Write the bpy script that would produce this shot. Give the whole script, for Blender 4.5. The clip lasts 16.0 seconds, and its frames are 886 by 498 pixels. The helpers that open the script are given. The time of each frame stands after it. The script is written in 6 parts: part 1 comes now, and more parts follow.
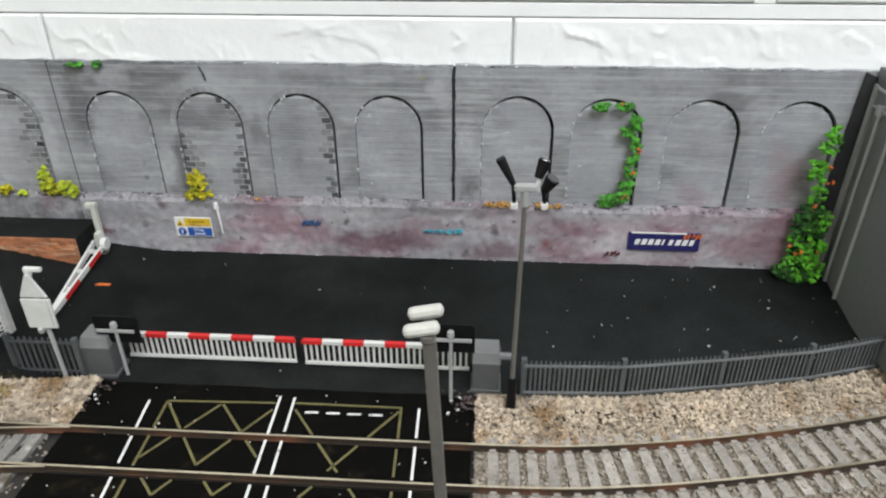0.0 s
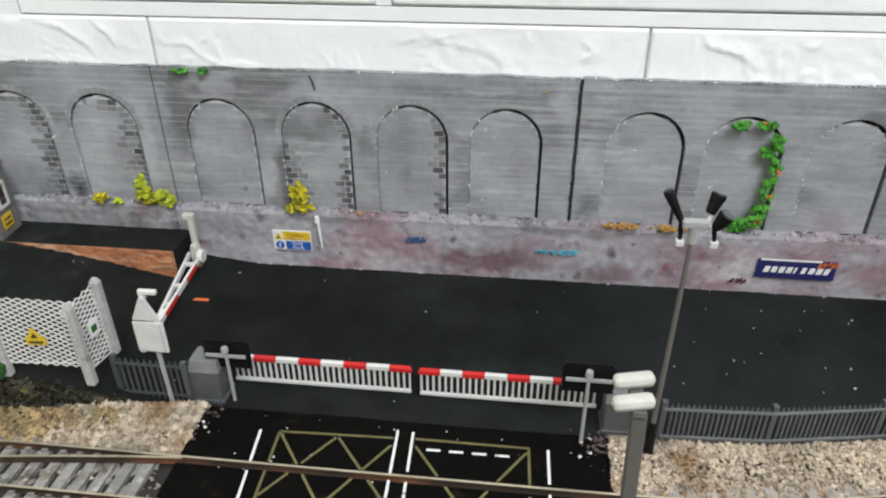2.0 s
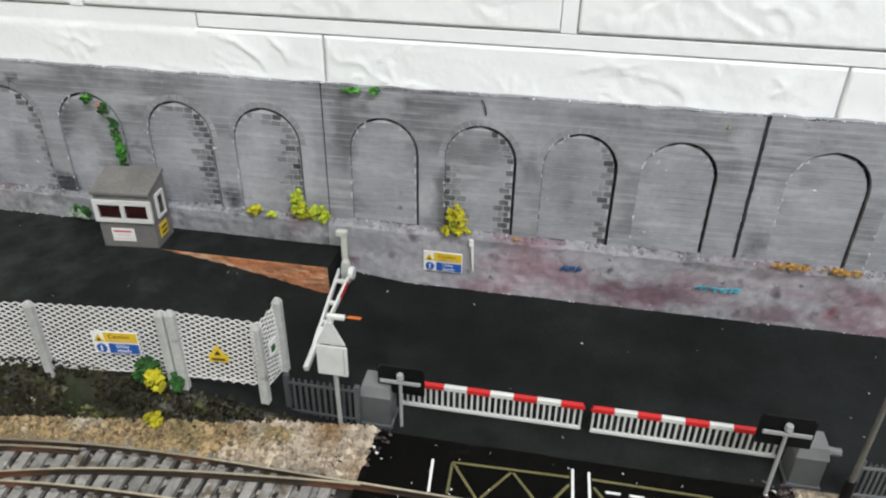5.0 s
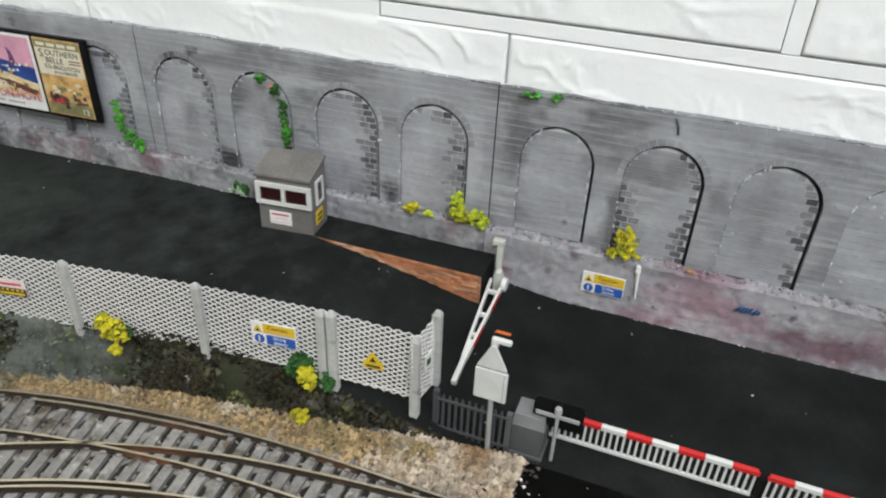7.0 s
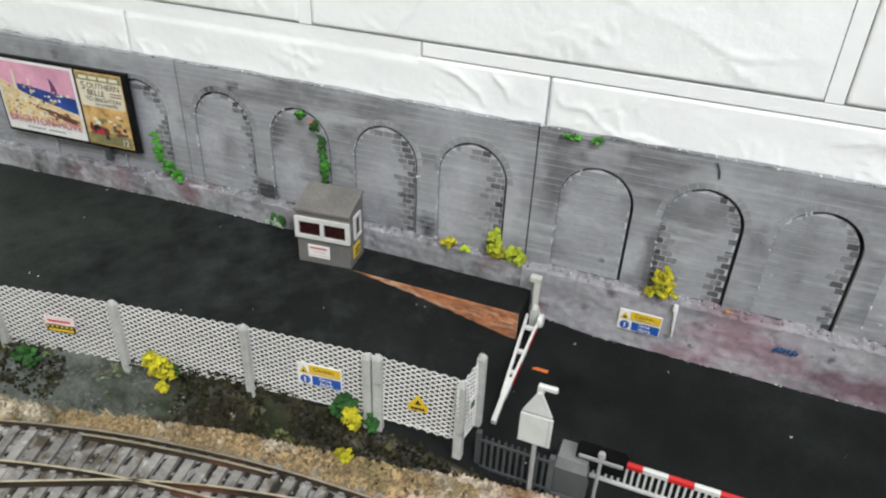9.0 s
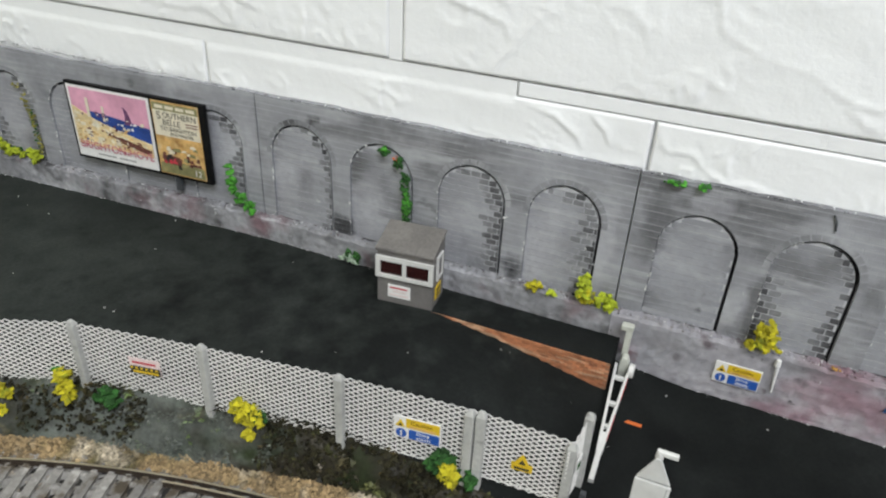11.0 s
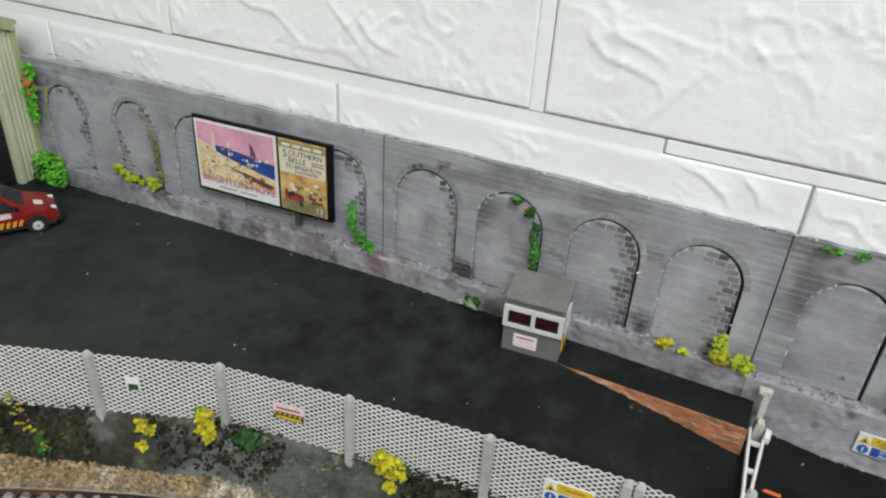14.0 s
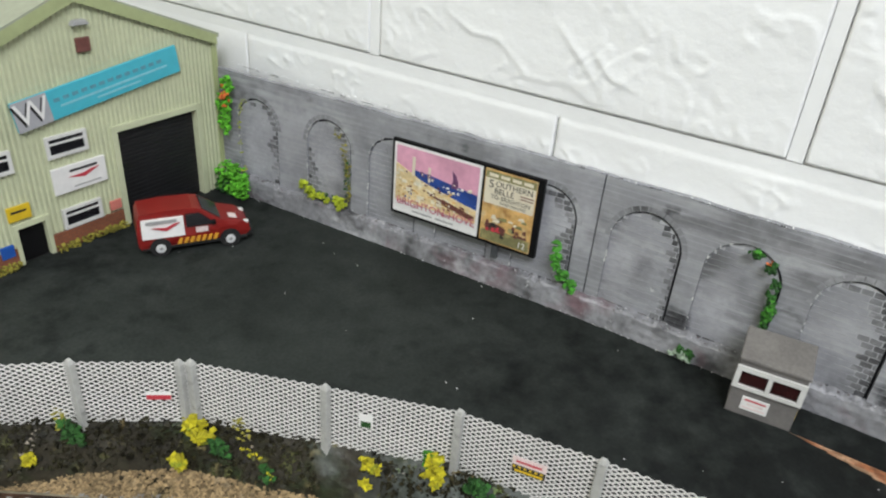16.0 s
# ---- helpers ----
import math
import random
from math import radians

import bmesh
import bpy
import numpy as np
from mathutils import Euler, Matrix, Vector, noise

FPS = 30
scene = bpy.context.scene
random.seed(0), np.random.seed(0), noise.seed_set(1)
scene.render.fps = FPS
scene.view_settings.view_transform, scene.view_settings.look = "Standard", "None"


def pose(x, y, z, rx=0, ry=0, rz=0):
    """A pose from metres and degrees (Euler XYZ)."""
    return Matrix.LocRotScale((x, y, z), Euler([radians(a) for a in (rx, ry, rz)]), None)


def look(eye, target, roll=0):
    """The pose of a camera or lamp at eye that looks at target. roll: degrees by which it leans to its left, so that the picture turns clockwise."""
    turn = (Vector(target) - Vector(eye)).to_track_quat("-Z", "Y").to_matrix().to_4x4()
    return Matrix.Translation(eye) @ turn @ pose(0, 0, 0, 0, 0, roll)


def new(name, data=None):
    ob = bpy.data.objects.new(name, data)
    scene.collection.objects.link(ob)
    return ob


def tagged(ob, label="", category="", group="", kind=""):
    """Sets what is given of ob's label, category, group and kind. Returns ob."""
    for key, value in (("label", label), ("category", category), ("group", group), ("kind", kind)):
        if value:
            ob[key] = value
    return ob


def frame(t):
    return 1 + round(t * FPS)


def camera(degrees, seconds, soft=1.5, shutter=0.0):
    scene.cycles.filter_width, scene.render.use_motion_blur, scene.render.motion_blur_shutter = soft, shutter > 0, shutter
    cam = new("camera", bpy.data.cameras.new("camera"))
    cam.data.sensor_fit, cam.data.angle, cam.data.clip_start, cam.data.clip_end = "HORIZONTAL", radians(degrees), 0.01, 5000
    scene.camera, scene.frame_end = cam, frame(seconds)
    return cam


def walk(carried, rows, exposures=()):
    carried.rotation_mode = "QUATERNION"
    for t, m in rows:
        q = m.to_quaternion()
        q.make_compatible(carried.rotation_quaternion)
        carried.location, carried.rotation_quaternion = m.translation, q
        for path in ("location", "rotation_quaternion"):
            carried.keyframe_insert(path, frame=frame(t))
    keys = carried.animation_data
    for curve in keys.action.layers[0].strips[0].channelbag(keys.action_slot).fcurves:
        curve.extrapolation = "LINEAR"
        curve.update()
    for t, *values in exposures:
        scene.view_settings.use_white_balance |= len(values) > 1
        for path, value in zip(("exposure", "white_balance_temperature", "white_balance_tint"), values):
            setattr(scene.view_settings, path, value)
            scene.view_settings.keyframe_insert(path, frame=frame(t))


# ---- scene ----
# A model railway scene on a shelf. Lengths below are in millimetres; the helpers turn them into metres.
cam = camera(63.9, 16.0, soft=2.2)
PATH = [
    (0, (0.01544, -0.00452, 0.16974), (0.00278, 0.16852, 0.07026), -0.37),
    (0.5, (0.01455, 0.00286, 0.17198), (0.00256, 0.17601, 0.07262), -0.16),
    (1, (0.00549, 0.00768, 0.17010), (-0.00571, 0.17971, 0.06872), 0.23),
    (1.5, (-0.00570, 0.01076, 0.17250), (-0.02043, 0.18218, 0.07051), -0.22),
    (2, (-0.02011, 0.01319, 0.17256), (-0.04077, 0.18399, 0.07058), -0.36),
    (2.5, (-0.02858, 0.01061, 0.17605), (-0.05283, 0.18156, 0.07512), -0.44),
    (3, (-0.04008, 0.00970, 0.17562), (-0.06806, 0.17975, 0.07412), -0.26),
    (3.5, (-0.05118, 0.01174, 0.17548), (-0.08031, 0.18156, 0.07392), 0.12),
    (4, (-0.05783, 0.01288, 0.17713), (-0.08691, 0.18250, 0.07524), 0.36),
    (4.2, (-0.05827, 0.01181, 0.17854), (-0.08764, 0.18162, 0.07703), 0.59),
    (6.3, (-0.09508, 0.02207, 0.18175), (-0.13291, 0.18881, 0.07798), 0.68),
    (6.5, (-0.09598, 0.02276, 0.18508), (-0.13793, 0.18873, 0.08167), 0.93),
    (7, (-0.09744, 0.02706, 0.18146), (-0.15429, 0.18621, 0.07451), 2.50),
    (7.5, (-0.10086, 0.02527, 0.18488), (-0.15806, 0.18530, 0.07945), 1.27),
    (8, (-0.10450, 0.02337, 0.18716), (-0.15926, 0.18429, 0.08178), 2.37),
    (8.5, (-0.10736, 0.02518, 0.18888), (-0.16526, 0.18526, 0.08388), 2.12),
    (8.7, (-0.10845, 0.02588, 0.19165), (-0.16734, 0.18486, 0.08555), 2.19),
    (10.8, (-0.13628, 0.02921, 0.19667), (-0.19731, 0.18974, 0.09417), 3.35),
    (11, (-0.14183, 0.02814, 0.19609), (-0.20628, 0.18757, 0.09397), 2.97),
    (11.5, (-0.14665, 0.02792, 0.19705), (-0.21319, 0.18625, 0.09456), 3.12),
    (12, (-0.14878, 0.02847, 0.19943), (-0.21452, 0.18756, 0.09760), 3.39),
    (12.5, (-0.15044, 0.02719, 0.19980), (-0.21722, 0.18567, 0.09769), 3.50),
    (13, (-0.15734, 0.02565, 0.20281), (-0.22732, 0.18321, 0.10143), 3.37),
    (13.5, (-0.16495, 0.02295, 0.20199), (-0.23448, 0.18169, 0.10215), 4.13),
    (14, (-0.18030, 0.01939, 0.20590), (-0.25485, 0.17617, 0.10658), 3.58),
    (14.5, (-0.19357, 0.01668, 0.20649), (-0.26997, 0.17305, 0.10795), 4.11),
    (15, (-0.20900, 0.01309, 0.20702), (-0.28937, 0.16681, 0.10746), 4.15),
    (15.5, (-0.22452, 0.00528, 0.20813), (-0.31018, 0.15596, 0.10834), 4.13),
    (16, (-0.24427, 0.00186, 0.20740), (-0.33471, 0.15060, 0.10893), 4.69),
]
EXPOSURES = [(0.0, -0.06), (4.2, -0.06), (7.0, -0.10), (8.6, 0.0), (11.0, -0.16), (11.5, -0.04), (12.5, -0.18), (13.5, -0.2), (16.0, -0.08)]
walk(cam, [(t, look(eye, target, roll)) for t, eye, target, roll in PATH], EXPOSURES)

MM = 0.001

# ---- light: one ceiling panel of the room, the rest is bounced by the room's walls ----
world = bpy.data.worlds.new("room_air")
scene.world = world
world.use_nodes = True
world.node_tree.nodes["Background"].inputs[0].default_value = (0.87, 0.94, 1.0, 1)
world.node_tree.nodes["Background"].inputs[1].default_value = 0.2


def area_lamp(name, eye, target, sx, sy, power, colour):
    data = bpy.data.lights.new(name, "AREA")
    data.shape, data.size, data.size_y, data.energy, data.color = "RECTANGLE", sx, sy, power, colour
    ob = new(name, data)
    ob.matrix_world = look(eye, target)
    return ob


area_lamp("ceiling_lamp", (0.5, -0.72, 1.38), (-0.15, 0.2, 0.0), 1.0, 0.5, 33, (0.912, 0.942, 1.0))


# ---- materials ----
def mat(name, base, rough=0.7, var=((4, 0.15), (40, 0.15)), tints=(), bump=None, metal=0.0, rand=0.0, island=0.0, brick=None, glass=False, spec=0.5, spots=(), courses=None):
    """A procedural surface. var: (size, amount) of brightness changes; tints: (colour, size, low, high[, flatness])
    patches; bump: (size, depth);
    spots: (colour, x, z, half width, half height, amount) stains and painted sheen, with ragged edges; courses: (first
    z, pitch, amount, colour) pale bed joints."""
    m = bpy.data.materials.new(name)
    m.use_nodes = True
    nt = m.node_tree
    bs = nt.nodes["Principled BSDF"]
    bs.inputs["Roughness"].default_value, bs.inputs["Metallic"].default_value = rough, metal
    co = nt.nodes.new("ShaderNodeTexCoord").outputs["Object"]
    place = nt.nodes.new("ShaderNodeNewGeometry").outputs["Position"]

    def noise_at(size, detail=4.0, seed=0.0, flat=1.0):
        n = nt.nodes.new("ShaderNodeTexNoise")
        n.noise_dimensions = "4D"
        n.inputs["Scale"].default_value, n.inputs["Detail"].default_value, n.inputs["W"].default_value = 1000.0 / size, detail, seed
        if flat == 1.0:
            nt.links.new(place, n.inputs["Vector"])
        else:
            stretch = nt.nodes.new("ShaderNodeVectorMath")
            stretch.operation = "MULTIPLY"
            stretch.inputs[1].default_value = (1.0, 1.0, flat)
            nt.links.new(place, stretch.inputs[0])
            nt.links.new(stretch.outputs[0], n.inputs["Vector"])
        return n.outputs["Fac"]

    def ranged(value, a, b, c, d):
        r = nt.nodes.new("ShaderNodeMapRange")
        for k, v in zip((1, 2, 3, 4), (a, b, c, d)):
            r.inputs[k].default_value = v
        nt.links.new(value, r.inputs[0])
        return r.outputs[0]

    def mixed(kind, fac, a, b):
        x = nt.nodes.new("ShaderNodeMixRGB")
        x.blend_type = kind
        for key, v in (("Fac", fac), ("Color1", a), ("Color2", b)):
            if isinstance(v, (int, float)):
                x.inputs[key].default_value = v
            elif isinstance(v, tuple):
                x.inputs[key].default_value = (*v, 1)
            else:
                nt.links.new(v, x.inputs[key])
        return x.outputs[0]

    rgb = nt.nodes.new("ShaderNodeRGB")
    rgb.outputs[0].default_value = (*base, 1)
    col = rgb.outputs[0]
    for n, (colour, size, low, high, *flat) in enumerate(tints):
        col = mixed("MIX", ranged(noise_at(size, 6.0, 3.7 + 2.3 * n, *flat), low, high, 0, 1), col, colour)
    def sums(kind, a, b):
        x = nt.nodes.new("ShaderNodeMath")
        x.operation = kind
        for k, v in enumerate((a, b)):
            if isinstance(v, (int, float)):
                x.inputs[k].default_value = v
            else:
                nt.links.new(v, x.inputs[k])
        return x.outputs[0]

    if spots or courses:
        axes = nt.nodes.new("ShaderNodeSeparateXYZ")
        nt.links.new(place, axes.inputs[0])
    for n, (colour, sx, sz, rx, rz, amount) in enumerate(spots):
        dx = sums("MULTIPLY", sums("SUBTRACT", axes.outputs[0], sx * MM), 1000.0 / rx)
        dz = sums("MULTIPLY", sums("SUBTRACT", axes.outputs[2], sz * MM), 1000.0 / rz)
        far = sums("SQRT", sums("ADD", sums("MULTIPLY", dx, dx), sums("MULTIPLY", dz, dz)), 0)
        ragged = sums("ADD", far, ranged(noise_at(9.0, 6.0, 31.0 + n), 0.3, 0.7, -0.55, 0.55))
        col = mixed("MIX", ranged(ragged, 0.35, 1.1, amount, 0), col, colour)
    for n, (size, amount) in enumerate(var):
        col = mixed("MULTIPLY", 1.0, col, ranged(noise_at(size, 4.0, 11.0 + n), 0.3, 0.7, 1 - amount, 1 + amount))
    if rand:
        col = mixed("MULTIPLY", 1.0, col, ranged(nt.nodes.new("ShaderNodeObjectInfo").outputs["Random"], 0, 1, 1 - rand, 1 + rand))
    if island:
        col = mixed("MULTIPLY", 1.0, col, ranged(nt.nodes.new("ShaderNodeNewGeometry").outputs["Random Per Island"], 0, 1, 1 - island, 1 + island))
    height = None
    if brick:
        sep, com, tex = nt.nodes.new("ShaderNodeSeparateXYZ"), nt.nodes.new("ShaderNodeCombineXYZ"), nt.nodes.new("ShaderNodeTexBrick")
        nt.links.new(co, sep.inputs[0])
        nt.links.new(sep.outputs[0], com.inputs[0])
        nt.links.new(sep.outputs[2], com.inputs[1])
        nt.links.new(com.outputs[0], tex.inputs["Vector"])
        for key, v in (("Scale", 1.0), ("Brick Width", brick[0] * MM), ("Row Height", brick[1] * MM), ("Mortar Size", brick[2] * MM), ("Mortar Smooth", 0.3)):
            tex.inputs[key].default_value = v
        col = mixed("MIX", ranged(tex.outputs["Fac"], 0, 1, 0, brick[3]), col, brick[4])
        height = ranged(tex.outputs["Fac"], 0, 1, 1, 0)
    if courses:
        step = sums("FRACT", sums("DIVIDE", sums("SUBTRACT", axes.outputs[2], courses[0] * MM), courses[1] * MM), 0)
        line = ranged(sums("ABSOLUTE", sums("SUBTRACT", step, 0.5), 0), 0.36, 0.47, 0, 1)
        worn = ranged(noise_at(16.0, 5.0, 51.0, 4.0), 0.42, 0.62, 0.1, 1)
        col = mixed("MIX", sums("MULTIPLY", sums("MULTIPLY", line, worn), courses[2]), col, courses[3])
    nt.links.new(col, bs.inputs["Base Color"])
    last = None
    if bump:
        b = nt.nodes.new("ShaderNodeBump")
        b.inputs["Strength"].default_value, b.inputs["Distance"].default_value = 0.8, bump[1] * MM
        nt.links.new(noise_at(bump[0], 6.0, 1.0), b.inputs["Height"])
        last = b.outputs[0]
    if height is not None:
        b = nt.nodes.new("ShaderNodeBump")
        b.inputs["Strength"].default_value, b.inputs["Distance"].default_value = 0.6, 0.16 * MM
        nt.links.new(height, b.inputs["Height"])
        if last is not None:
            nt.links.new(last, b.inputs["Normal"])
        last = b.outputs[0]
    if last is not None:
        nt.links.new(last, bs.inputs["Normal"])
    bs.inputs["Specular IOR Level"].default_value = 0.7 if glass else spec
    return m


FOAM = mat("white_foam", (0.838, 0.845, 0.843), 0.6, ((30, 0.02), (150, 0.02)), bump=(5, 0.5))
ROOM = mat("pale_wall_paint", (0.74, 0.745, 0.72), 0.8, ((30, 0.03), (300, 0.04)))
CREAM = mat("cream_paint", (0.92, 0.885, 0.71), 0.8, ((30, 0.03), (300, 0.04)))
CEIL = mat("ceiling_paint", (0.82, 0.82, 0.8), 0.8, ((30, 0.03),))
SOOT, SMUDGE, PALE, ROSE = (0.02, 0.02, 0.022), (0.10, 0.10, 0.104), (0.40, 0.40, 0.425), (0.27, 0.19, 0.21)
WALL_STAINS = [(SOOT, -209, 39, 6, 8, 0.95), (SOOT, -290, 39, 8, 7, 0.9), (SMUDGE, -157, 80, 6, 24, 0.75), (SMUDGE, -116, 50, 6, 17, 0.85), (SMUDGE, -82, 66, 5, 8, 0.6),
               (SMUDGE, 6, 42, 5, 8, 0.8), (SMUDGE, -120, 88, 16, 4, 0.55), (SMUDGE, -62, 88, 18, 4, 0.5), (SMUDGE, -395, 88, 26, 5, 0.5), (SMUDGE, -250, 88, 22, 4, 0.45),
               (PALE, -140, 87, 9, 5, 0.6), (PALE, 5, 63, 4, 14, 0.55), (PALE, -6, 84, 5, 9, 0.7), (PALE, -174, 62, 6, 24, 0.5), (PALE, -318, 52, 8, 20, 0.55),
               (PALE, -275, 55, 9, 16, 0.5), (PALE, -236, 50, 8, 14, 0.5), (PALE, -197, 50, 8, 16, 0.5), (PALE, -481, 54, 9, 20, 0.6), (PALE, -530, 54, 9, 20, 0.55),
               (PALE, -505, 62, 46, 40, 0.55), (PALE, -345, 66, 16, 34, 0.4), (ROSE, 136, 50, 9, 13, 0.7), (ROSE, 99, 42, 8, 7, 0.35)]
CARD = mat("grey_painted_brick_card", (0.272, 0.276, 0.293), 0.75, ((3, 0.07), (30, 0.22)),
           (((0.14, 0.14, 0.146), 40, 0.50, 0.68), ((0.36, 0.364, 0.38), 30, 0.52, 0.70), ((0.33, 0.335, 0.347), 30, 0.50, 0.66, 9.0), ((0.13, 0.13, 0.135), 38, 0.58, 0.74, 3.0), ((0.05, 0.05, 0.052), 14, 0.66, 0.76), ((0.62, 0.62, 0.62), 4, 0.71, 0.75)), (1.8, 0.14), brick=(4.4, 2.6, 0.3, 0.07, (0.38, 0.385, 0.40)), spec=0.25, spots=WALL_STAINS, courses=(35.5, 2.6, 0.5, (0.43, 0.435, 0.45)))
BRICK = mat("grey_painted_brick", (0.295, 0.299, 0.318), 0.75, ((2, 0.08), (25, 0.2)), (((0.12, 0.12, 0.124), 30, 0.55, 0.70, 0.8), ((0.36, 0.363, 0.378), 24, 0.50, 0.68, 8.0), ((0.08, 0.08, 0.083), 10, 0.66, 0.74), ((0.6, 0.6, 0.6), 3.5, 0.71, 0.76)), (1.2, 0.1), rand=0.03, spec=0.25, spots=WALL_STAINS)
BRICK_DARK = mat("dark_bare_brick", (0.105, 0.105, 0.109), 0.8, ((2, 0.2), (12, 0.4)), (((0.21, 0.21, 0.22), 9, 0.56, 0.68),), (1.0, 0.1), rand=0.35, spec=0.25)
BRICK_MID = mat("half_bare_brick", (0.215, 0.217, 0.226), 0.8, ((2, 0.15), (15, 0.2)), (((0.10, 0.10, 0.104), 11, 0.5, 0.64), ((0.32, 0.32, 0.33), 7, 0.54, 0.68, 4.0)), (1.0, 0.1), rand=0.12, spec=0.25)
BRICK_RING = mat("dark_stained_ring_brick", (0.235, 0.238, 0.25), 0.8, ((3, 0.12), (30, 0.2)), (((0.10, 0.10, 0.104), 16, 0.55, 0.68), ((0.36, 0.365, 0.375), 16, 0.52, 0.66)), (1.0, 0.1), spec=0.25)
MORTAR = mat("pale_mortar", (0.45, 0.455, 0.47), 0.9, ((2, 0.15), (20, 0.15)), (((0.20, 0.20, 0.207), 22, 0.54, 0.70),))
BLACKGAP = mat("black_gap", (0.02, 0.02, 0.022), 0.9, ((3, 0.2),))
WINE = (0.13, 0.065, 0.085)
PLINTH = mat("stained_render", (0.31, 0.30, 0.32), 0.85, ((3.5, 0.14), (35, 0.18)),
             (((0.235, 0.135, 0.165), 46, 0.47, 0.64, 2.2), ((0.12, 0.10, 0.11), 7, 0.58, 0.70), ((0.43, 0.41, 0.43), 26, 0.54, 0.72), ((0.20, 0.08, 0.09), 9, 0.66, 0.76), ((0.10, 0.09, 0.095), 3.0, 0.64, 0.71), ((0.7, 0.7, 0.7), 2.6, 0.70, 0.75)), (3.0, 0.4),
             spots=[(WINE, -32, 17, 24, 7, 0.8), (WINE, 20, 14, 18, 6, 0.65), ((0.25, 0.15, 0.18), -72, 22, 24, 9, 0.7), ((0.46, 0.44, 0.46), 72, 18, 20, 9, 0.7), ((0.27, 0.27, 0.285), -145, 22, 22, 18, 0.75), ((0.26, 0.16, 0.18), 122, 20, 16, 8, 0.6), ((0.12, 0.115, 0.12), 2, 33, 30, 3.5, 0.6), ((0.12, 0.115, 0.12), -100, 33, 22, 2.5, 0.5)])
CRUMB = mat("dark_red_crumbs", (0.085, 0.06, 0.058), 0.9, ((1, 0.2),), island=0.6)
PLINTH_GREY = mat("stained_grey_render", (0.26, 0.26, 0.272), 0.85, ((2.5, 0.18), (30, 0.2)),
                  (((0.07, 0.068, 0.07), 14, 0.50, 0.66), ((0.20, 0.125, 0.14), 22, 0.54, 0.70), ((0.46, 0.46, 0.48), 16, 0.56, 0.72), ((0.7, 0.7, 0.7), 3, 0.70, 0.75)), (3.0, 0.35))
# Two paler spots put the yard's and east road's sheen into the colour.
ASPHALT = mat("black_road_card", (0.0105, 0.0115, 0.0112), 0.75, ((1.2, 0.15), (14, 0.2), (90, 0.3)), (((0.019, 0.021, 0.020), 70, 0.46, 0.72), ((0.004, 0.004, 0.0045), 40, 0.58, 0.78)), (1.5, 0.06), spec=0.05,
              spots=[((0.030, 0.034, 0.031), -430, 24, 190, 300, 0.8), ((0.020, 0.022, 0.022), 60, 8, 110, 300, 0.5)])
DECK = mat("dark_crossing_deck", (0.0032, 0.0030, 0.0026), 0.65, ((1.2, 0.2), (15, 0.2)), (((0.016, 0.012, 0.007), 8, 0.62, 0.75),), (1.5, 0.08), spec=0.04)
WHITEPAINT = mat("worn_white_paint", (0.72, 0.72, 0.70), 0.7, ((1.5, 0.08), (10, 0.08)), (((0.15, 0.15, 0.15), 3, 0.66, 0.74),))
YELLOWPAINT = mat("worn_yellow_paint", (0.135, 0.118, 0.042), 0.7, ((1.5, 0.15), (10, 0.2)), (((0.03, 0.03, 0.025), 3, 0.6, 0.72),))
REDPAINT = mat("red_paint", (0.55, 0.02, 0.02), 0.5, ((4, 0.1),))
WHITEPLASTIC = mat("white_plastic", (0.63, 0.625, 0.60), 0.45, ((4, 0.05), (25, 0.05)))
GREYPLASTIC = mat("grey_plastic", (0.085, 0.088, 0.09), 0.5, ((3, 0.08), (20, 0.1)))
PALEGREY = mat("pale_grey_plastic", (0.56, 0.56, 0.54), 0.5, ((3, 0.06), (20, 0.1)))
YARDPALE = mat("pale_greenish_plastic", (0.50, 0.51, 0.45), 0.5, ((3, 0.08), (20, 0.1)))
LIGHTGREY = mat("light_grey_plastic", (0.34, 0.34, 0.335), 0.5, ((3, 0.06), (20, 0.1)))
DARKGREY = mat("dark_grey_plastic", (0.058, 0.062, 0.066), 0.5, ((3, 0.1), (20, 0.1)))
FENCEGREY = mat("grey_fence_plastic", (0.08, 0.085, 0.088), 0.5, ((3, 0.1), (20, 0.15)), rand=0.1)
BLACK = mat("black_plastic", (0.006, 0.006, 0.0065), 0.5, ((5, 0.2),), spec=0.15)
RAILGREY = mat("pale_blue_grey_plastic", (0.15, 0.158, 0.162), 0.5, ((3, 0.1), (20, 0.15)))
# The pale base colour stands in for the glue's milky sheen.
GLUE_SHEEN = mat("glued_scrub_painted_sheen", (0.095, 0.105, 0.09), 0.35, ((1.5, 0.2), (14, 0.25)), (((0.13, 0.19, 0.06), 9, 0.54, 0.66), ((0.05, 0.05, 0.035), 6, 0.56, 0.68), ((0.5, 0.5, 0.48), 4, 0.63, 0.72)), (1.2, 0.4), island=0.4)
CONCRETE = mat("concrete_post", (0.40, 0.40, 0.38), 0.8, ((2, 0.12), (20, 0.15)), (((0.2, 0.2, 0.19), 5, 0.6, 0.75),), (1.2, 0.12))
MESHWHITE = mat("off_white_mesh", (0.68, 0.665, 0.64), 0.5, ((3, 0.06), (40, 0.1)))
SLEEPER = mat("weathered_grey_sleeper", (0.23, 0.22, 0.205), 0.85, ((1.5, 0.18), (12, 0.2)), (((0.09, 0.072, 0.05), 7, 0.52, 0.64), ((0.40, 0.385, 0.36), 4, 0.58, 0.70)), (1.0, 0.1), rand=0.2)
SLEEPERPALE = mat("pale_brown_sleeper", (0.31, 0.285, 0.255), 0.85, ((1.5, 0.18), (12, 0.2)), (((0.14, 0.11, 0.085), 6, 0.56, 0.72),), (1.0, 0.1), rand=0.15)
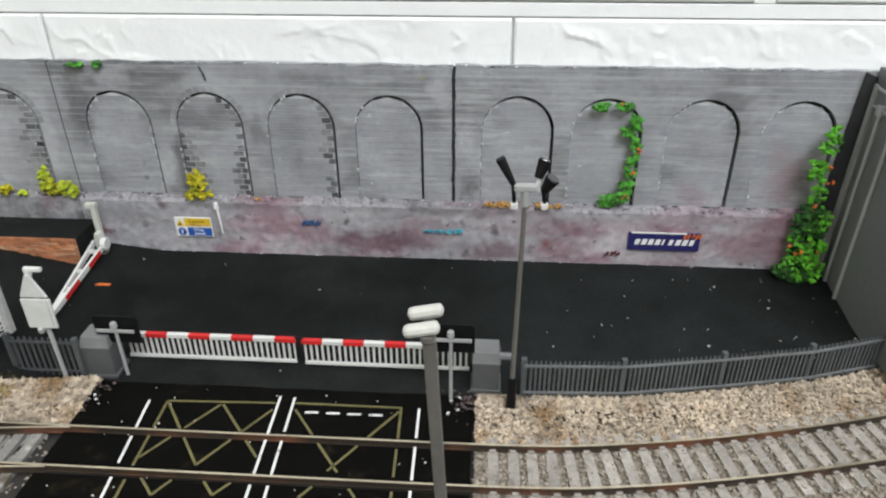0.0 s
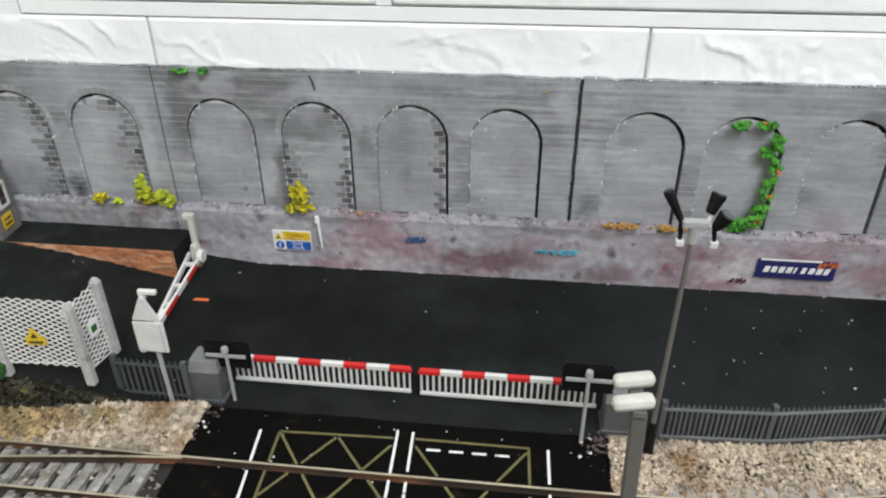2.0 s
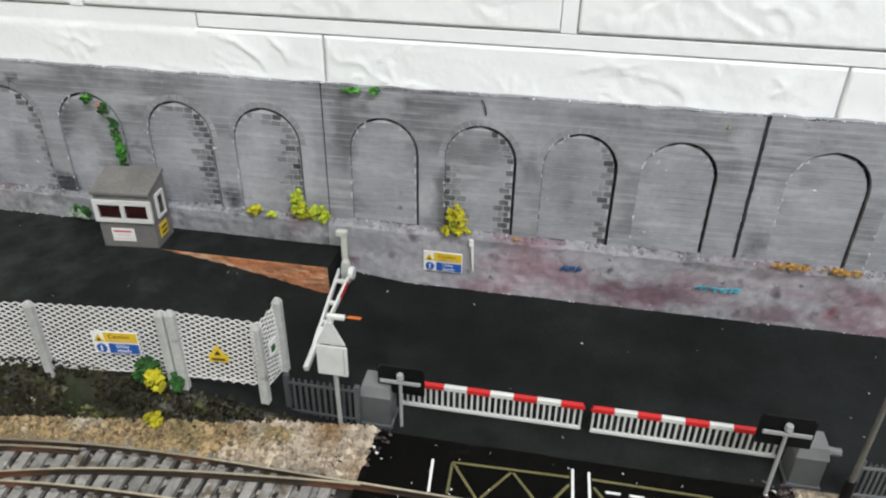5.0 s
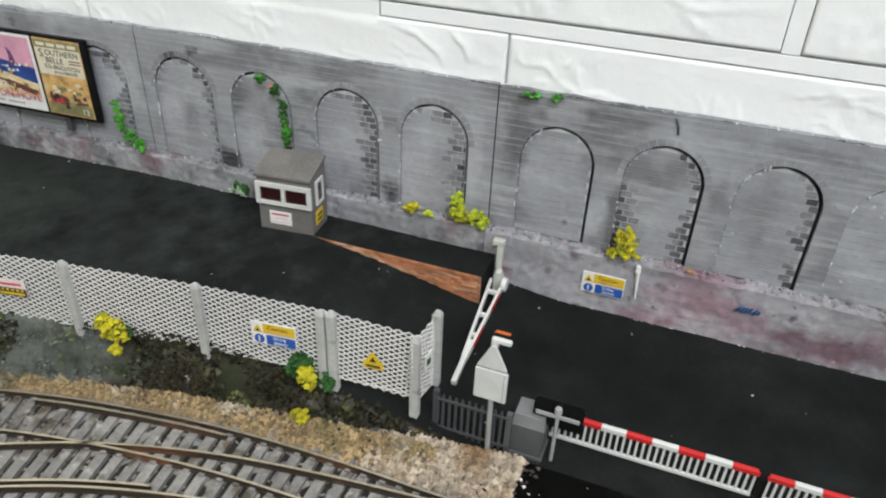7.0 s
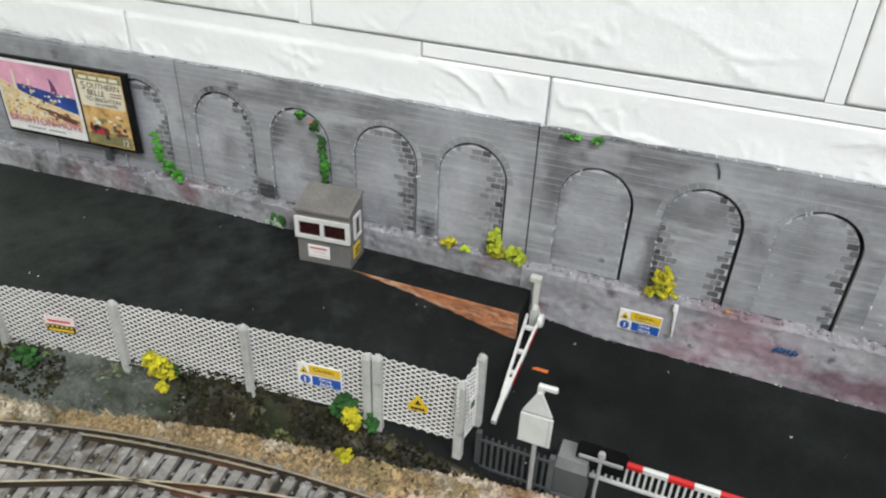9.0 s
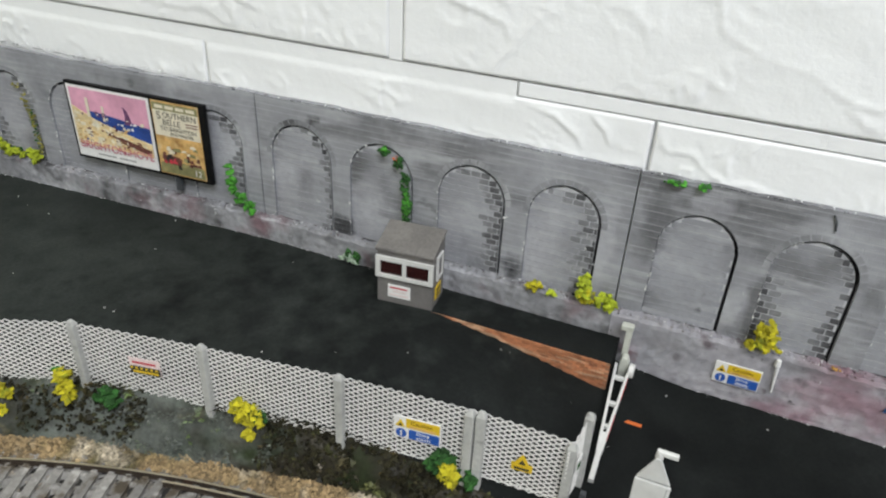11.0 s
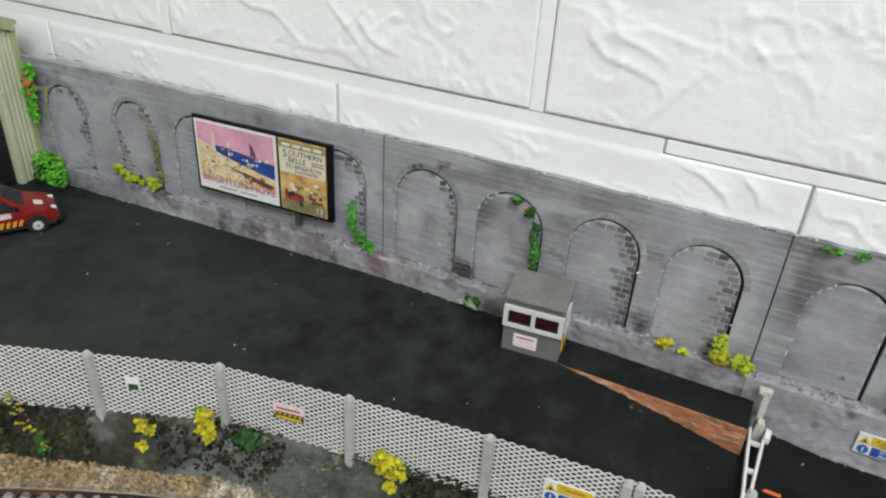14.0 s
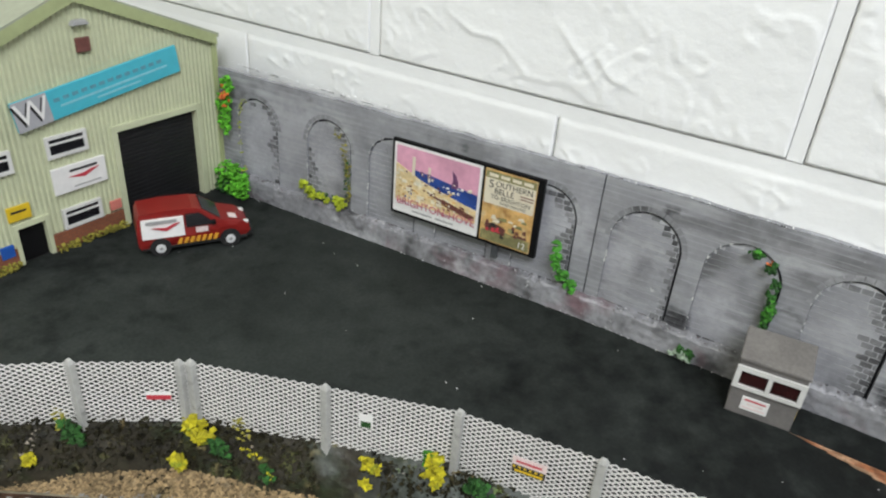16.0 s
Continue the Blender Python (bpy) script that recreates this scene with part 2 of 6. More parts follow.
RAILSIDE = mat("rusty_rail_side", (0.03, 0.02, 0.012), 0.7, ((2, 0.2), (15, 0.2)), (((0.14, 0.055, 0.025), 30, 0.50, 0.66),))
RAILTOP = mat("worn_rail_head", (0.60, 0.53, 0.40), 0.36, ((3, 0.1), (25, 0.2)), metal=0.8)
BALLAST = mat("tan_ballast", (0.40, 0.33, 0.25), 0.9, ((0.6, 0.12), (25, 0.25)), (((0.24, 0.15, 0.075), 16, 0.52, 0.66), ((0.15, 0.115, 0.075), 10, 0.58, 0.70)), island=0.4)
BALLASTGREY = mat("mixed_grey_ballast", (0.27, 0.235, 0.19), 0.9, ((0.6, 0.15), (20, 0.2)), island=0.35)
BEDTAN = mat("tan_ballast_bed", (0.21, 0.175, 0.135), 0.95, ((0.8, 0.35), (12, 0.25)), (), (1.0, 0.3))
BALLASTBROWN = mat("brown_ballast", (0.26, 0.185, 0.095), 0.9, ((0.6, 0.12), (25, 0.3)), (((0.10, 0.085, 0.035), 20, 0.52, 0.66), ((0.36, 0.31, 0.23), 14, 0.56, 0.68)), island=0.55)
BASE = mat("dark_baseboard", (0.02, 0.018, 0.016), 0.9, ((3, 0.3), (30, 0.3)))
# The pale spot paints the bank's milky sheen into its colour.
BANK = mat("scrubby_bank", (0.026, 0.022, 0.014), 0.42, ((1.5, 0.35), (18, 0.45)), (((0.018, 0.026, 0.009), 12, 0.5, 0.65), ((0.13, 0.145, 0.125), 30, 0.60, 0.70), ((0.13, 0.11, 0.05), 7, 0.60, 0.70)), (1.5, 0.5), spec=0.4, spots=[((0.12, 0.135, 0.125), -312, 8, 52, 40, 0.65)])
FLOCKDARK = mat("dark_scrub_flock", (0.022, 0.020, 0.010), 0.5, ((1, 0.2), (12, 0.4)), (((0.075, 0.08, 0.03), 9, 0.56, 0.66), ((0.13, 0.10, 0.045), 6, 0.63, 0.70)), island=0.7, spec=0.2)
FLOCKYELLOW = mat("yellow_flock", (0.44, 0.39, 0.012), 0.9, ((1, 0.1), (8, 0.2)), (((0.22, 0.26, 0.02), 5, 0.55, 0.66),), island=0.35)
FLOCKOLIVE = mat("olive_yellow_flock", (0.27, 0.245, 0.04), 0.9, ((1, 0.15), (8, 0.2)), island=0.4)
FLOCKLIME = mat("lime_flock", (0.34, 0.40, 0.02), 0.9, ((1, 0.1), (8, 0.15)), island=0.25)
FLOCKGREEN = mat("green_flock", (0.055, 0.24, 0.022), 0.9, ((1, 0.15), (8, 0.2)), island=0.35)
FLOCKBRIGHT = mat("bright_green_flock", (0.095, 0.36, 0.02), 0.9, ((1, 0.15), (8, 0.2)), island=0.35)
SALMON = mat("salmon_notice", (0.62, 0.2, 0.16), 0.5, ((2, 0.1),))
POSTEROLIVE = mat("poster_olive", (0.21, 0.20, 0.09), 0.5, ((2, 0.2), (8, 0.25)), (((0.32, 0.28, 0.12), 4, 0.52, 0.66),))
FLOCKDEEP = mat("deep_green_flock", (0.019, 0.082, 0.012), 0.9, ((1, 0.15), (8, 0.2)), island=0.4)
FLOCKORANGE = mat("orange_flock", (0.60, 0.14, 0.03), 0.9, ((1, 0.1),), island=0.3)
LEAFLITTER = mat("ochre_leaf_litter", (0.42, 0.23, 0.06), 0.9, ((1, 0.2),), island=0.4)
BRICKRED = mat("orange_brick_face", (0.42, 0.165, 0.075), 0.85, ((1, 0.15), (12, 0.25)), (((0.54, 0.34, 0.21), 12, 0.50, 0.62, 5.0), ((0.13, 0.05, 0.03), 8, 0.58, 0.68, 2.0)), (1, 0.1), rand=0.3)
BRICKBED = mat("pale_brick_joint", (0.30, 0.17, 0.10), 0.9, ((1, 0.2),))
HUTGREY = mat("grey_brown_hut", (0.155, 0.146, 0.138), 0.8, ((1.5, 0.1), (15, 0.12)), (), (1.2, 0.06))
HUTROOF = mat("felt_roof", (0.15, 0.14, 0.13), 0.85, ((1.2, 0.15), (15, 0.15)), (), (1.2, 0.08))
DARKPANE = mat("dark_window_pane", (0.03, 0.008, 0.008), 0.15, ((6, 0.3),), glass=True)
BLACKPANE = mat("black_window_pane", (0.012, 0.012, 0.014), 0.15, ((6, 0.3),), glass=True)
SIGNWHITE = mat("sign_white", (0.75, 0.74, 0.72), 0.5, ((4, 0.05),))
SIGNPINK = mat("sign_pink_white", (0.70, 0.58, 0.56), 0.5, ((2, 0.1),))
SIGNYELLOW = mat("sign_yellow", (0.66, 0.45, 0.02), 0.5, ((4, 0.06),))
SIGNINK = mat("sign_brown_ink", (0.16, 0.09, 0.01), 0.6, ((2, 0.1),))
SIGNBLUE = mat("sign_blue", (0.015, 0.085, 0.36), 0.5, ((4, 0.06),))
SIGNNAVY = mat("sign_navy", (0.015, 0.015, 0.10), 0.5, ((4, 0.06),))
SIGNRED = mat("sign_red", (0.5, 0.04, 0.06), 0.5, ((4, 0.06),))
SHEDGREEN = mat("pale_green_cladding", (0.505, 0.53, 0.355), 0.6, ((3, 0.05), (40, 0.08)))
SHEDTRIM = mat("green_trim", (0.33, 0.37, 0.185), 0.6, ((3, 0.06), (30, 0.08)))
SHEDROOF = mat("grey_green_roof", (0.30, 0.32, 0.24), 0.7, ((3, 0.06), (30, 0.08)))
SHEDBRICK = mat("red_brick_dado", (0.23, 0.075, 0.035), 0.85, ((1, 0.2), (10, 0.2)), brick=(4.0, 1.5, 0.25, 0.7, (0.12, 0.06, 0.04)))
CYAN = mat("cyan_fascia", (0.06, 0.42, 0.52), 0.5, ((4, 0.05),))
GREYSIGN = mat("grey_fascia", (0.36, 0.36, 0.38), 0.5, ((4, 0.05),))
TEALINK = mat("faded_teal_lettering", (0.10, 0.27, 0.34), 0.5, ((2, 0.15),))
PALECYAN = mat("pale_cyan_lettering", (0.22, 0.52, 0.60), 0.5, ((2, 0.1),))
SHUTTER = mat("black_shutter", (0.012, 0.012, 0.013), 0.4, ((5, 0.2),))
VANRED = mat("dark_red_car_paint", (0.21, 0.012, 0.010), 0.38, ((8, 0.06),))
HAZARD = mat("orange_hazard_paint", (0.62, 0.30, 0.03), 0.5, ((3, 0.1),))
TYRE = mat("black_rubber", (0.012, 0.012, 0.012), 0.7, ((2, 0.1),))
RIM = mat("silver_rim", (0.8, 0.8, 0.8), 0.3, ((2, 0.06),), metal=0.4)
GREYHOUSE = mat("dark_grey_building", (0.125, 0.133, 0.138), 0.6, ((3, 0.06), (50, 0.1)))
GREYTRIM = mat("grey_building_trim", (0.32, 0.33, 0.34), 0.6, ((3, 0.06), (50, 0.1)))
POSTPOLE = mat("pale_brown_pole", (0.12, 0.112, 0.10), 0.5, ((3, 0.1),))
PINK = mat("poster_pink_sky", (0.66, 0.33, 0.44), 0.5, ((3, 0.08), (15, 0.15)))
SEA = mat("poster_blue_sea", (0.02, 0.06, 0.26), 0.5, ((2, 0.15), (8, 0.3)))
SAND = mat("poster_sand", (0.70, 0.55, 0.30), 0.5, ((2, 0.15), (6, 0.2)), (((0.75, 0.70, 0.55), 4, 0.55, 0.66), ((0.25, 0.10, 0.08), 2.5, 0.63, 0.70)))
POSTERGOLD = mat("poster_gold", (0.58, 0.36, 0.13), 0.5, ((2, 0.15), (8, 0.25)), (((0.34, 0.17, 0.05), 5, 0.52, 0.66), ((0.62, 0.48, 0.26), 6, 0.54, 0.66)))
POSTERWINE = mat("poster_wine", (0.15, 0.06, 0.14), 0.5, ((2, 0.2),))
POSTERCREAM = mat("poster_cream", (0.70, 0.64, 0.50), 0.5, ((3, 0.06),))
POSTERBROWN = mat("poster_brown", (0.14, 0.05, 0.04), 0.5, ((2, 0.2),))
INK = mat("black_ink", (0.02, 0.02, 0.02), 0.6, ((2, 0.1),))
PINKINK = mat("pink_ink", (0.52, 0.14, 0.20), 0.6, ((2, 0.1),))
BLUEINK = mat("graffiti_blue", (0.03, 0.10, 0.24), 0.6, ((1, 0.25),))
TURQUOISE = mat("graffiti_turquoise", (0.08, 0.42, 0.55), 0.6, ((1, 0.25),))
PURPLEINK = mat("graffiti_dark_red", (0.10, 0.02, 0.03), 0.6, ((1, 0.25),))


# ---- mesh helpers ----
class Soup:
    """Gathers vertices and faces, in millimetres."""

    def __init__(self):
        self.v, self.f = [], []

    def add(self, verts, faces):
        n = len(self.v)
        self.v += [tuple(p) for p in verts]
        self.f += [tuple(n + i for i in face) for face in faces]
        return self

    def box(self, x0, x1, y0, y1, z0, z1):
        return self.add([(x, y, z) for z in (z0, z1) for y in (y0, y1) for x in (x0, x1)],
                        [(0, 2, 3, 1), (4, 5, 7, 6), (0, 1, 5, 4), (2, 6, 7, 3), (0, 4, 6, 2), (1, 3, 7, 5)])

    def prism(self, outline, y0, y1):
        """An outline of (x, z), counter-clockwise seen from the front, drawn from y0 (front) to y1."""
        n = len(outline)
        return self.add([(x, y0, z) for x, z in outline] + [(x, y1, z) for x, z in outline],
                        [tuple(range(n)), tuple(range(2 * n - 1, n - 1, -1))] + [(i, n + i, n + (i + 1) % n, (i + 1) % n) for i in range(n)])

    def tube(self, a, b, r0, r1=None, n=8):
        a, b, r1 = Vector(a), Vector(b), r0 if r1 is None else r1
        q = (b - a).to_track_quat("Z", "Y")
        ring = [q @ Vector((math.cos(i * math.tau / n), math.sin(i * math.tau / n), 0)) for i in range(n)]
        return self.add([a + r0 * p for p in ring] + [b + r1 * p for p in ring],
                        [tuple(range(n - 1, -1, -1)), tuple(range(n, 2 * n))] + [(i, (i + 1) % n, n + (i + 1) % n, n + i) for i in range(n)])

    def bar(self, a, b, wide, thick):
        """A square bar from a to b; thick is its size across the vertical."""
        a, b = Vector(a), Vector(b)
        d = (b - a).normalized()
        side = d.cross(Vector((0, 0, 1)))
        side = side.normalized() if side.length > 1e-4 else Vector((1, 0, 0))
        up = side.cross(d)
        c = [(-1, -1), (1, -1), (1, 1), (-1, 1)]
        return self.add([p + side * sx * wide / 2 + up * sz * thick / 2 for p in (a, b) for sx, sz in c],
                        [(3, 2, 1, 0), (4, 5, 6, 7)] + [(i, (i + 1) % 4, 4 + (i + 1) % 4, 4 + i) for i in range(4)])

    def grid(self, nx, ny, at):
        return self.add([at(i / nx, j / ny) for j in range(ny + 1) for i in range(nx + 1)],
                        [(j * (nx + 1) + i, j * (nx + 1) + i + 1, (j + 1) * (nx + 1) + i + 1, (j + 1) * (nx + 1) + i) for j in range(ny) for i in range(nx)])


def make_mesh(name, soup, material, bevel=0.0, smooth=False):
    me = bpy.data.meshes.new(name)
    me.from_pydata([(x * MM, y * MM, z * MM) for x, y, z in soup.v], [], soup.f)
    if bevel:
        bm = bmesh.new()
        bm.from_mesh(me)
        bmesh.ops.recalc_face_normals(bm, faces=bm.faces)
        sharp = [e for e in bm.edges if len(e.link_faces) == 2 and e.calc_face_angle(0) > 0.6]
        bmesh.ops.bevel(bm, geom=sharp, offset=bevel * MM, segments=2, profile=0.5, affect="EDGES", clamp_overlap=True)
        bm.to_mesh(me)
        bm.free()
    me.materials.append(material)
    if smooth:
        me.polygons.foreach_set("use_smooth", [True] * len(me.polygons))
    me.update()
    return me


def thing(name, x, y, z, label, category, group="", rz=0.0, kind=""):
    ob = new(name)
    ob.empty_display_size = 0.005
    ob.matrix_world = pose(x * MM, y * MM, z * MM, 0, 0, rz)
    return tagged(ob, label, category, group, kind)


def part(name, soup, material, parent, label="", bevel=0.0, smooth=False, at=None):
    ob = new(name, make_mesh(name, soup, material, bevel, smooth))
    ob.parent = parent
    if at:
        ob.location = [c * MM for c in at]
    if label:
        tagged(ob, label)
    return ob


def sole(name, soup, material, label, category, kind="", bevel=0.0, smooth=False, group=""):
    return tagged(new(name, make_mesh(name, soup, material, bevel, smooth)), label, category, group, kind)


def share(name, mesh, parent, place, scale=(1, 1, 1), rz=0.0):
    ob = new(name, mesh)
    ob.parent = parent
    ob.matrix_basis = pose(place[0] * MM, place[1] * MM, place[2] * MM, 0, 0, rz) @ Matrix.Diagonal((*scale, 1))
    return ob


def lettering(text, size, x, y, z, material, parent, rot=(90, 0, 0), name="lettering"):
    cu = bpy.data.curves.new(name, "FONT")
    cu.body, cu.size, cu.extrude, cu.align_x, cu.align_y = text, size * MM, 0.05 * MM, "CENTER", "CENTER"
    cu.materials.append(material)
    ob = new(name, cu)
    ob.parent = parent
    ob.matrix_basis = pose(x * MM, y * MM, z * MM, *rot)
    return ob


def chunks(points, sizes, squash=0.8, seed=1):
    """Many small rough lumps, as one soup: points and sizes in millimetres."""
    rng = np.random.default_rng(seed)
    pts, n = np.asarray(points, float), len(points)
    base = np.array([(1, 0, 0), (-1, 0, 0), (0, 1, 0), (0, -1, 0), (0, 0, 1), (0, 0, -1)], float)
    faces = np.array([(0, 2, 4), (2, 1, 4), (1, 3, 4), (3, 0, 4), (2, 0, 5), (1, 2, 5), (3, 1, 5), (0, 3, 5)])
    v = base[None] * rng.uniform(0.6, 1.3, (n, 6, 1)) * np.asarray(sizes, float).reshape(-1, 1, 1)
    v += rng.normal(0, 0.22, (n, 6, 3)) * np.asarray(sizes, float).reshape(-1, 1, 1)
    a, b = rng.uniform(0, math.tau, n), rng.uniform(0, math.tau, n)
    c, s = np.cos(a)[:, None], np.sin(a)[:, None]
    v = np.stack([v[..., 0] * c - v[..., 1] * s, v[..., 0] * s + v[..., 1] * c, v[..., 2]], -1)
    c, s = np.cos(b)[:, None], np.sin(b)[:, None]
    v = np.stack([v[..., 0], v[..., 1] * c - v[..., 2] * s, v[..., 1] * s + v[..., 2] * c], -1)
    v[..., 2] *= squash
    v += pts[:, None]
    soup = Soup()
    soup.v = [tuple(p) for p in v.reshape(-1, 3)]
    soup.f = [tuple(q) for q in (faces[None] + 6 * np.arange(n)[:, None, None]).reshape(-1, 3)]
    return soup


def lerp_line(line, x):
    """The second value of a line of points at x along the first."""
    return float(np.interp(x, [p[0] for p in line], [p[1] for p in line]))


def smooth01(a):
    a = min(max(a, 0.0), 1.0)
    return a * a * (3 - 2 * a)


# ---- the plan ----
WALL_Y = 270.0
YARD = 24.0
FENCE_LINE = [(-620, -40), (-500, 46), (-470, 72), (-444, 96), (-414.8, 120), (-369, 139.5), (-327, 157.5), (-280.5, 167), (-233, 174), (-189, 179.5), (-158, 183), (-124, 187)]
PALISADE_LINE = [(12, 187), (30, 187.3), (63, 189), (98, 195), (130, 201.5), (161, 211), (200, 226)]
RAIL_FAR = [(-560, -20), (-520, 18), (-480, 52), (-443, 78), (-391, 107.5), (-355, 126), (-327, 137.5), (-297, 147), (-267, 154), (-226, 160.3), (-185, 163), (-127, 163.2), (-60, 163.2), (24, 163.6), (60, 166.4), (98, 172.8), (137, 181.9), (170, 191.5), (230, 211)]
RAIL_BRANCH = [(-470, 10), (-400, 62), (-350, 93), (-318, 110), (-287, 125), (-254.6, 139.3), (-218.8, 150), (-181, 156.6), (-140, 161.2), (-122, 162.6)]


def back_wall_y(x):
    return WALL_Y - max(0.0, -331.0 - x) * 0.05


def road_z(x, y):
    base = 9.0 * min(max((y - 200.0) / 66.0, 0.0), 1.0)
    up = smooth01((-128.0 - x) / 107.0)
    up = 0.55 * up + 0.45 * min(max((-128.0 - x) / 107.0, 0.0), 1.0)
    return base + (YARD - base) * up


# ---- the room ----
room = Soup().box(-830, 1500, 330, 400, -800, 1700)
sole("wall_north", room, ROOM, "pale painted plaster wall of the room", "wall", "structure")
sole("wall_south", Soup().box(-830, 1500, -1700, -1640, -800, 1700), ROOM, "pale painted plaster wall behind the layout", "wall", "structure")
sole("wall_west", Soup().box(-890, -830, -1700, 400, -800, 1700), CREAM, "cream painted plaster end wall", "wall", "structure")
sole("wall_east", Soup().box(1500, 1560, -1700, 400, -800, 1700), ROOM, "pale painted plaster end wall", "wall", "structure")
sole("ceiling", Soup().box(-890, 1560, -1700, 400, 1700, 1740), CEIL, "white painted ceiling of the room", "ceiling", "structure")
sole("floor", Soup().box(-890, 1560, -1700, 400, -840, -800), ROOM, "pale floor of the room", "floor", "structure")
sole("baseboard", Soup().box(-829, 900, -250, 329, -30, -3.2), BASE, "dark brown layout baseboard under the track", "baseboard", "structure")

rng = random.Random(4)

# embossed foam brick sheet on the wall above the arches
foam = thing("foam_wall_panel", 0, 274.6, 0, "white embossed foam brick wall panel behind the arches", "wall panel", kind="structure")
part("backing", Soup().box(-829, 700, 1.3, 46, 40, 700), FOAM, foam)
part("joint_strip", Soup().box(-214.8, 700, -1.0, 1.4, 112.2, 117.3), FOAM, foam, bevel=0.2)
part("joint_strip", Soup().box(-829, -215.2, -0.55, 1.4, 110.6, 117.45), FOAM, foam, bevel=0.2)


# wandering folds pressed into the foam: each a line of (x, z), raised on its upper side
FOLDS = [((-250, 156), (-248, 148), (-241, 142), (-235, 141), (-222, 137), (-219, 130)), ((-243, 158), (-238, 150), (-228, 147), (-218, 142)), ((-212, 110), (-200, 107), (-191, 101), (-188, 96)),
         ((-188, 111), (-181, 105), (-178, 99)), ((35, 111), (40, 110), (43, 106), (51, 104), (56, 102), (62, 97)), ((-1, 107), (3, 103), (-1, 100)),
         ((-347, 141), (-339, 132), (-325, 128)), ((-196, 155), (-188, 149)), ((-366, 150), (-352, 136), (-340, 124)), ((-420, 146), (-404, 138), (-390, 137), (-374, 124))]


def fold_height(x, z):
    """Height of the pressed folds at a place: a sharp drop along each line, easing off behind it."""
    best = 0.0
    for line in FOLDS:
        if not line[0][0] - 9 < x < line[-1][0] + 9:
            continue
        for k, ((xa, za), (xb, zb)) in enumerate(zip(line, line[1:])):
            dx, dz = xb - xa, zb - za
            t = min(max(((x - xa) * dx + (z - za) * dz) / (dx * dx + dz * dz), 0.0), 1.0)
            ox, oz = x - xa - t * dx, z - za - t * dz
            d = math.hypot(ox, oz)
            if d < 9.0:
                fade = math.sin(math.pi * (k + t) / (len(line) - 1)) ** 0.7
                up = dx * oz - dz * ox > 0
                best = max(best, fade * (math.exp(-d / 1.7) if up else math.exp(-d / 0.3)))
    return best


def foam_brick(x0, x1, z0, z1, fine, soft_from=None):
    """One embossed block: a flat face with sunk edges, thin wandering creases and pressed folds. West of soft_from the top edge is rounded."""
    def steps(a, b):
        n = max(4, int((b - a - 3) / fine))
        return [a, a + 0.15, a + 0.3, a + 1.5] + [a + 1.5 + (b - a - 3) * k / n for k in range(1, n)] + [b - 1.5, b - 0.3, b - 0.15, b]

    xs, zs = steps(x0, x1), steps(z0, z1)

    def at(i, j):
        x, z = xs[i], zs[j]
        edge = min(x - x0, x1 - x, z - z0, z1 - z)
        rim = smooth01(edge / 0.3)
        if soft_from is not None and x < soft_from:
            rim = min(smooth01(min(x - x0, x1 - x, z - z0) / 0.3), 0.8 + 0.2 * smooth01((z1 - z) / 3.0))
        p = Vector((x / 60.0 + z / 160.0, z / 38.0 - x / 150.0, 3.0))
        warp = Vector((noise.noise(p * 1.7), noise.noise(p * 1.7 + Vector((7, 3, 1))), 0)) * 0.8
        a = noise.noise(p * 1.5 + warp)
        gate = smooth01(0.2 + noise.noise(p * 1.3 + Vector((5, 5, 5))) * 2.6)
        cliff = (math.exp(-a / 0.12) if a > 0 else math.exp(a / 0.012)) * gate
        q = Vector((x / 9.0 + z / 14.0, z / 11.0 - x / 40.0, 6.0))
        patch = smooth01(0.35 + 2.4 * noise.noise(p * 2.1 + Vector((11, 2, 8))))
        b = noise.noise(q * 0.9 + warp * 1.5)
        crumple = patch * (0.55 * (math.exp(-b / 0.14) if b > 0 else math.exp(b / 0.03)) + 0.3 * noise.noise(q * 2.0))
        swell = 0.3 * noise.noise(Vector((x / 26.0 + z / 40.0, z / 17.0, 1.5)))
        return (x, 1.3 - 2.45 * rim - (0.5 * cliff + crumple + swell + 0.95 * fold_height(x, z)) * min(1.0, edge / 4.0), z)

    nx, nz = len(xs) - 1, len(zs) - 1
    soup = Soup().grid(nx, nz, lambda u, v: at(round(u * nx), round(v * nz)))
    return part("brick_block", soup, FOAM, foam, smooth=True)


LOWER_JOINTS = [-920, -732, -545, -358, -164, 22.5, 209, 396, 583]
for a, b in zip(LOWER_JOINTS, LOWER_JOINTS[1:]):
    foam_brick(a + 0.32, b - 0.32, 78, 111.75, 0.9 if -400 < b and a < 150 else 8, -215)
UPPER_CHANNELS = [(-846, -840), (-653, -647), (-460, -454), (-268, -262), (-75.5, -69.5), (110, 118), (302, 308), (494, 500)]
for (_, a), (b, _) in zip(UPPER_CHANNELS, UPPER_CHANNELS[1:]):
    foam_brick(a, b, 117.7, 188, 1.1 if -660 < a < 150 else 8)
for row in range(3):
    for k in range(-4, 4):
        foam_brick((22 if row % 2 == 0 else -70) + 188 * (k - 1) + 1.2, (22 if row % 2 == 0 else -70) + 188 * k - 1.2, 193 + 74 * row, 263 + 74 * row, 9)
# flat channels between the blocks
for a, b in UPPER_CHANNELS:
    part("joint_strip", Soup().box(a + 0.08, b - 0.3, -1.0, 1.4, 117.6, 190), FOAM, foam, bevel=0.15)
part("panel_seam", Soup().bar((-214.4, -1.0, 112.4), (-214.4, -1.0, 122.5), 0.3, 0.3), LIGHTGREY, foam, "grey seam between two foam sheets")

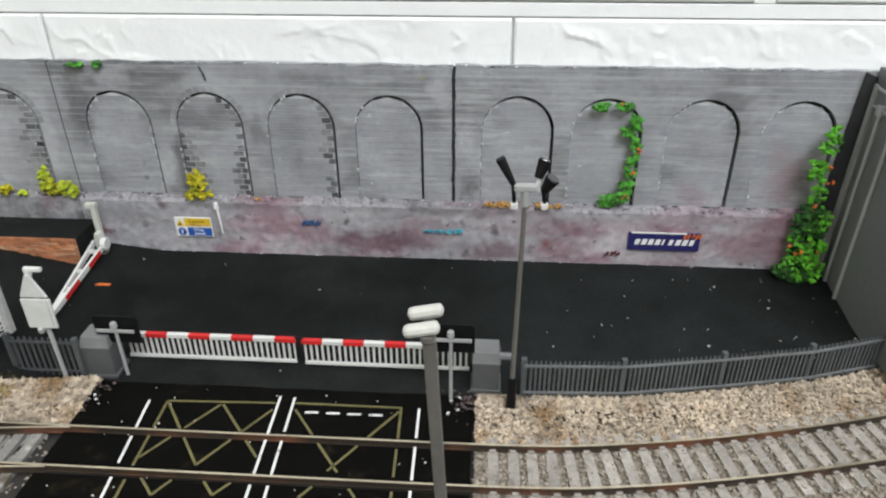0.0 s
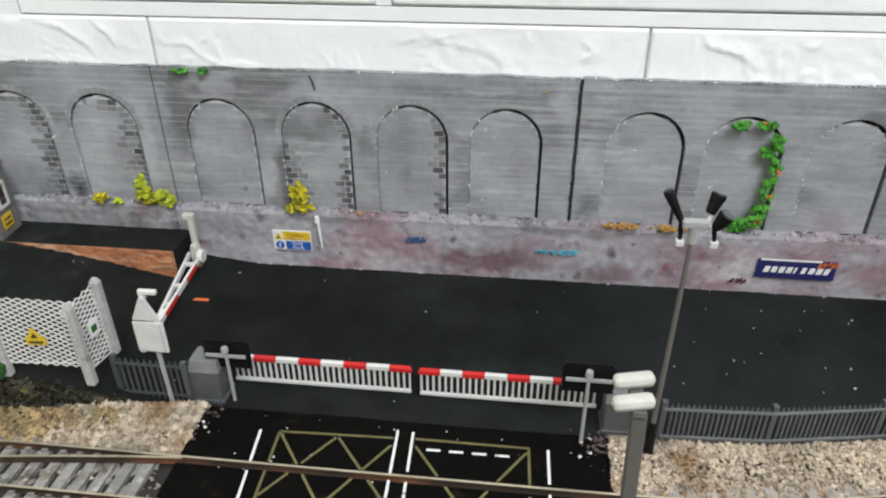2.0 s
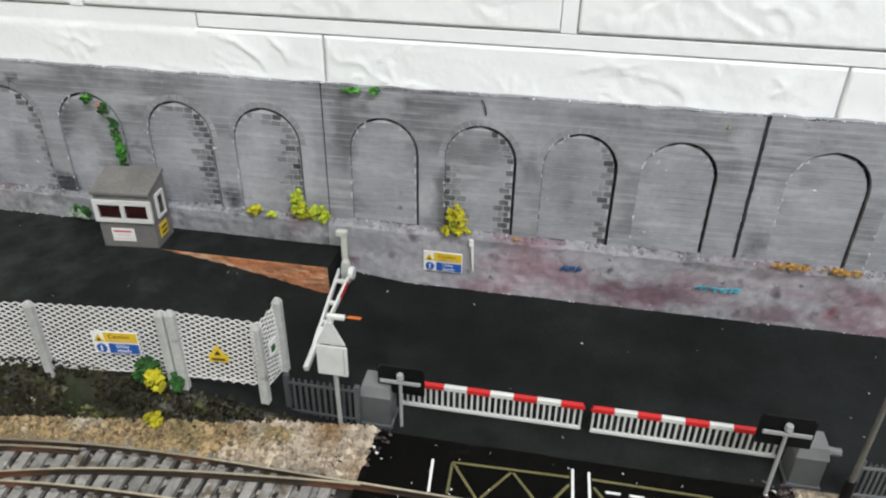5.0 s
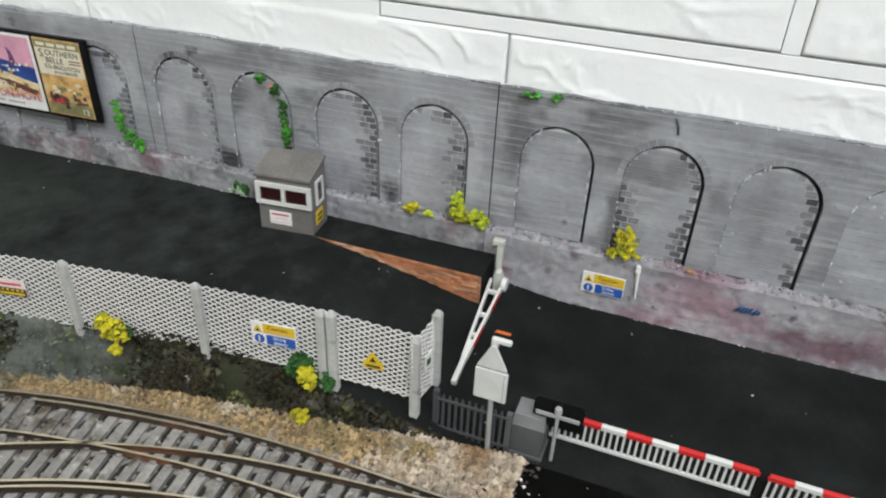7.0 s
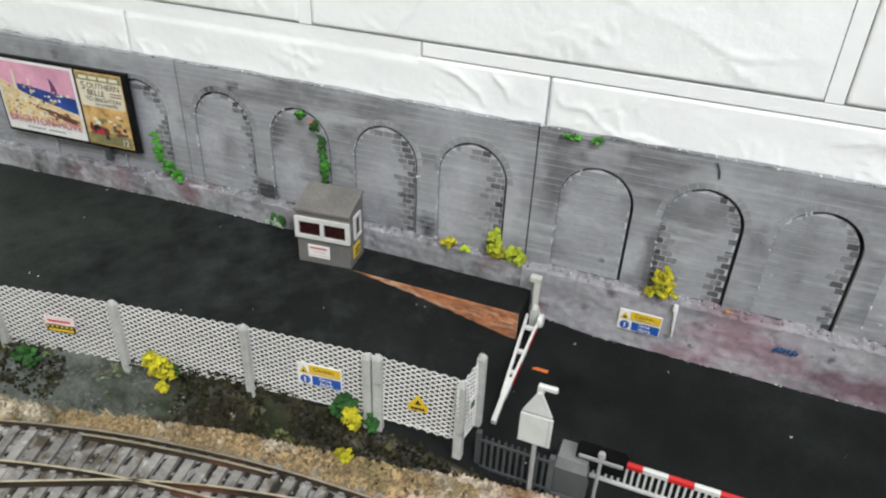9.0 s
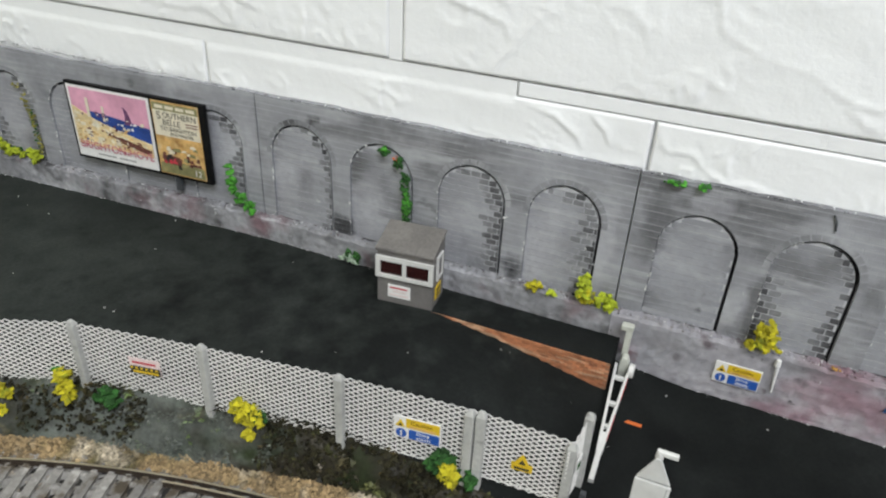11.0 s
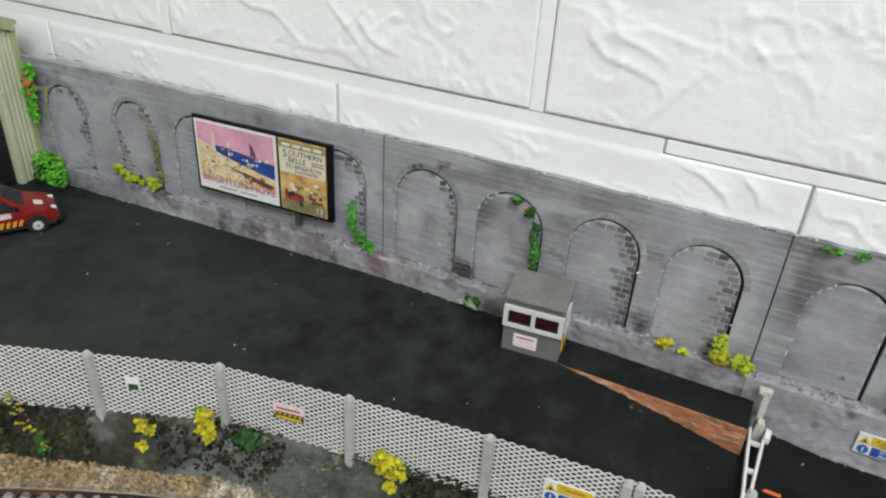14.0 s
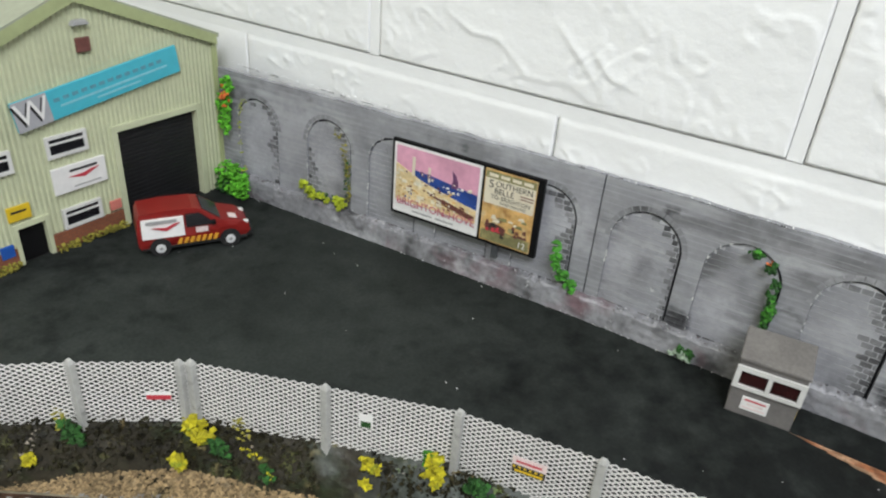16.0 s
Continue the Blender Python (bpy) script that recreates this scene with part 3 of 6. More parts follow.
torn = [(x, -3.6 + rng.uniform(-1.2, 0.6), 94.2 + 0.8 * noise.noise(Vector((x / 6.0, 0, 9))) + rng.uniform(-0.3, 0.8)) for x in [rng.uniform(-560, 170) for _ in range(300)]]
# Solid black flecks stand in for the shade between foam and wall.
shade_flecks = [(x, -4.4, 94.0 + rng.uniform(-0.3, 0.3)) for x in [rng.uniform(-560, 170) for _ in range(2200)] if noise.noise(Vector((x / 14.0, 5, 1))) > 0.0]
part("torn_gap", chunks(shade_flecks, [rng.uniform(0.15, 0.4) for _ in shade_flecks], 0.5, 43), BLACKGAP, foam, "black flecks painted in as shade under the torn edge")
part("torn_edge", chunks(torn, [rng.uniform(0.15, 0.5) for _ in torn], 0.7, 41), FOAM, foam, "ragged torn white lower edge")

# ---- arched retaining walls ----
UNIT_BRICK = make_mesh("brick", Soup().box(-0.5, 0.5, -0.5, 0.5, -0.5, 0.5), BRICK, 0.0)
UNIT_DARK = make_mesh("brick_dark", Soup().box(-0.5, 0.5, -0.5, 0.5, -0.5, 0.5), BRICK_DARK, 0.0)
UNIT_MID = make_mesh("brick_mid", Soup().box(-0.5, 0.5, -0.5, 0.5, -0.5, 0.5), BRICK_MID, 0.0)
rng = random.Random(4)
WALL_TOP, SILL, SPRING = 94.0, 35.5, 67.5


def arch_half(z, r):
    """Half the width of an arch of radius r at the height z."""
    return r if z <= SPRING else math.sqrt(max(0.0, r * r - ((z - SPRING) * 0.97) ** 2))


def arched_wall(x0, x1, arches, dark, label):
    """One card section with its blind arches. x runs along the wall; the section is turned to lie on the wall's line."""
    ya, yb = back_wall_y(x0), back_wall_y(x1)
    turn = math.degrees(math.atan2(yb - ya, x1 - x0))
    root = thing("retaining_wall", x0, ya, 0, label, "retaining wall", "arched retaining wall sections", turn)
    length = math.hypot(x1 - x0, yb - ya)
    s = Soup()
    bounds = [0.0] + [(a[0] + b[0]) / 2 - x0 for a, b in zip(arches, arches[1:])] + [length]
    jag = lambda x: WALL_TOP + 0.7 * noise.noise(Vector((x / 9.0, x0 / 50.0, 0))) + 0.5 * noise.noise(Vector((x / 2.5, x0, 4)))
    for n, (cx, r) in enumerate(arches):
        c, lo, hi = cx - x0, bounds[n], bounds[n + 1]
        for a, b in ((lo, c - r), (c + r, hi)):
            s.grid(3, 6, lambda u, v, a=a, b=b: (a + (b - a) * u, 0, 12 + (SPRING - 12) * v))
            s.grid(3, 4, lambda u, v, a=a, b=b: (a + (b - a) * u, 0, SPRING + (jag(x0 + a + (b - a) * u) - SPRING) * v))
        s.grid(4, 3, lambda u, v: (c - r + 2 * r * u, 0, 12 + (SILL - 12) * v))
        m = 18
        rim = [(c - r * math.cos(math.pi * k / m), SPRING + r * math.sin(math.pi * k / m) / 0.97) for k in range(m + 1)]
        s.add([(x, 0, z) for x, z in rim] + [(x, 0, jag(x0 + x)) for x, z in rim], [(k, k + 1, m + 2 + k, m + 1 + k) for k in range(m)])
        path = [(c - r, SILL)] + rim + [(c + r, SILL)]
        s.add([(x, 0, z) for x, z in path] + [(x, 2.6, z) for x, z in path], [(k, len(path) + k, len(path) + k + 1, k + 1) for k in range(len(path) - 1)])
    s.grid(30, 1, lambda u, v: (length * u, 3.0 * v, jag(x0 + length * u)))
    s.add([(0, 0, 12), (0, 3, 12), (0, 3, WALL_TOP), (0, 0, WALL_TOP)], [(0, 1, 2, 3)])
    s.add([(length, 0, 12), (length, 3, 12), (length, 3, WALL_TOP), (length, 0, WALL_TOP)], [(3, 2, 1, 0)])
    part("card_face", s, CARD, root)
    part("core", Soup().box(0.3, length - 0.3, 2.5, 5.5, 12, WALL_TOP - 1.5), BLACKGAP, root, "black backing behind the arches")
    for n, (cx, r) in enumerate(arches):
        c = cx - x0
        inner, shift = r - 0.75, -0.55
        bed = Soup()
        zs = np.linspace(SILL, SPRING + r / 0.97 - 1.2, 24)
        bed.prism([(c + shift - arch_half(z + 0.4, inner), z) for z in zs[::-1]] + [(c + shift + arch_half(z + 0.4, inner), z) for z in zs], 1.15, 2.4)
        fill = part("arch_infill", bed, MORTAR, root)
        row, z = 0, SILL + 1.3
        while z < SPRING + r / 0.97 - 1.6:
            half = arch_half(z + 1.1, inner)
            x = -half + (0.0 if row % 2 else -2.2)
            while x < half:
                a, b = max(x + 0.1, -half), min(x + 4.25, half)
                if b - a > 0.8:
                    near = half - (a + b) / 2 + 4.0 * noise.noise(Vector((cx, z / 9.0, 2)))
                    if z > SPRING + 3:
                        near = min(near, 2.0 + 2.0 * rng.random() + (SPRING + r - z) * 0.6)
                    if n == 1 and x < 0 and z < SPRING - 4:
                        near = min(near, (half + (a + b) / 2 - 1.0 + (z - SILL) * 0.12) * 0.5)
                    kind = UNIT_BRICK
                    if n in dark:
                        near /= dark[n]
                        kind = UNIT_DARK if near < 3.2 + rng.uniform(-1.8, 1.4) else UNIT_MID if near < 7.0 + rng.uniform(-2.0, 1.5) else UNIT_BRICK
                    bare = kind is not UNIT_BRICK
                    share("brick", kind, fill, (c + shift + (a + b) / 2, 1.37 + rng.uniform(-0.02, 0.02), z), (b - a - (0.15 if bare else -0.24), 0.75, 2.2 if bare else 2.36))
                x += 4.35
            row, z = row + 1, z + 2.6
        ring = Soup()
        for k in range(15):
            a0, a1 = math.pi * (k + 0.08) / 15, math.pi * (k + 0.92) / 15
            pts = [(c - q * math.cos(a), SPRING + q * math.sin(a) / 0.97) for q, a in ((r + 0.05, a0), (r + 0.05, a1), (r + 2.4, a1), (r + 2.4, a0))]
            ring.prism(pts, -0.03 - 0.05 * rng.random(), 0.4)
        part("arch_ring", ring, BRICK_RING if n in dark else CARD, root)
        chips = [(c - r + rng.uniform(-0.3, 0.4), -0.1, rng.uniform(SILL, SPRING)) for _ in range(rng.randint(3, 11))]
        chips += [(c - r * math.cos(a), -0.1, SPRING + r * math.sin(a)) for a in [rng.uniform(0.1, 1.2) for _ in range(rng.randint(2, 9))]]
        part("paint_flecks", chunks(chips, [rng.uniform(0.12, 0.36) for _ in chips], 3.2, 1300 + int(cx)), WHITEPAINT, root, "white paint flecks on the arch edge")
    return root


GREYWALL = "grey painted brick card wall section with blind arches"
arched_wall(-555, -331.4, [(-526, 14.5), (-477, 14.5), (-437, 14.5), (-396, 14.5), (-354, 14.5)], {0: 0.6, 1: 0.45, 4: 0.8}, GREYWALL)
arched_wall(-330.8, -165.5, [(-309, 15.5), (-269.5, 15), (-228.5, 14.5), (-190, 14.5)], {0: 0.5, 2: 1.0, 3: 1.0}, GREYWALL)
arched_wall(-164.9, -0.7, [(-140.5, 14.2), (-101.5, 14.2), (-63, 14.2), (-26.5, 14)], {1: 0.55, 2: 0.6}, GREYWALL)
arched_wall(0.7, 172, [(26, 14.6), (61.5, 14.2), (99.5, 14.4), (136.5, 14.4)], {}, GREYWALL + " and black joint")

# black tarry joint between two sections
seam = Soup()
for k in range(29):
    zs = [36 + 2 * k, 38 + 2 * k]
    xs = [0.5 * noise.noise(Vector((z / 7.0, 3, 3))) for z in zs]
    ws = [0.55 + 0.35 * noise.noise(Vector((z / 3.0, 8, 1))) for z in zs]
    seam.add([(xs[0] - ws[0], -0.12, zs[0]), (xs[0] + ws[0], -0.12, zs[0]), (xs[1] + ws[1], -0.12, zs[1]), (xs[1] - ws[1], -0.12, zs[1]),
              (xs[0] - ws[0], 1.5, zs[0]), (xs[0] + ws[0], 1.5, zs[0]), (xs[1] + ws[1], 1.5, zs[1]), (xs[1] - ws[1], 1.5, zs[1])], [(0, 1, 2, 3), (1, 5, 6, 2), (4, 0, 3, 7)])
joint = thing("wall_joint", 0, WALL_Y, 0, "uneven black filler in the joint between two wall sections", "wall joint", kind="structure")
part("filler", seam, BLACKGAP, joint)

# ---- low stained plinth in front of the arches ----


def plinth(x0, x1, foot, material, label):
    root = thing("plinth_wall", x0, 0, 0, label, "plinth", "plinths below the arches")
    n = int((x1 - x0) / 1.3)

    def front(u, v):
        x = x0 + (x1 - x0) * u
        top = 35.2 + 1.0 * noise.noise(Vector((x / 8.0, 2, 0))) + 1.2 * noise.noise(Vector((x / 2.2, 7, 0)))
        z = foot + (top - foot) * v
        y = back_wall_y(x) - 3.6 + 0.35 * noise.noise(Vector((x / 3.0, z / 3.0, 1))) + 0.5 * noise.noise(Vector((x / 14.0, z / 9.0, 5)))
        return (x - x0, y + (0.8 if v == 1 else 0.0), z)

    def top(u, v):
        x = x0 + (x1 - x0) * u
        h = 35.2 + 1.0 * noise.noise(Vector((x / 8.0, 2, 0))) + 1.2 * noise.noise(Vector((x / 2.2, 7, 0)))
        y0 = back_wall_y(x) - 3.6 + 0.35 * noise.noise(Vector((x / 3.0, h / 3.0, 1))) + 0.5 * noise.noise(Vector((x / 14.0, h / 9.0, 5))) + 0.8
        return (x - x0, y0 + (back_wall_y(x) + 1.0 - y0) * v, h + 0.3 * v)

    body = Soup().grid(n, 20, front)
    body.grid(n, 2, top)
    part("render_face", body, material, root)
    pts = [(rng.uniform(0, x1 - x0), 0, 0) for _ in range(int((x1 - x0) * 2.2))]
    pts = [(x, back_wall_y(x0 + x) - rng.uniform(-0.5, 3.6), 35.6 + rng.uniform(-0.6, 0.8)) for x, _, _ in pts]
    part("rubble_crumbs", chunks(pts, [rng.uniform(0.15, 0.7) for _ in pts], 0.6, 5), material, root, "crumbled render along the top edge")
    flecks = [(rng.uniform(0, x1 - x0), 0, 0) for _ in range(int((x1 - x0) * 0.35))]
    flecks = [(x, back_wall_y(x0 + x) - rng.choice((3.4, 2.0, 0.3)), rng.choice((35.9, 36.0, 36.2, 35.8, rng.uniform(foot, 35)))) for x, _, _ in flecks]
    flecks += [(x, back_wall_y(x0 + x) - rng.uniform(3.7, 4.6), road_z(x0 + x, 266) + 0.3) for x in [rng.uniform(0, x1 - x0) for _ in range(int((x1 - x0) * 0.3))]]
    part("paint_flecks", chunks(flecks, [rng.uniform(0.13, 0.38) for _ in flecks], 0.8, 6), WHITEPAINT, root, "white paint flecks")
    pts = [(x, back_wall_y(x0 + x) - rng.uniform(-0.3, 3.9), 35.6 + rng.uniform(-0.9, 0.7)) for x in [rng.uniform(0, x1 - x0) for _ in range(int((x1 - x0) * 0.9))] if noise.noise(Vector(((x0 + x) / 12.0, 3, 3))) > -0.1]
    part("dark_crumbs", chunks(pts, [rng.uniform(0.15, 0.5) for _ in pts], 0.8, 7), CRUMB, root, "dark reddish crumbs along the top edge")
    return root


plinth(-551, -331, YARD - 1, PLINTH_GREY, "low grey stained render plinth with crumbling top")
plinth(-331, -165, YARD - 1, PLINTH_GREY, "low grey stained render plinth with mossy top")
plinth(-165, 158, 6, PLINTH, "low pink and grey stained render plinth")

# ---- road, yard, crossing, bank ----
road = Soup()


def road_at(u, v):
    x = -556 + (190 + 556) * u
    lo = lerp_line(FENCE_LINE + PALISADE_LINE, x)
    y = lo + (271 - lo) * v
    return (x, y, road_z(x, y) + 0.15 * noise.noise(Vector((x / 30, y / 30, 0))))


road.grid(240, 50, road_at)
sole("road", road, ASPHALT, "matt black road and yard surface, slightly worn, with painted-in sheen", "road", "structure", smooth=True)
deck = thing("level_crossing_deck", -56, 150, 0, "dark level crossing deck between and beside the rails", "crossing deck", kind="structure")
for lo, hi in ((100, 143.6), (147.9, 161.4), (164.8, 187.6)):
    part("deck_panel", Soup().box(-68, 68, lo - 150, hi - 150, -3, 0), DECK, deck, bevel=0.3)


def stripe_mesh(name, segments, width, material, label, category, z=0.07):
    s = Soup()
    for a, b in segments:
        n = 30
        for k in range(n):
            p, q = [Vector(a).lerp(Vector(b), f) for f in (k / n, (k + 1) / n)]
            mid = (p + q) / 2
            if 143.4 < mid.y < 148.1 or 161.2 < mid.y < 165.0:
                continue
            s.bar((p.x, p.y, z), (q.x, q.y, z), width, 0.1)
    return sole(name, s, material, label, category, "structure")


for x_top, x_bot, y_top in ((-101.7, -96.5, 178.1), (-56.1, -54.0, 182.8), (-50.9, -48.3, 182.5), (-6.6, -5.2, 179.6)):
    stripe_mesh("white_line", [((x_top, y_top), (x_bot, 120))], 0.85, WHITEPAINT, "white painted line across the crossing deck", "road marking")
stripe_mesh("dashed_line", [((-45.6 + 7.4 * k, 175.4), (-45.6 + 7.4 * k + 4.6, 175.5)) for k in range(4)], 0.9, WHITEPAINT, "short white dashes on the crossing deck", "road marking")
LEFT_BOX = [((-95.1, 178.1), (-74.3, 149.7)), ((-75, 177.5), (-56.2, 154.1)), ((-93.6, 151.7), (-75.8, 177.4)), ((-74.3, 149.7), (-57.1, 176.1)), ((-95.1, 178.1), (-93.2, 122)), ((-95.1, 178.1), (-57, 179.3)),
            ((-90.7, 145.1), (-83.4, 137.2)), ((-83.4, 137.2), (-78.5, 144.9)), ((-71.1, 145.3), (-65, 138.4)), ((-65, 138.4), (-59.2, 145.6))]
RIGHT_BOX = [((-50, 179.7), (-12.5, 179.6)), ((-12.8, 179.5), (-10.6, 122)), ((-49.3, 176.6), (-29.3, 149.6)), ((-32.5, 149.9), (-13.4, 177.7)), ((-33.7, 146.3), (-39, 139.1)), ((-26.7, 146.2), (-22.1, 140.2))]
for seg in (LEFT_BOX, RIGHT_BOX):
    stripe_mesh("yellow_box_marking", seg, 0.85, YELLOWPAINT, "worn yellow box junction marking on the crossing", "road marking", 0.06)

BANK_DROP = lambda x: 7.5 + 3.5 * smooth01((-215 - x) / 120.0)
bank = Soup()


def bank_at(u, v):
    x = -560 + (-126 + 560) * u
    top = lerp_line(FENCE_LINE, x)
    drop = BANK_DROP(x)
    z1 = road_z(x, top) - 0.4
    y = top + 1.0 - (drop + 1.0) * v
    drop_z = z1 - 2.6 * smooth01(v / 0.12)
    z = drop_z + (-2.0 - drop_z) * (max(0.0, v - 0.08) / 0.92) ** 1.3
    lump = math.sin(math.pi * min(v, 1.0)) * (1.6 * noise.noise(Vector((x / 9.0, v * 3, 0))) + 0.8 * noise.noise(Vector((x / 3.0, v * 6, 3))))
    return (x, y - lump * 0.5, z + lump)


bank.grid(260, 16, bank_at)
sole("bank", bank, BANK, "rough scrubby bank below the lattice fence", "bank", "structure", smooth=True)

# ---- brick-faced ramp side and platform by the hut ----
ramp = thing("ramp_wall", -235, 248, 0, "orange brick side wall of the raised black platform", "ramp wall")
plat = Soup()
plat.grid(20, 6, lambda u, v: (75 * u, 0.4 + 22 * v, YARD - 0.05))
plat.add([(75, 0.4, 3), (75, 23, 3), (75, 23, YARD - 0.05), (75, 0.4, YARD - 0.05)], [(0, 1, 2, 3)])
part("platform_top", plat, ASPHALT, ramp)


def ramp_foot(x):
    return road_z(-235 + x, 248) - 0.2


bed = Soup().grid(40, 1, lambda u, v: (75 * u, 0.35, ramp_foot(75 * u) + (YARD - ramp_foot(75 * u)) * v))
part("brick_bed", bed, BRICKBED, ramp)
UNIT_RED = make_mesh("red_brick", Soup().box(-0.5, 0.5, -0.5, 0.5, -0.5, 0.5), BRICKRED)
for row in range(14):
    z = YARD - 0.6 - 1.12 * row
    for k in range(24):
        x = 3.2 * k + (1.6 if row % 2 else 0.0) + 1.5
        if x < 75 and z > ramp_foot(x) + 0.2:
            share("brick", UNIT_RED, ramp, (x, 0.2 + rng.uniform(-0.08, 0.08), z), (3.0, 0.5, 0.98))

# ---- tracks ----


def resample(line, step):
    """Points along a smooth line through the given ones."""
    pts, out = [Vector((*p, 0)) for p in line], []
    for i in range(len(pts) - 1):
        p0, p1, p2, p3 = pts[max(i - 1, 0)], pts[i], pts[i + 1], pts[min(i + 2, len(pts) - 1)]
        n = max(2, int((p2 - p1).length / step))
        for k in range(n):
            t = k / n
            m1, m2 = (p2 - p0) / 2, (p3 - p1) / 2
            out.append((2 * t**3 - 3 * t * t + 1) * p1 + (t**3 - 2 * t * t + t) * m1 + (-2 * t**3 + 3 * t * t) * p2 + (t**3 - t * t) * m2)
    return out + [pts[-1]]


def beside(points, d):
    out = []
    for i, p in enumerate(points):
        t = (points[min(i + 1, len(points) - 1)] - points[max(i - 1, 0)]).normalized()
        out.append(p + Vector((t.y, -t.x, 0)) * d)
    return out


def rail(points, root, lo=-1.4, hi=1.0):
    side, head = Soup(), Soup()
    for w0, w1, z0, z1, s in ((0.75, 0.75, lo, lo + 0.35, side), (0.24, 0.24, lo + 0.35, hi - 0.5, side), (0.40, 0.40, hi - 0.5, hi - 0.12, side), (0.39, 0.34, hi - 0.12, hi, head)):
        a, b = beside(points, w0), beside(points, -w0)
        n = len(points)
        v = [(p.x, p.y, z0) for p in a] + [(p.x, p.y, z1) for p in a] + [(p.x, p.y, z1) for p in b] + [(p.x, p.y, z0) for p in b]
        f = []
        for i in range(n - 1):
            for k in range(3):
                f.append((k * n + i, k * n + i + 1, (k + 1) * n + i + 1, (k + 1) * n + i))
        s.add(v, f)
    ob = part("rail", side, RAILSIDE, root)
    part("rail_head", head, RAILTOP, ob, "worn shiny rail head")
    return ob


main_far = resample(RAIL_FAR, 4)
main_near = beside(main_far, 17.2)
track = thing("railway_track", 0, 0, 0, "weathered single model railway track curving past the crossing", "railway track")
rail(main_far, track)
rail([p for p in main_near], track)
branch_far = resample(RAIL_BRANCH, 4)
branch_near = beside(branch_far, 17.2)
branch = thing("turnout_track", 0, 0, 0, "weathered turnout with blades and frog beside the bank", "railway turnout")
rail(branch_far, branch)
rail(branch_near, branch)
rail([p for p in beside(main_far, 2.4) if -290 < p.x < -215], branch, hi=0.8)
rail([p for p in beside(branch_far, 14.8) if -300 < p.x < -225], branch, hi=0.8)
centre = beside(main_far, 8.6)
branch_mid = beside(branch_far, 8.6)


def lay_sleepers(points, root, pitch, material, skip, long=lambda p: 31.0, shift=lambda p: 0.0):
    mesh = make_mesh("sleeper", Soup().box(-1.7, 1.7, -0.5, 0.5, -1.0, 1.0), material, 0.0)
    chair = make_mesh("rail_chair", Soup().box(-1.0, 1.0, -1.3, 1.3, -0.35, 0.35), material, 0.0)
    run = 0.0
    for p, q in zip(points, points[1:]):
        run += (q - p).length
        if run >= pitch:
            run -= pitch
            if skip(p):
                continue
            turn = math.degrees(math.atan2(q.y - p.y, q.x - p.x))
            nrm = Vector((-(q - p).y, (q - p).x, 0)).normalized()
            c = p + nrm * shift(p)
            ob = share("sleeper", mesh, root, (c.x, c.y, -2.45), (1, long(p), 1), turn + rng.uniform(-0.8, 0.8))
            for s in (8.6, -8.6):
                r = p + nrm * s
                share("chair", chair, root, (r.x, r.y, -1.2), (1, 1, 1), turn)


fork = lambda x: max(0.0, lerp_line(RAIL_FAR, x) - lerp_line(RAIL_BRANCH, x)) if -330 < x < -122 else 0.0
dense_main, dense_branch = resample([(p.x, p.y) for p in centre], 0.5), resample([(p.x, p.y) for p in branch_mid], 0.5)
lay_sleepers(dense_main, track, 6.0, SLEEPER, lambda p: -128 < p.x < 14 or p.x > 14, lambda p: 31.0 + fork(p.x), lambda p: -fork(p.x) / 2)
lay_sleepers(dense_main, track, 6.2, SLEEPERPALE, lambda p: p.x < 14)
lay_sleepers(dense_branch, branch, 6.0, SLEEPER, lambda p: p.x > -322)

# ballast
bed = Soup().grid(60, 10, lambda u, v: (13 + 205 * u, lerp_line(RAIL_FAR, 13 + 205 * u) - 70 + (lerp_line(PALISADE_LINE, 13 + 205 * u) + 1.5 - lerp_line(RAIL_FAR, 13 + 205 * u) + 70) * v, -2.7 + 3.0 * smooth01((v - 0.78) / 0.2)))
sole("ballast_bed", bed, BEDTAN, "glued tan ballast bed under the curved track", "ballast bed", "structure")
fill = Soup().grid(190, 22, lambda u, v: (lambda x, d: (x, lerp_line(RAIL_FAR, x) + d, -3.6 + 2.6 * noise.noise(Vector((x / 4.2, d / 3.4, 8))) + 0.7 * noise.noise(Vector((x / 1.6, d / 1.6, 2))) + 0.7 * smooth01((-225 - x) / 60.0)))(-352 + 222 * u, -25 + 28.5 * v))
sole("ballast_bed", fill, SLEEPER, "lumpy grey glued ballast between the turnout sleepers", "ballast bed", "structure")
nrng = np.random.default_rng(8)


def scatter(n, x0, x1, inside, height, size, seed):
    pts, sizes, tries = [], [], 0
    r = random.Random(seed)
    while len(pts) < n and tries < n * 12:
        tries += 1
        x = r.uniform(x0, x1)
        y = inside(x, r)
        if y is None:
            continue
        pts.append((x, y, height(x, y, r)))
        sizes.append(r.uniform(*size))
    return pts, sizes


def right_bed(x, r):
    hi = lerp_line(PALISADE_LINE, x) - 0.8
    lo = lerp_line(RAIL_FAR, x) - 52
    return r.uniform(lo, hi)


def right_h(x, y, r):
    d = y - lerp_line(RAIL_FAR, x)
    up = smooth01((d - 4) / 12.0) * 3.4
    return -2.0 + up + r.uniform(-0.4, 0.4)


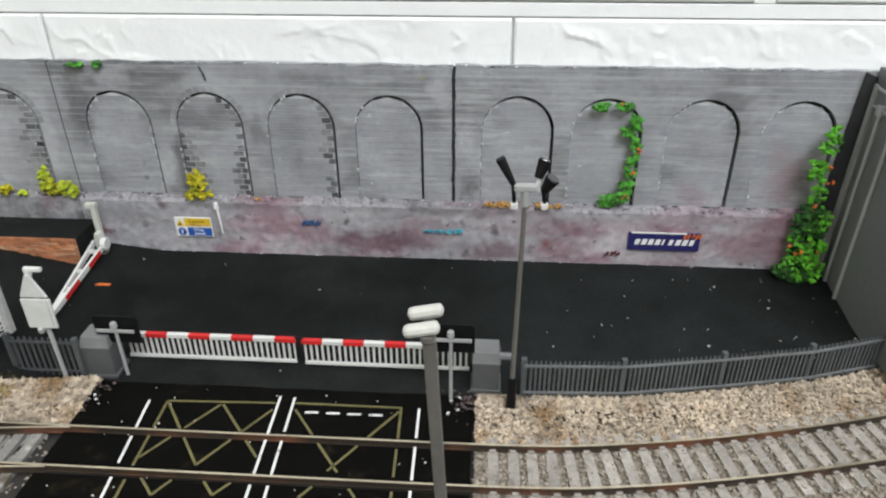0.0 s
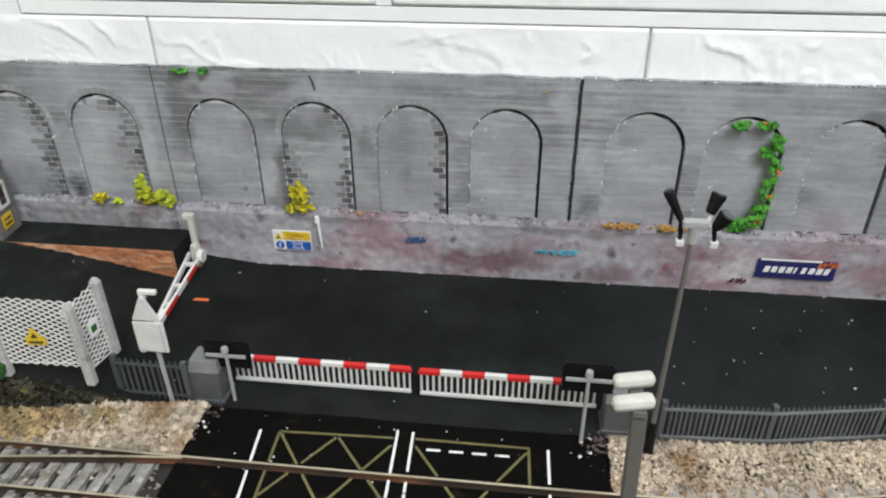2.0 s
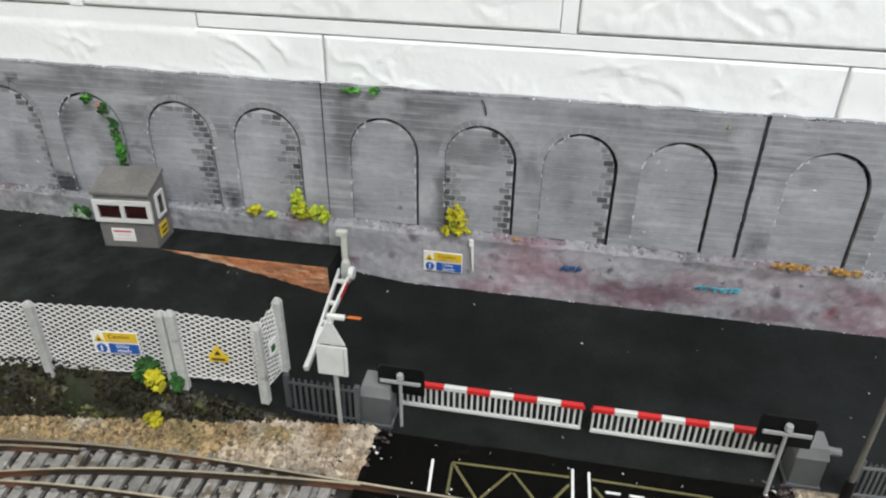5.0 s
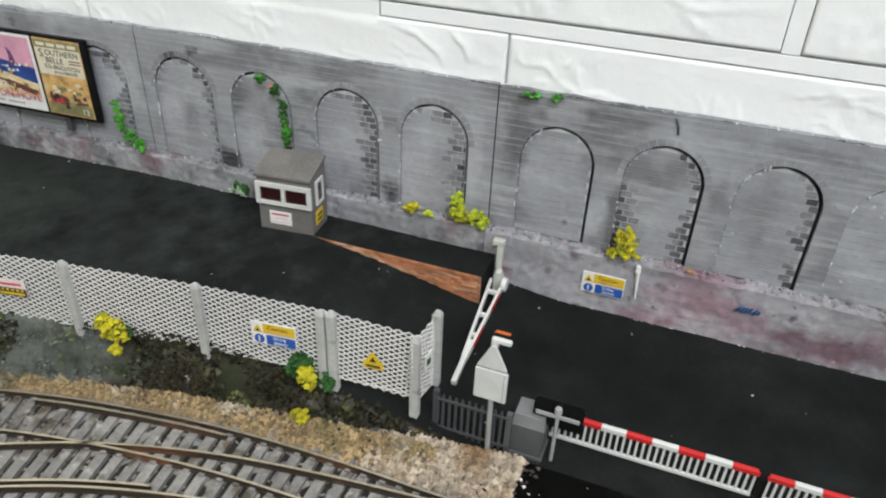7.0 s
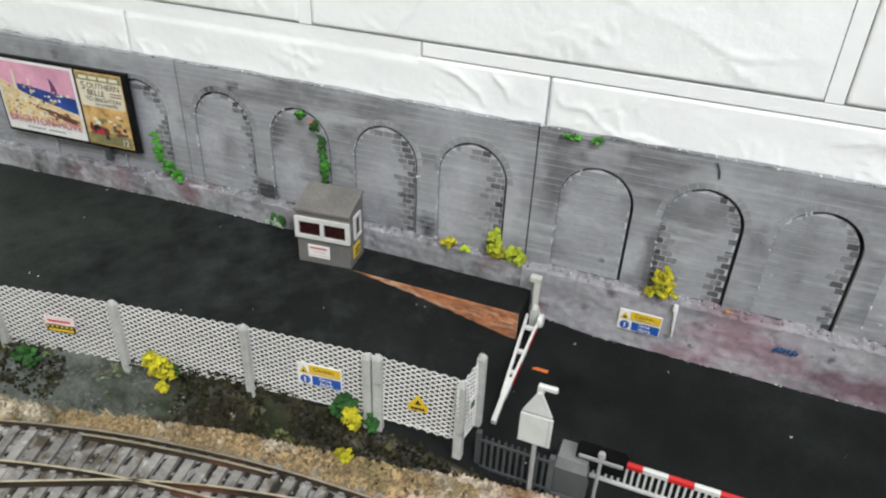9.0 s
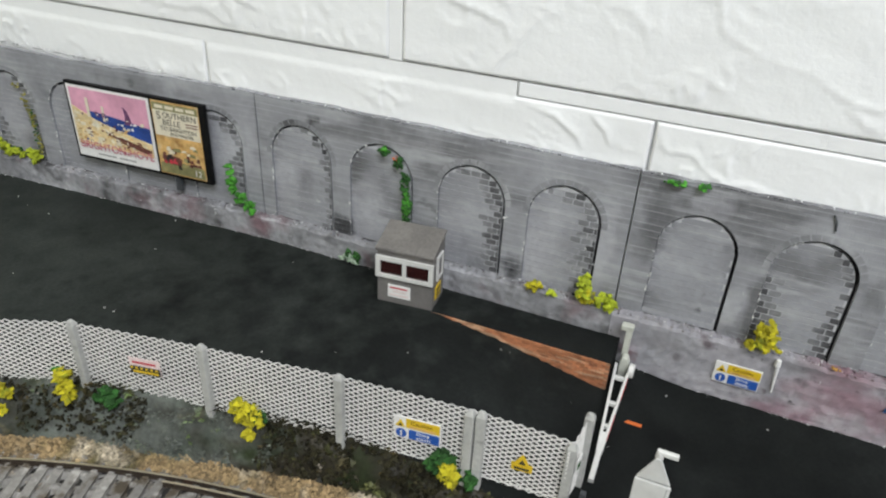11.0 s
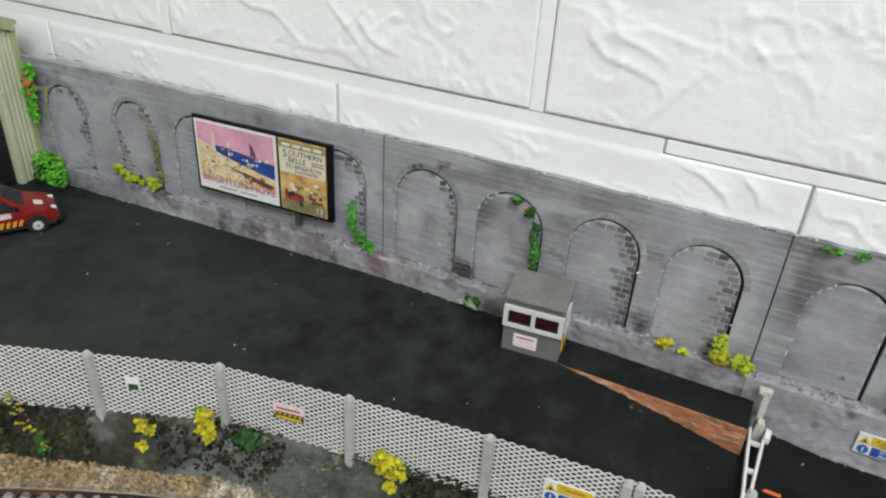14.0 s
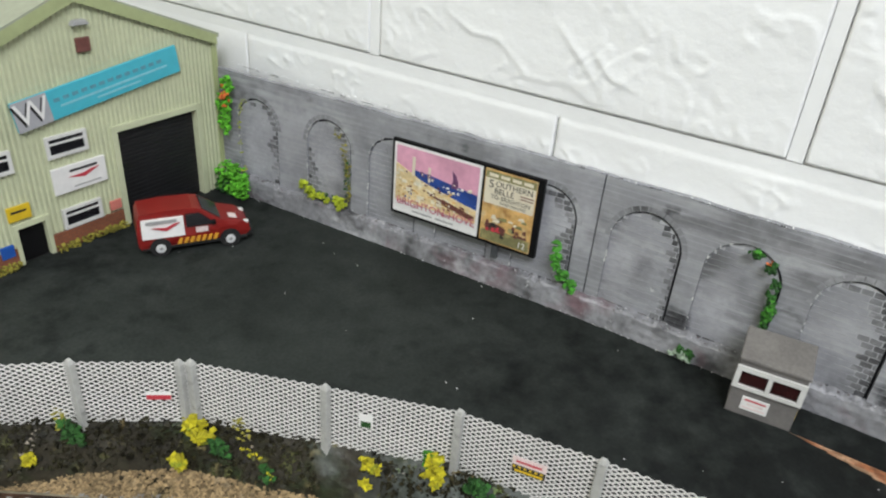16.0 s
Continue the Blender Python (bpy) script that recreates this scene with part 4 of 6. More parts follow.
pts, sizes = scatter(8200, 13, 215, lambda x, r: (lambda y: y if y > lerp_line(RAIL_FAR, x) + 2.5 else None)(right_bed(x, r)), right_h, (0.5, 1.15), 1)
sole("ballast", chunks(pts, sizes, 0.75, 11), BALLAST, "loose tan stone ballast beside the palisade fence", "ballast", "stuff")
pts, sizes = scatter(11000, 13, 215, lambda x, r: (lambda y: y if y < lerp_line(RAIL_FAR, x) + 2.5 else None)(right_bed(x, r)), right_h, (0.4, 0.9), 2)
sole("ballast", chunks(pts, sizes, 0.75, 12), BALLASTGREY, "fine pale ballast between the sleepers", "ballast", "stuff")
pts, sizes = scatter(1700, -172, -123, lambda x, r: r.uniform(lerp_line(RAIL_FAR, x) + 3, lerp_line(FENCE_LINE, x) - 1), lambda x, y, r: -2.2 + 4.2 * smooth01((y - 166) / 12.0) + r.uniform(-0.4, 0.9), (0.7, 1.75), 3)
sole("ballast", chunks(pts, sizes, 0.8, 13), BALLAST, "heaped tan ballast at the corner of the crossing", "ballast", "stuff")


def left_strip(x, r):
    top = lerp_line(FENCE_LINE, x)
    drop = BANK_DROP(x)
    lo, hi = lerp_line(RAIL_FAR, x) + 3.0, top - drop * 0.75
    return r.uniform(lo, hi) if hi > lo else None


def left_h(x, y, r):
    top, low = lerp_line(FENCE_LINE, x) - 4, lerp_line(RAIL_FAR, x) + 3
    return -2.3 + 7.0 * smooth01((y - low) / max(6.0, top - low)) ** 1.3 + r.uniform(-0.4, 0.6)


pts, sizes = scatter(12000, -560, -150, left_strip, left_h, (0.55, 1.4), 4)
sole("ballast", chunks(pts, sizes, 0.8, 14), BALLASTBROWN, "golden brown ballast along the foot of the bank", "ballast", "stuff")
pts, sizes = scatter(2200, -560, -124, lambda x, r: r.uniform(lerp_line(RAIL_FAR, x) - 58, lerp_line(RAIL_FAR, x) + 3), lambda x, y, r: -3.1 + r.uniform(0, 0.55), (0.45, 1.0), 5)
sole("ballast", chunks(pts, sizes, 0.7, 15), BALLASTGREY, "sparse grey ballast between the turnout sleepers", "ballast", "stuff")

# scrub on the bank
r = random.Random(21)
pts, sizes = [], []
for _ in range(6500):
    u, v = r.random(), r.uniform(0.0, 0.8)
    x, y, z = bank_at(u, v)
    if noise.noise(Vector((x / 22.0, v, 2))) > -0.25 + (0.3 if -372 < x < -262 else 0):
        pts.append((x, y - 0.3, z + 0.2))
        sizes.append(r.uniform(0.35, 1.0) if r.random() < 0.9 else r.uniform(1.0, 1.9))
sole("bank_scrub", chunks(pts, sizes, 0.9, 22), FLOCKDARK, "dark green and brown scrub flock on the bank", "scrub", "stuff")
pts = []
for _ in range(2600):
    u, v = r.random(), r.uniform(0.1, 0.95)
    x, y, z = bank_at(u, v)
    if noise.noise(Vector((x / 16.0, v * 2.5, 7))) > 0.44:
        pts.append((x, y - 0.4, z + 0.3))
sole("bank_pebbles", chunks(pts, [r.uniform(0.25, 0.85) for _ in pts], 0.8, 24), BALLASTGREY, "pale pebbles and dead grass on the bank", "pebbles", "stuff")
film = []
for _ in range(1700):
    x, v = r.uniform(-390, -240), r.uniform(0.15, 0.9)
    if noise.noise(Vector((x / 14.0, v * 3, 4))) + 0.6 * noise.noise(Vector((x / 4.0, v * 8, 6))) + 0.4 - abs(x + 296) / 55.0 > 0.1:
        p = bank_at((x + 560) / 434.0, v)
        film.append((p[0], p[1] - 0.3, p[2] + 0.15))
sole("glued_scrub", chunks(film, [r.uniform(0.3, 1.0) for _ in film], 0.35, 26), GLUE_SHEEN, "glue residue over scrub on the bank, its milky sheen put into the colour", "scrub", "stuff")
specks = []
for _ in range(44):
    x, y = r.uniform(-540, 165), r.uniform(190, 266)
    if y > lerp_line(FENCE_LINE + PALISADE_LINE, x) + 2 and not (-236 < x < -159 and y > 246):
        specks.append((x, y, road_z(x, y) + 0.25))
for _ in range(34):
    x, y = r.uniform(15, 160), r.uniform(200, 262)
    if y > lerp_line(PALISADE_LINE, x) + 3:
        specks.append((x, y, road_z(x, y) + 0.25))
for _ in range(40):
    specks.append((r.uniform(-122, 11), r.uniform(124, 185), 0.2))
sole("white_specks", chunks(specks, [r.uniform(0.15, 0.5) for _ in specks], 0.5, 23), WHITEPAINT, "white paint specks lying on the road", "specks", "stuff")

wall_chips = [(22, 270.8, 67), (52, 270.7, 53), (53, 270.8, 53.4), (57.5, 270.8, 68), (-47, 270.8, 55), (-180, 269.9, 58), (-214, 269.9, 63), (-213, 269.9, 63.4), (-176, 269.9, 52), (-262, 270.8, 76)]
sole("paint_chips", chunks(wall_chips, [0.75, 0.6, 0.8, 0.5, 0.4, 0.5, 0.8, 0.6, 0.4, 0.4], 0.6, 35), WHITEPAINT, "white paint chips stuck to the arched wall", "chips", "stuff")
r = random.Random(31)
crumbs = [(r.gauss(9.5, 3.0), r.gauss(183, 3.5), 0.3) for _ in range(60)] + [(r.gauss(-122, 3.0), r.gauss(181, 4), 0.3) for _ in range(34)]
sole("track_debris", chunks(crumbs, [r.uniform(0.3, 1.0) for _ in crumbs], 0.6, 33), CRUMB, "dark reddish crumbs by the crossing cabinets", "debris", "stuff")
chips = [(r.gauss(8, 4.0), r.gauss(179, 4), 0.3) for _ in range(5)] + [(r.gauss(-121, 3.5), r.gauss(179, 4), 0.3) for _ in range(4)]
sole("white_chips", chunks(chips, [r.uniform(0.3, 1.0) for _ in chips], 0.5, 34), WHITEPAINT, "white chips by the crossing cabinets", "chips", "stuff")

# ---- fences ----


def lattice_panel(root, length, h):
    """Expanded mesh: two families of thin slanting strands inside a rectangle, as one sheet."""
    s, pitch, slope = Soup(), 3.3, 0.576
    reach = h / slope
    for fam, dy in ((1, 0.0), (-1, 0.22)):
        x = -reach if fam == 1 else 0.0
        end = length if fam == 1 else length + reach
        while x < end:
            a, b = (x, 0.0), (x + fam * reach, h)
            lo, hi = 0.0, 1.0
            dx = b[0] - a[0]
            t0, t1 = sorted(((0 - a[0]) / dx, (length - a[0]) / dx))
            lo, hi = max(lo, t0), min(hi, t1)
            if hi - lo > 0.02:
                p, q = (a[0] + dx * lo, dy, h * lo), (a[0] + dx * hi, dy, h * hi)
                s.bar(p, q, 0.16, 0.47)
            x += pitch
    part("bottom_wire", Soup().bar((0, 0.1, 0.1), (length, 0.1, 0.1), 0.3, 0.3), MESHWHITE, root)
    return part("mesh_sheet", s, MESHWHITE, root)


def fence_panel(a, b, z0, z1, h=26.6):
    length = math.hypot(b[0] - a[0], b[1] - a[1])
    root = thing("lattice_fence_panel", a[0], a[1], z0, "white expanded-mesh fence panel between concrete posts", "fence panel", "lattice fence panels", math.degrees(math.atan2(b[1] - a[1], b[0] - a[0])))
    sheet = lattice_panel(root, length, h)
    sheet.matrix_basis = Matrix(((1, 0, 0, 0), (0, 1, 0, 0), ((z1 - z0) / length, 0, 1, 0), (0, 0, 0, 1)))
    return root


POSTS = [(-158, 195, 19.5, 27.0), (-160, 182, 16, 29), (-187.5, 179.6, 19.5, 28.5), (-233.5, 174.3, 20.2, 28.5), (-280.5, 166.7, 20.2, 29), (-327, 157.5, 20.4, 29), (-369, 139.5, 20.8, 29), (-413, 120.5, 21, 29), (-444, 96, 21, 29), (-472, 70, 21, 29), (-502, 44, 21, 29)]
for x, y, z, h in POSTS + [(-191.0, 179.2, 19.5, 28.0), (-416.5, 118.5, 21, 28.5)]:
    post = thing("fence_post", x, y - 0.5, z - 2, "weathered concrete fence post on the bank's edge", "fence post", "concrete fence posts", rng.uniform(-4, 4))
    s = Soup().box(-1.5, 1.5, -1.3, 1.3, -2.5, h)
    part("shaft", s, CONCRETE, post, bevel=0.3)
    part("cap", Soup().add([(-1.5, -1.3, h - 0.2), (1.5, -1.3, h - 0.2), (1.5, 1.3, h - 0.2), (-1.5, 1.3, h - 0.2), (-0.7, -0.6, h + 1.3), (0.7, -0.6, h + 1.3), (0.7, 0.6, h + 1.3), (-0.7, 0.6, h + 1.3)],
                           [(0, 1, 5, 4), (1, 2, 6, 5), (2, 3, 7, 6), (3, 0, 4, 7), (4, 5, 6, 7)]), CONCRETE, post)
FENCE_PANELS = []
for (xa, ya, za, ha), (xb, yb, zb, hb) in zip(POSTS, POSTS[1:]):
    # from the far end towards the crossing, so that the panel's front faces the track
    FENCE_PANELS.append(fence_panel((xb, yb), (xa, ya), zb + 0.3, za + 0.3))


def board(parent_root, x, z, w, h, rows, name="sign", label="", category="sign", y=-0.8, rz=0, plate=SIGNWHITE):
    """A flat notice: rows of (x0, x1, z0, z1, material) as shares of the plate."""
    s = thing(name, x, y, z, label, category, rz=rz) if parent_root is None else None
    part("plate", Soup().box(0, w, 0, 0.5, 0, h), plate, s, bevel=0.08)
    for x0, x1, z0, z1, m in rows:
        part("printed_bar", Soup().box(w * x0, w * x1, -0.12, 0.0, h * z0, h * z1), m, s)
    return s


def disc(root, x, z, r, material, y=-0.2, n=16):
    s = Soup().prism([(x + r * math.cos(k * math.tau / n), z + r * math.sin(k * math.tau / n)) for k in range(n)], y, y + 0.15)
    return part("symbol", s, material, root)


def triangle(root, x, z, w, material, y=-0.2):
    return part("symbol", Soup().prism([(x - w / 2, z), (x + w / 2, z), (x, z + w * 0.87)], y, y + 0.15), material, root)


def safety_board(place, rz, w, h, label):
    s = thing("safety_sign", *place, label, "safety sign", "yellow and blue safety signs", rz)
    part("plate", Soup().box(0, w, 0, 0.5, 0, h), SIGNWHITE, s, bevel=0.08)
    part("yellow_field", Soup().box(w * 0.27, w * 0.98, -0.1, 0, h * 0.53, h * 0.96), SIGNYELLOW, s)
    part("blue_field", Soup().box(w * 0.33, w * 0.98, -0.1, 0, h * 0.04, h * 0.47), SIGNBLUE, s)
    triangle(s, w * 0.15, h * 0.55, w * 0.22, SIGNYELLOW)
    triangle(s, w * 0.15, h * 0.60, w * 0.09, INK, -0.32)
    disc(s, w * 0.17, h * 0.25, h * 0.2, SIGNBLUE)
    part("symbol", Soup().box(w * 0.155, w * 0.185, -0.35, -0.2, h * 0.13, h * 0.37), SIGNWHITE, s)
    lettering("Caution", h * 0.25, w * 0.60, -0.16, h * 0.80, SIGNINK, s)
    part("printed_bar", Soup().box(w * 0.34, w * 0.90, -0.2, -0.1, h * 0.58, h * 0.65), POSTERGOLD, s)
    lettering("Drive", h * 0.21, w * 0.63, -0.16, h * 0.36, SIGNWHITE, s)
    lettering("slowly", h * 0.21, w * 0.65, -0.16, h * 0.16, SIGNWHITE, s)
    return s


def on_fence(i, along, up, ahead=-1.2):
    """A place on the lattice fence: panel number, millimetres along it and up it."""
    (xa, ya, za, _), (xb, yb, zb, _) = POSTS[i + 1], POSTS[i]
    d = Vector((xb - xa, yb - ya, 0)).normalized()
    n = Vector((d.y, -d.x, 0))
    p = Vector((xa, ya, 0)) + d * along - n * ahead
    return (p.x, p.y, za + (zb - za) * along / math.hypot(xb - xa, yb - ya) + 0.6 + up), math.degrees(math.atan2(d.y, d.x))


safety_board((-123.4, 265.3, 17.4), 0, 16.6, 9.4, "yellow and blue site safety notice on the plinth")
p, a = on_fence(2, 18.5, 8.5)
safety_board(p, a, 15.5, 9.0, "yellow and blue site safety notice on the lattice fence")
p, a = on_fence(1, 10.5, 9.5)
s = thing("warning_sign", *p, "small yellow warning triangle notice on the fence", "warning sign", "", a)
part("plate", Soup().box(0, 6.6, 0, 0.4, 0, 3.0), SIGNYELLOW, s, bevel=0.1)
triangle(s, 3.3, 1.5, 6.6, SIGNYELLOW, -0.1)
part("printed_bar", Soup().box(1.0, 5.6, -0.2, -0.1, 0.8, 1.6), INK, s)
triangle(s, 3.3, 3.0, 2.2, INK, -0.25)
p, a = on_fence(4, 19.5, 10.5)
s = thing("danger_sign", *p, "white over black-and-yellow chequered danger notice on the fence", "danger sign", "", a)
part("plate", Soup().box(0, 11.5, 0, 0.4, 0, 6.6), SIGNPINK, s, bevel=0.08)
part("dark_field", Soup().box(0.2, 11.4, -0.1, 0, 0.1, 3.2), INK, s)
part("printed_bar", Soup().box(1.2, 10.6, -0.2, -0.1, 0.5, 1.4), SIGNYELLOW, s)
for k in range(6):
    part("check", Soup().box(0.4 + 1.85 * k, 1.3 + 1.85 * k, -0.2, -0.1, 2.1, 2.9), SIGNYELLOW, s)
part("printed_bar", Soup().box(1.4, 10.0, -0.12, -0.02, 4.4, 5.2), SIGNRED, s)
p, a = on_fence(7, 23.0, 10.8)
s = thing("red_notice", *p, "small red notice on the lattice fence", "notice", "", a)
part("plate", Soup().box(0, 8.5, 0, 0.4, 0, 3.4), SIGNWHITE, s, bevel=0.08)
part("red_field", Soup().box(0.1, 8.4, -0.1, 0, 0.1, 2.0), SIGNRED, s)
p, a = on_fence(5, 11.6, 12.4)
s = thing("round_notice", *p, "small pale notice with a green field on the fence", "notice", "", a)
part("plate", Soup().box(0, 5.0, 0, 0.4, 0, 6.0), SIGNWHITE, s, bevel=0.2)
part("green_field", Soup().box(0.8, 4.4, -0.1, 0, 0.4, 3.0), FLOCKDEEP, s, bevel=0.05)
p, a = on_fence(0, 3.8, 10.0)
s = thing("small_notice", *p, "small white notice with a green mark on the end panel", "notice", "", a)
part("plate", Soup().box(0, 4.2, 0, 0.4, 0, 6.2), SIGNWHITE, s, bevel=0.1)
part("green_mark", Soup().box(0.8, 3.2, -0.1, 0, 1.6, 4.2), FLOCKDEEP, s)


def palisade(a, b, h, label, material=FENCEGREY, z=0.0, pitch=1.65):
    length = math.hypot(b[0] - a[0], b[1] - a[1])
    root = thing("palisade_fence_panel", a[0], a[1], z, label, "palisade fence", "palisade fence panels", math.degrees(math.atan2(b[1] - a[1], b[0] - a[0])))
    part("post", Soup().box(-0.9, 0.9, -0.3, 1.6, 0, h + 0.6), material, root, bevel=0.15)
    for zr in (2.6, h - 2.4):
        part("rail", Soup().box(0, length, -0.75, -0.3, zr, zr + 0.95), RAILGREY if material == FENCEGREY else DARKGREY, root, "paler grey rail" if material == FENCEGREY else "")
    pale = make_mesh("pale", Soup().prism([(-0.4, 0.6), (0.4, 0.6), (0.4, h - 0.7), (0, h), (-0.4, h - 0.7)], -0.28, 0.3), material)
    n = int((length - 2.0) / pitch)
    for k in range(n):
        share("pale", pale, root, (1.6 + (length - 3.0) * (k + 0.5) / n, 0, 0))
    return root


PAL = [(29, 187.4), (63, 189), (98, 195), (130, 201.5), (161.5, 211.5), (193, 224)]
for a, b in zip(PAL, PAL[1:]):
    palisade(a, b, 16.6, "grey plastic palisade fence panel beside the ballast")
part("post", Soup().box(-0.9, 0.9, -0.3, 1.6, 0, 17), FENCEGREY, palisade((-155, 187.5), (-130, 187.5), 17.5, "dark grey palisade fence panel by the crossing", DARKGREY, 1.0, 2.3), at=(25, 0, 0))

# ---- crossing barriers, lights, cabinets ----


CAMWHITE = mat("aged_white_plastic", (0.50, 0.49, 0.45), 0.55, ((3, 0.08), (12, 0.1)))
LIDGREY = mat("lid_grey_plastic", (0.17, 0.172, 0.172), 0.5, ((3, 0.08), (20, 0.12)))


def cabinet(x, y, w, d, h, stub, label):
    root = thing("barrier_cabinet", x, y, 0, label, "barrier cabinet", "crossing barrier cabinets")
    part("body", Soup().box(-w / 2, w / 2, -d / 2, d / 2, 0, h - 4), GREYPLASTIC, root, bevel=0.4)
    part("lid", Soup().add([(-w / 2 - 0.3, -d / 2 - 0.3, h - 4.4), (w / 2 + 0.3, -d / 2 - 0.3, h - 4.4), (w / 2 + 0.3, d / 2 + 0.3, h - 4.4), (-w / 2 - 0.3, d / 2 + 0.3, h - 4.4),
                            (-w / 2 + 0.4, -d / 2 + 0.9, h), (w / 2 - 0.4, -d / 2 + 0.9, h), (w / 2 - 0.4, d / 2 - 0.3, h), (-w / 2 + 0.4, d / 2 - 0.3, h)],
                           [(0, 3, 2, 1), (0, 1, 5, 4), (1, 2, 6, 5), (2, 3, 7, 6), (3, 0, 4, 7), (4, 5, 6, 7)]), LIDGREY, root, "paler sloping lid", bevel=0.25)
    part("plinth", Soup().box(-w / 2 - 0.6, w / 2 + 0.6, -d / 2 - 0.6, d / 2 + 0.6, 0, 1.4), GREYPLASTIC, root, bevel=0.3)
    if stub:
        part("shaft", Soup().tube((w / 2 - 0.5, 0, h - 4), (w / 2 + 4.6, 0, h - 4), 1.5, 1.3), LIDGREY, root)
    return root


cabinet(-124.0, 193.5, 10.5, 9, 17.5, False, "grey plastic crossing barrier cabinet beside the lowered barrier")
cabinet(16.0, 194.0, 9.5, 9, 17.0, True, "grey plastic crossing barrier cabinet with a stub shaft")


def barrier(x0, x1, y, zb, red_first, label):
    root = thing("crossing_barrier", x0, y, 0, label, "crossing barrier", "lowered crossing barriers")
    n, w = 8, (x1 - x0) / 8.0
    for k in range(n):
        m = REDPAINT if (k % 2 == 0) == red_first else WHITEPLASTIC
        part("boom_stripe", Soup().box(w * k, w * (k + 1) - 0.02, -0.9, 0.9, zb - 0.9, zb + 0.9), m, root, bevel=0.2)
    picket = make_mesh("picket", Soup().box(-0.37, 0.37, -0.3, 0.3, 2.2, zb - 0.8), WHITEPLASTIC)
    m = int((x1 - x0) / 2.06)
    for k in range(m):
        share("picket", picket, root, ((x1 - x0) * (k + 0.5) / m, 0, 0))
    part("bottom_rail", Soup().box(0, x1 - x0, -0.5, 0.5, 1.2, 2.5), WHITEPLASTIC, root, bevel=0.15)
    part("end_post", Soup().box(x1 - x0 - 0.6 if not red_first else 0.0, x1 - x0 if not red_first else 0.6, -0.5, 0.5, 1.2, zb + 1.3), BLACK, root)
    return root


barrier(-118.5, -53.6, 200.5, 11.6, False, "lowered red and white barrier boom with a picket skirt")
barrier(-51.6, 9.8, 200.0, 11.6, True, "lowered red and white barrier boom with a picket skirt")


def traffic_light(x, y, top, label):
    root = thing("crossing_light", x, y, 0, label, "crossing light", "crossing warning lights")
    part("post", Soup().tube((0, 0, 0), (0, 0, top), 0.62, 0.6, 10), LIGHTGREY, root)
    part("crossbar", Soup().box(-7.0, 7.0, -0.8, -0.2, top - 3.6, top - 2.2), LIGHTGREY, root, bevel=0.2)
    part("cap", Soup().tube((0, -0.4, top - 1.2), (0, -0.4, top + 0.6), 1.3, 1.1, 10), LIGHTGREY, root)
    part("backboard", Soup().prism([(-8.0, top - 8.8), (8.0, top - 8.8), (8.0, top + 1.0), (7.0, top + 2.4), (-7.0, top + 2.4), (-8.0, top + 1.0)], 0.7, 1.5), BLACK, root, "black backboard")
    for sx in (-4.2, 4.2):
        part("lamp_housing", Soup().tube((sx, 1.5, top - 4.4), (sx, 4.2, top - 4.4), 2.1, 2.2, 12), BLACK, root)
    return root


traffic_light(-115.5, 191.0, 23.0, "rear of black twin crossing light on a grey post")
traffic_light(4.0, 184.5, 29.5, "rear of black twin crossing light on a grey post")

# raised-arm barrier by the ramp, its boom lying across the yard entrance
gate = thing("yard_barrier", -156, 258, road_z(-156, 258), "white yard barrier with red bands and pale green machine post", "yard barrier")
part("machine_post", Soup().prism([(-1.6, 0), (2.2, 0), (2.0, 8), (1.2, 10.5), (-1.0, 10.5), (-1.6, 8)], -1.0, 2.4), YARDPALE, gate, bevel=0.4)
part("upright", Soup().box(-1.9, 0.5, 2.4, 4.6, 0, 22.4), YARDPALE, gate, bevel=0.3)
part("head_bracket", Soup().box(-3.9, 0.8, 2.2, 5.2, 20.8, 23.2), YARDPALE, gate, bevel=0.4)
part("counterweight", Soup().tube((2.4, -1.6, 6.0), (4.6, -1.6, 6.0), 3.0, 2.8, 14), WHITEPLASTIC, gate, bevel=0.3)


def boom_at(f, side=0.0):
    """A place along the boom, from its pivot to its tip; side is -1 or 1 for the two arms, which close up towards the tip."""
    return (1.2 * f + side * (2.7 - 2.1 * min(1.0, f / 0.78)), 0.5 - 54.0 * f, 5.4 - 9.0 * f)


for side in (-1, 1):
    part("boom_arm", Soup().bar(boom_at(0.0, side), boom_at(0.78, side), 1.1, 2.5), WHITEPLASTIC, gate, bevel=0.2)
part("boom_tip", Soup().bar(boom_at(0.62), boom_at(1.0), 1.9, 2.3), WHITEPLASTIC, gate, bevel=0.3)
for f in (0.12, 0.36, 0.56):
    part("tie", Soup().bar(boom_at(f, -0.9), boom_at(f, 0.9), 1.6, 1.3), WHITEPLASTIC, gate)
for f0, f1 in ((0.12, 0.3), (0.46, 0.66)):
    a, b = Vector(boom_at(f0, 1)), Vector(boom_at(f1, 1))
    part("red_band", Soup().bar(a + Vector((0.56, 0, -0.12)), b + Vector((0.56, 0, -0.12)), 0.16, 2.2), REDPAINT, gate)
orange = thing("orange_marker", -148, 238.3, road_z(-148, 238.3), "small orange painted dash on the road", "road marking", kind="structure")
part("dash", Soup().box(-3.6, 4.4, -0.8, 0.8, 0, 0.25), FLOCKORANGE, orange)

